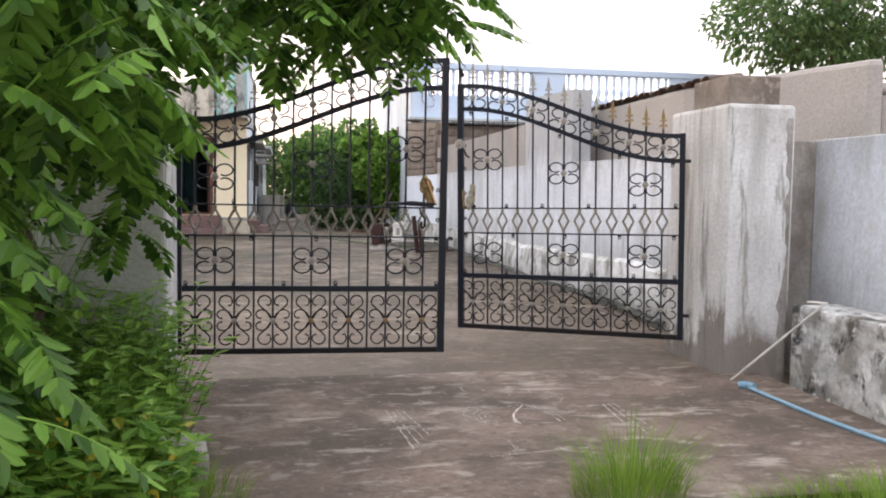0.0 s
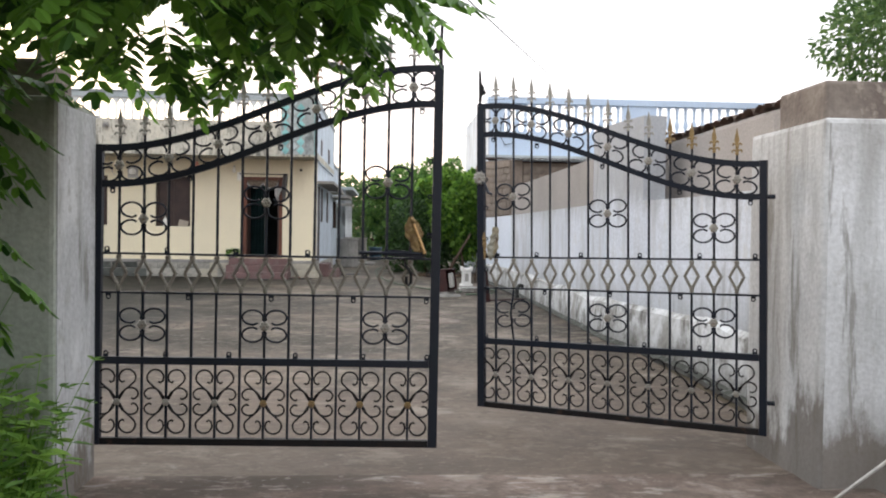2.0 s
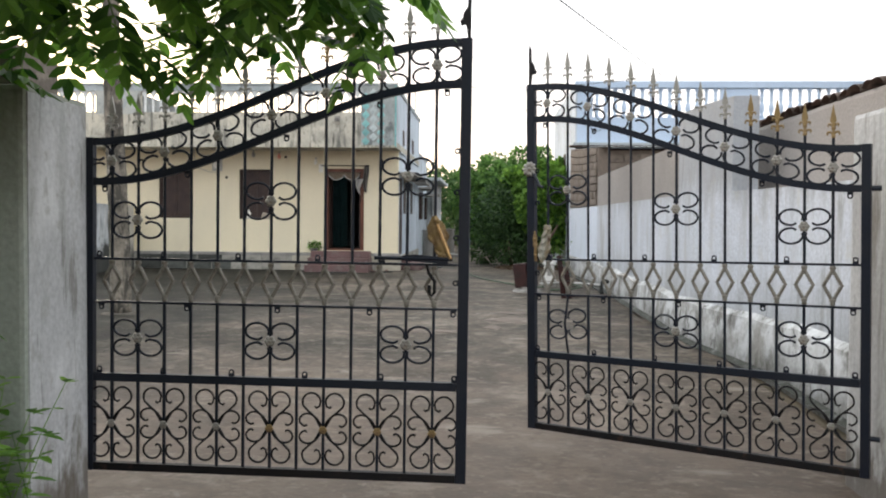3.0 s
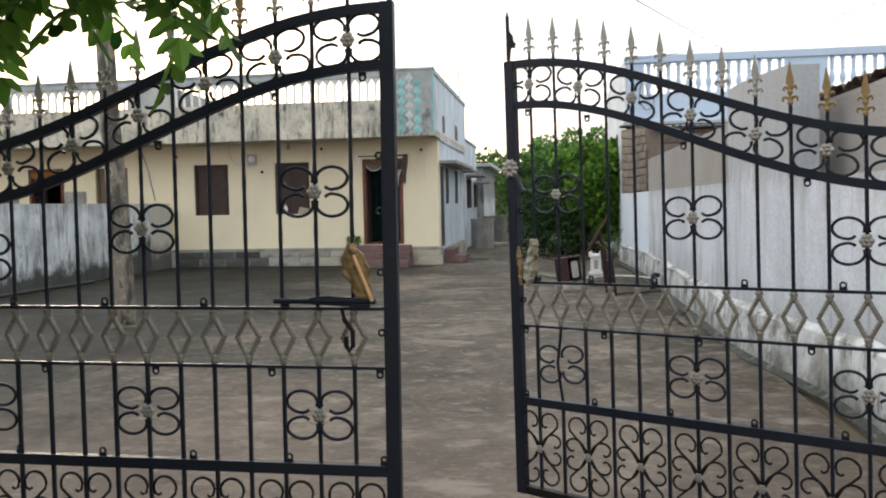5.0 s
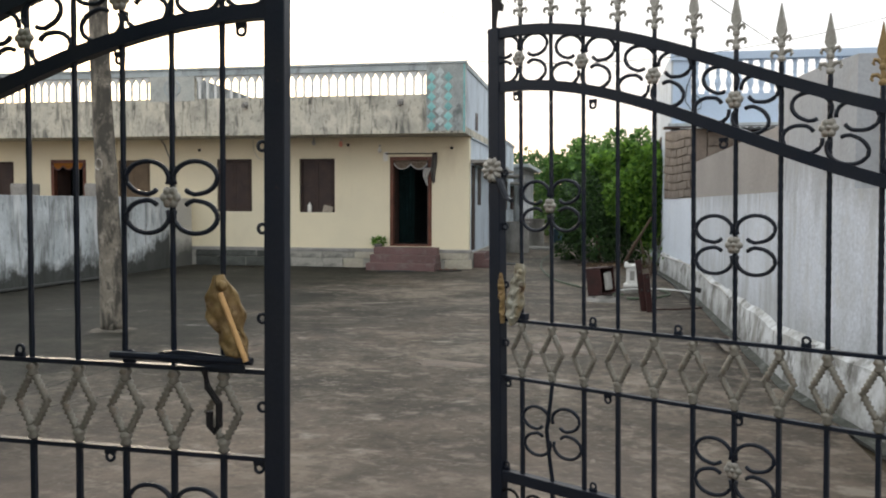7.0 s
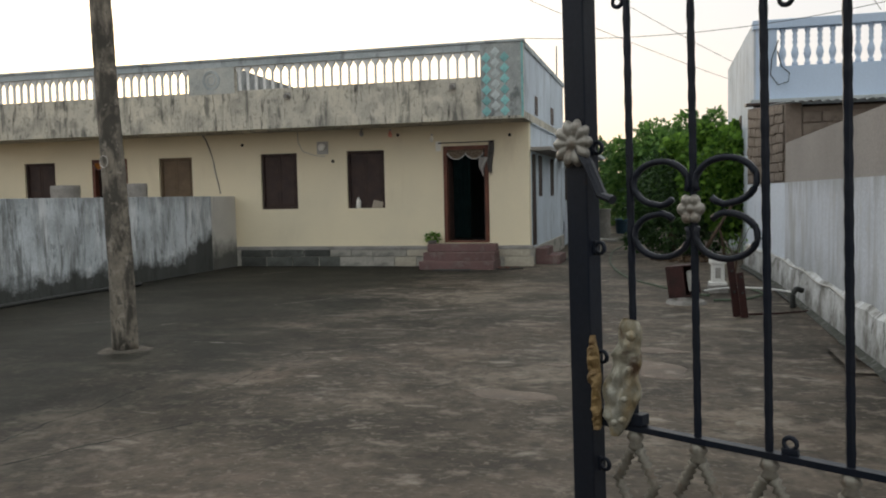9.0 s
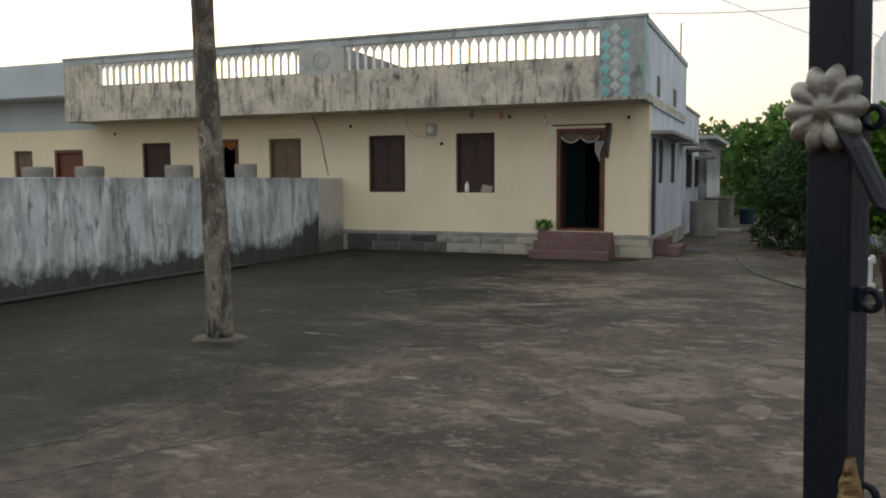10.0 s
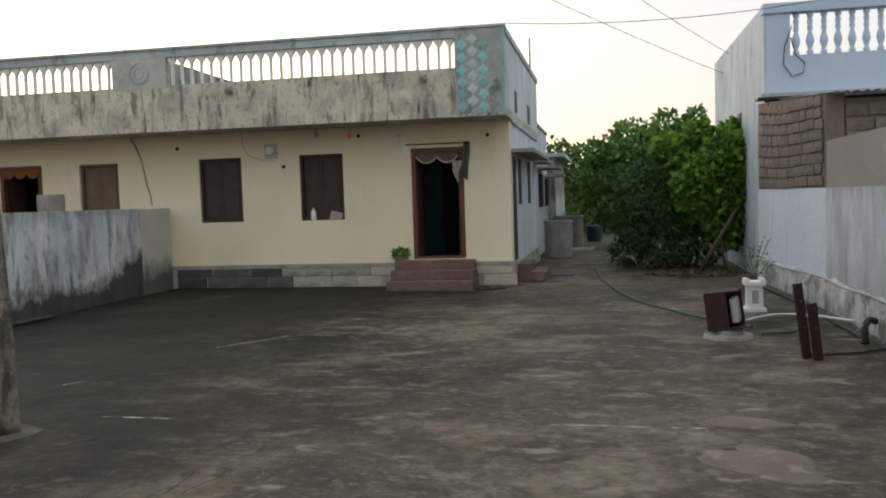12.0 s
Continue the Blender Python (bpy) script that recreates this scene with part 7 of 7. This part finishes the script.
# Left and lower lobes of the bush, shaded by their leaf colour.
leafy("bush_shade_side", (2.00, 25.9, 0.28), [(-0.35, 0.2, 1.5, 0.80, 0.80), (-0.1, 0.0, 0.75, 0.80, 0.75), (0.35, 0.0, 1.2, 0.55, 0.7), (-0.75, 0.5, 1.0, 0.5, 0.6), (0.45, 0.1, 0.5, 0.6, 0.5), (-0.2, 0.4, 2.1, 0.5, 0.4), (-0.9, 0.5, 0.35, 0.35, 0.3)],
      9000, (0.10, 0.05), M_BUSH_SHADE, "dense dark-leaved lobes for the shaded side of the creeper bush", 27, "bush", [([(-0.1, -0.1, 0.0), (-0.2, 0.0, 0.8)], 0.05)])
litter = thing("leaf_litter", (2.25, 24.35, 0.30), "dry brown leaves scattered under the bush", "leaf litter", kind="stuff")
rnd = random.Random(14)
rr = []
for _ in range(700):
    a, q = rnd.uniform(0, 6.28), rnd.random() ** 0.6
    rr.append((Vector((0.85 * q * math.cos(a), 0.75 * q * math.sin(a), 0.006 + 0.05 * (1 - q) * rnd.random())), Vector((rnd.uniform(-1, 1), rnd.uniform(-1, 1), rnd.uniform(-0.1, 0.35))), unit(rnd), rnd.uniform(0.6, 1.3)))
ob = new("dry_leaves", leaf_mesh("dry_leaves", rr, 0.09, 0.05, M_LITTER))
ob.parent = litter
leafy("garden_tree", (1.9, 32.5, 0.28), [(0, 0, 2.4, 1.15, 1.05), (-1.2, 0.6, 2.1, 0.85, 0.85), (1.0, 0.3, 2.9, 0.8, 0.8), (-0.5, 0.4, 3.1, 0.65, 0.65), (0.4, 0, 1.2, 1.0, 0.9), (0.5, 0.2, 3.5, 0.4, 0.45), (-1.5, 0.2, 2.8, 0.35, 0.45), (1.3, 0, 3.6, 0.3, 0.4), (-0.9, 0.3, 1.2, 0.7, 0.6)],
      11000, (0.17, 0.09), M_GARDEN, "bushy green tree at the end of the yard", 22, "tree", [([(0, 0, 0), (0.1, 0, 1.2), (0, 0.1, 2.4)], 0.09)])
leafy("garden_tree", (0.0, 43.0, 0.28), [(0, 0, 2.4, 1.6, 1.3), (1.6, 0, 2.6, 1.5, 1.4), (3.2, 0.5, 2.2, 1.5, 1.6), (-1.4, 1, 2.8, 1.3, 1.2), (0.8, 0, 1.0, 2.2, 1.0), (4.2, 0, 1.4, 1.5, 1.3)],
      8000, (0.24, 0.15), M_FARLEAF, "dark far trees behind the house", 23, "tree", [([(0, 0, 0), (0.1, 0, 1.2), (0, 0.1, 2.4)], 0.12), ([(2.4, 0, 0), (2.3, 0, 1.5), (2.5, 0, 2.5)], 0.12)])
leafy("tall_tree", (15.3, 21.5, 0.05), [(0, 0, 7.2, 3.2, 1.9), (-2.2, -0.5, 6.3, 1.7, 1.3), (2.0, 0.2, 6.6, 2.2, 1.6), (0.4, 0, 8.8, 2.2, 1.2), (-1.0, -0.8, 5.6, 1.5, 0.9)],
      15000, (0.19, 0.085), M_FARLEAF, "tall dark green tree beyond the shed", 24, "tree", [([(0, 0, 0), (0.2, 0, 2.5), (0.1, 0.1, 5.0), (0, 0, 7.0)], 0.22), ([(0.1, 0, 4.2), (-1.2, -0.3, 5.4), (-2.2, -0.4, 6.2)], 0.09), ([(0.1, 0, 4.6), (1.2, 0.1, 5.8), (2.0, 0.2, 6.6)], 0.09)])
sap = thing("sapling", (2.90, 21.3, 0.30), "thin sapling with small pale leaves at the wall foot", "sapling")
rr = []
rnd = random.Random(31)
for k in range(9):
    a = rnd.uniform(0, 6.28)
    top = Vector((0.30 * math.cos(a), 0.22 * math.sin(a), rnd.uniform(0.55, 1.05)))
    part("stem", tube(B(), [(0, 0, 0), (top.x * 0.3, top.y * 0.3, top.z * 0.55), top], 0.007, 5), M_BARK, sap)
    for q in range(9):
        rr.append((top * rnd.uniform(0.55, 1.0) + unit(rnd) * 0.06, unit(rnd) + Vector((0, 0, 0.2)), unit(rnd), rnd.uniform(0.6, 1.2)))
ob = new("leaves", leaf_mesh("leaves", rr, 0.065, 0.035, M_LEAF_D))
ob.parent = sap
sap.scale = (0.75, 0.75, 0.8)
# potted plant foliage, planter shrub
rr = []
rnd = random.Random(8)
for _ in range(120):
    u = unit(rnd)
    q = rnd.uniform(0.25, 1.0)
    rr.append((Vector((u.x * 0.13 * q, u.y * 0.09 * q, 0.24 + u.z * 0.12 * q)), u + Vector((0, 0, 0.3)), unit(rnd), rnd.uniform(0.7, 1.3)))
ob = new("leaves", leaf_mesh("leaves", rr, 0.075, 0.04, M_LEAF_D))
ob.parent = pot
# ---- pieces: blockwork, plinth stones ----
rnd = random.Random(9)
blocks = []
for w in (0.130, 0.150, 0.163):
    bm = B()
    box(bm, (-w, -0.022, -0.082), (w, 0.0, 0.082), 0.014)
    for v in bm.verts:
        v.co.x += 0.012 * noise.noise((v.co.x * 9, v.co.z * 9, w * 50))
        v.co.z += 0.012 * noise.noise((v.co.x * 9, v.co.z * 9, w * 90))
    blocks.append((w, mesh_of("block", bm, M_BRICK)))
for r in range(8):
    y = 19.26 + rnd.uniform(0.0, 0.12)
    z = 1.99 + 0.179 * r
    while y < 22.55:
        w, me = rnd.choice(blocks)
        yc = y + w
        piece("block", me, blockwall, pose(EX + bend(yc) + 0.011 - rnd.uniform(0, 0.012), yc, 1.90 + (z - 1.90) * (block_top(yc) - 1.90) / 1.46 + 0.02 * math.sin(yc * 1.7) + rnd.uniform(-0.008, 0.008), rnd.uniform(-2, 2), rnd.uniform(-2.5, 2.5), -86.7) @ Matrix.Diagonal((1, 1, (block_top(yc) - 1.90) / 1.46, 1)))
        y += 2 * w + rnd.uniform(0.006, 0.026)
    x = 3.71
    while r > 2 and x < 5.9:
        w, me = rnd.choice(blocks)
        if z < 2.95:
            piece("block", me, blockend, pose(x + w, 19.259 - rnd.uniform(0, 0.010), z + rnd.uniform(-0.008, 0.008), rnd.uniform(-2, 2), rnd.uniform(-2, 2), 0))
        x += 2 * w + rnd.uniform(0.006, 0.026)
M_STONE_DARK = surface("mossy_plinth_stone", (0.10, 0.105, 0.095), (0.045, 0.047, 0.042), 3.0, 0.95, 0.5, 30, vary=0.3, stains=[((0.26, 0.25, 0.22), (4.0, 4.0, 4.0), 0.58, 0.70, 0.5)])
M_STONE_PALE = surface("cream_washed_stone", (0.44, 0.40, 0.32), (0.35, 0.32, 0.26), 3.0, 0.9, 0.4, 30, vary=0.1, stains=[(MOLD, (3.0, 3.0, 3.0), 0.60, 0.74, 0.5)])
stone_me = []
for mat, w in [(mt, ww) for mt in (M_STONE_DARK, M_STONE, M_STONE_PALE) for ww in (0.24, 0.31, 0.38)]:
    bm = B()
    box(bm, (-w, -0.016, -0.105), (w, 0.0, 0.105), 0.010)
    stone_me.append((w, mesh_of("plinth_stone", bm, mat)))
for r in range(2):
    x = -7.68
    while x < HX1 - 0.25:
        zone = 0 if x < -5.5 else 1 if x < -4.2 else 2
        w, me = stone_me[3 * zone + rnd.randrange(3)]
        if not (-3.35 < x + w < -1.55):
            piece("plinth_stone", me, house, pose(x + w, FY - 0.111 - rnd.uniform(0, 0.006), 0.415 + 0.22 * r - 0.015, 0, 0, 0))
        x += 2 * w + 0.018
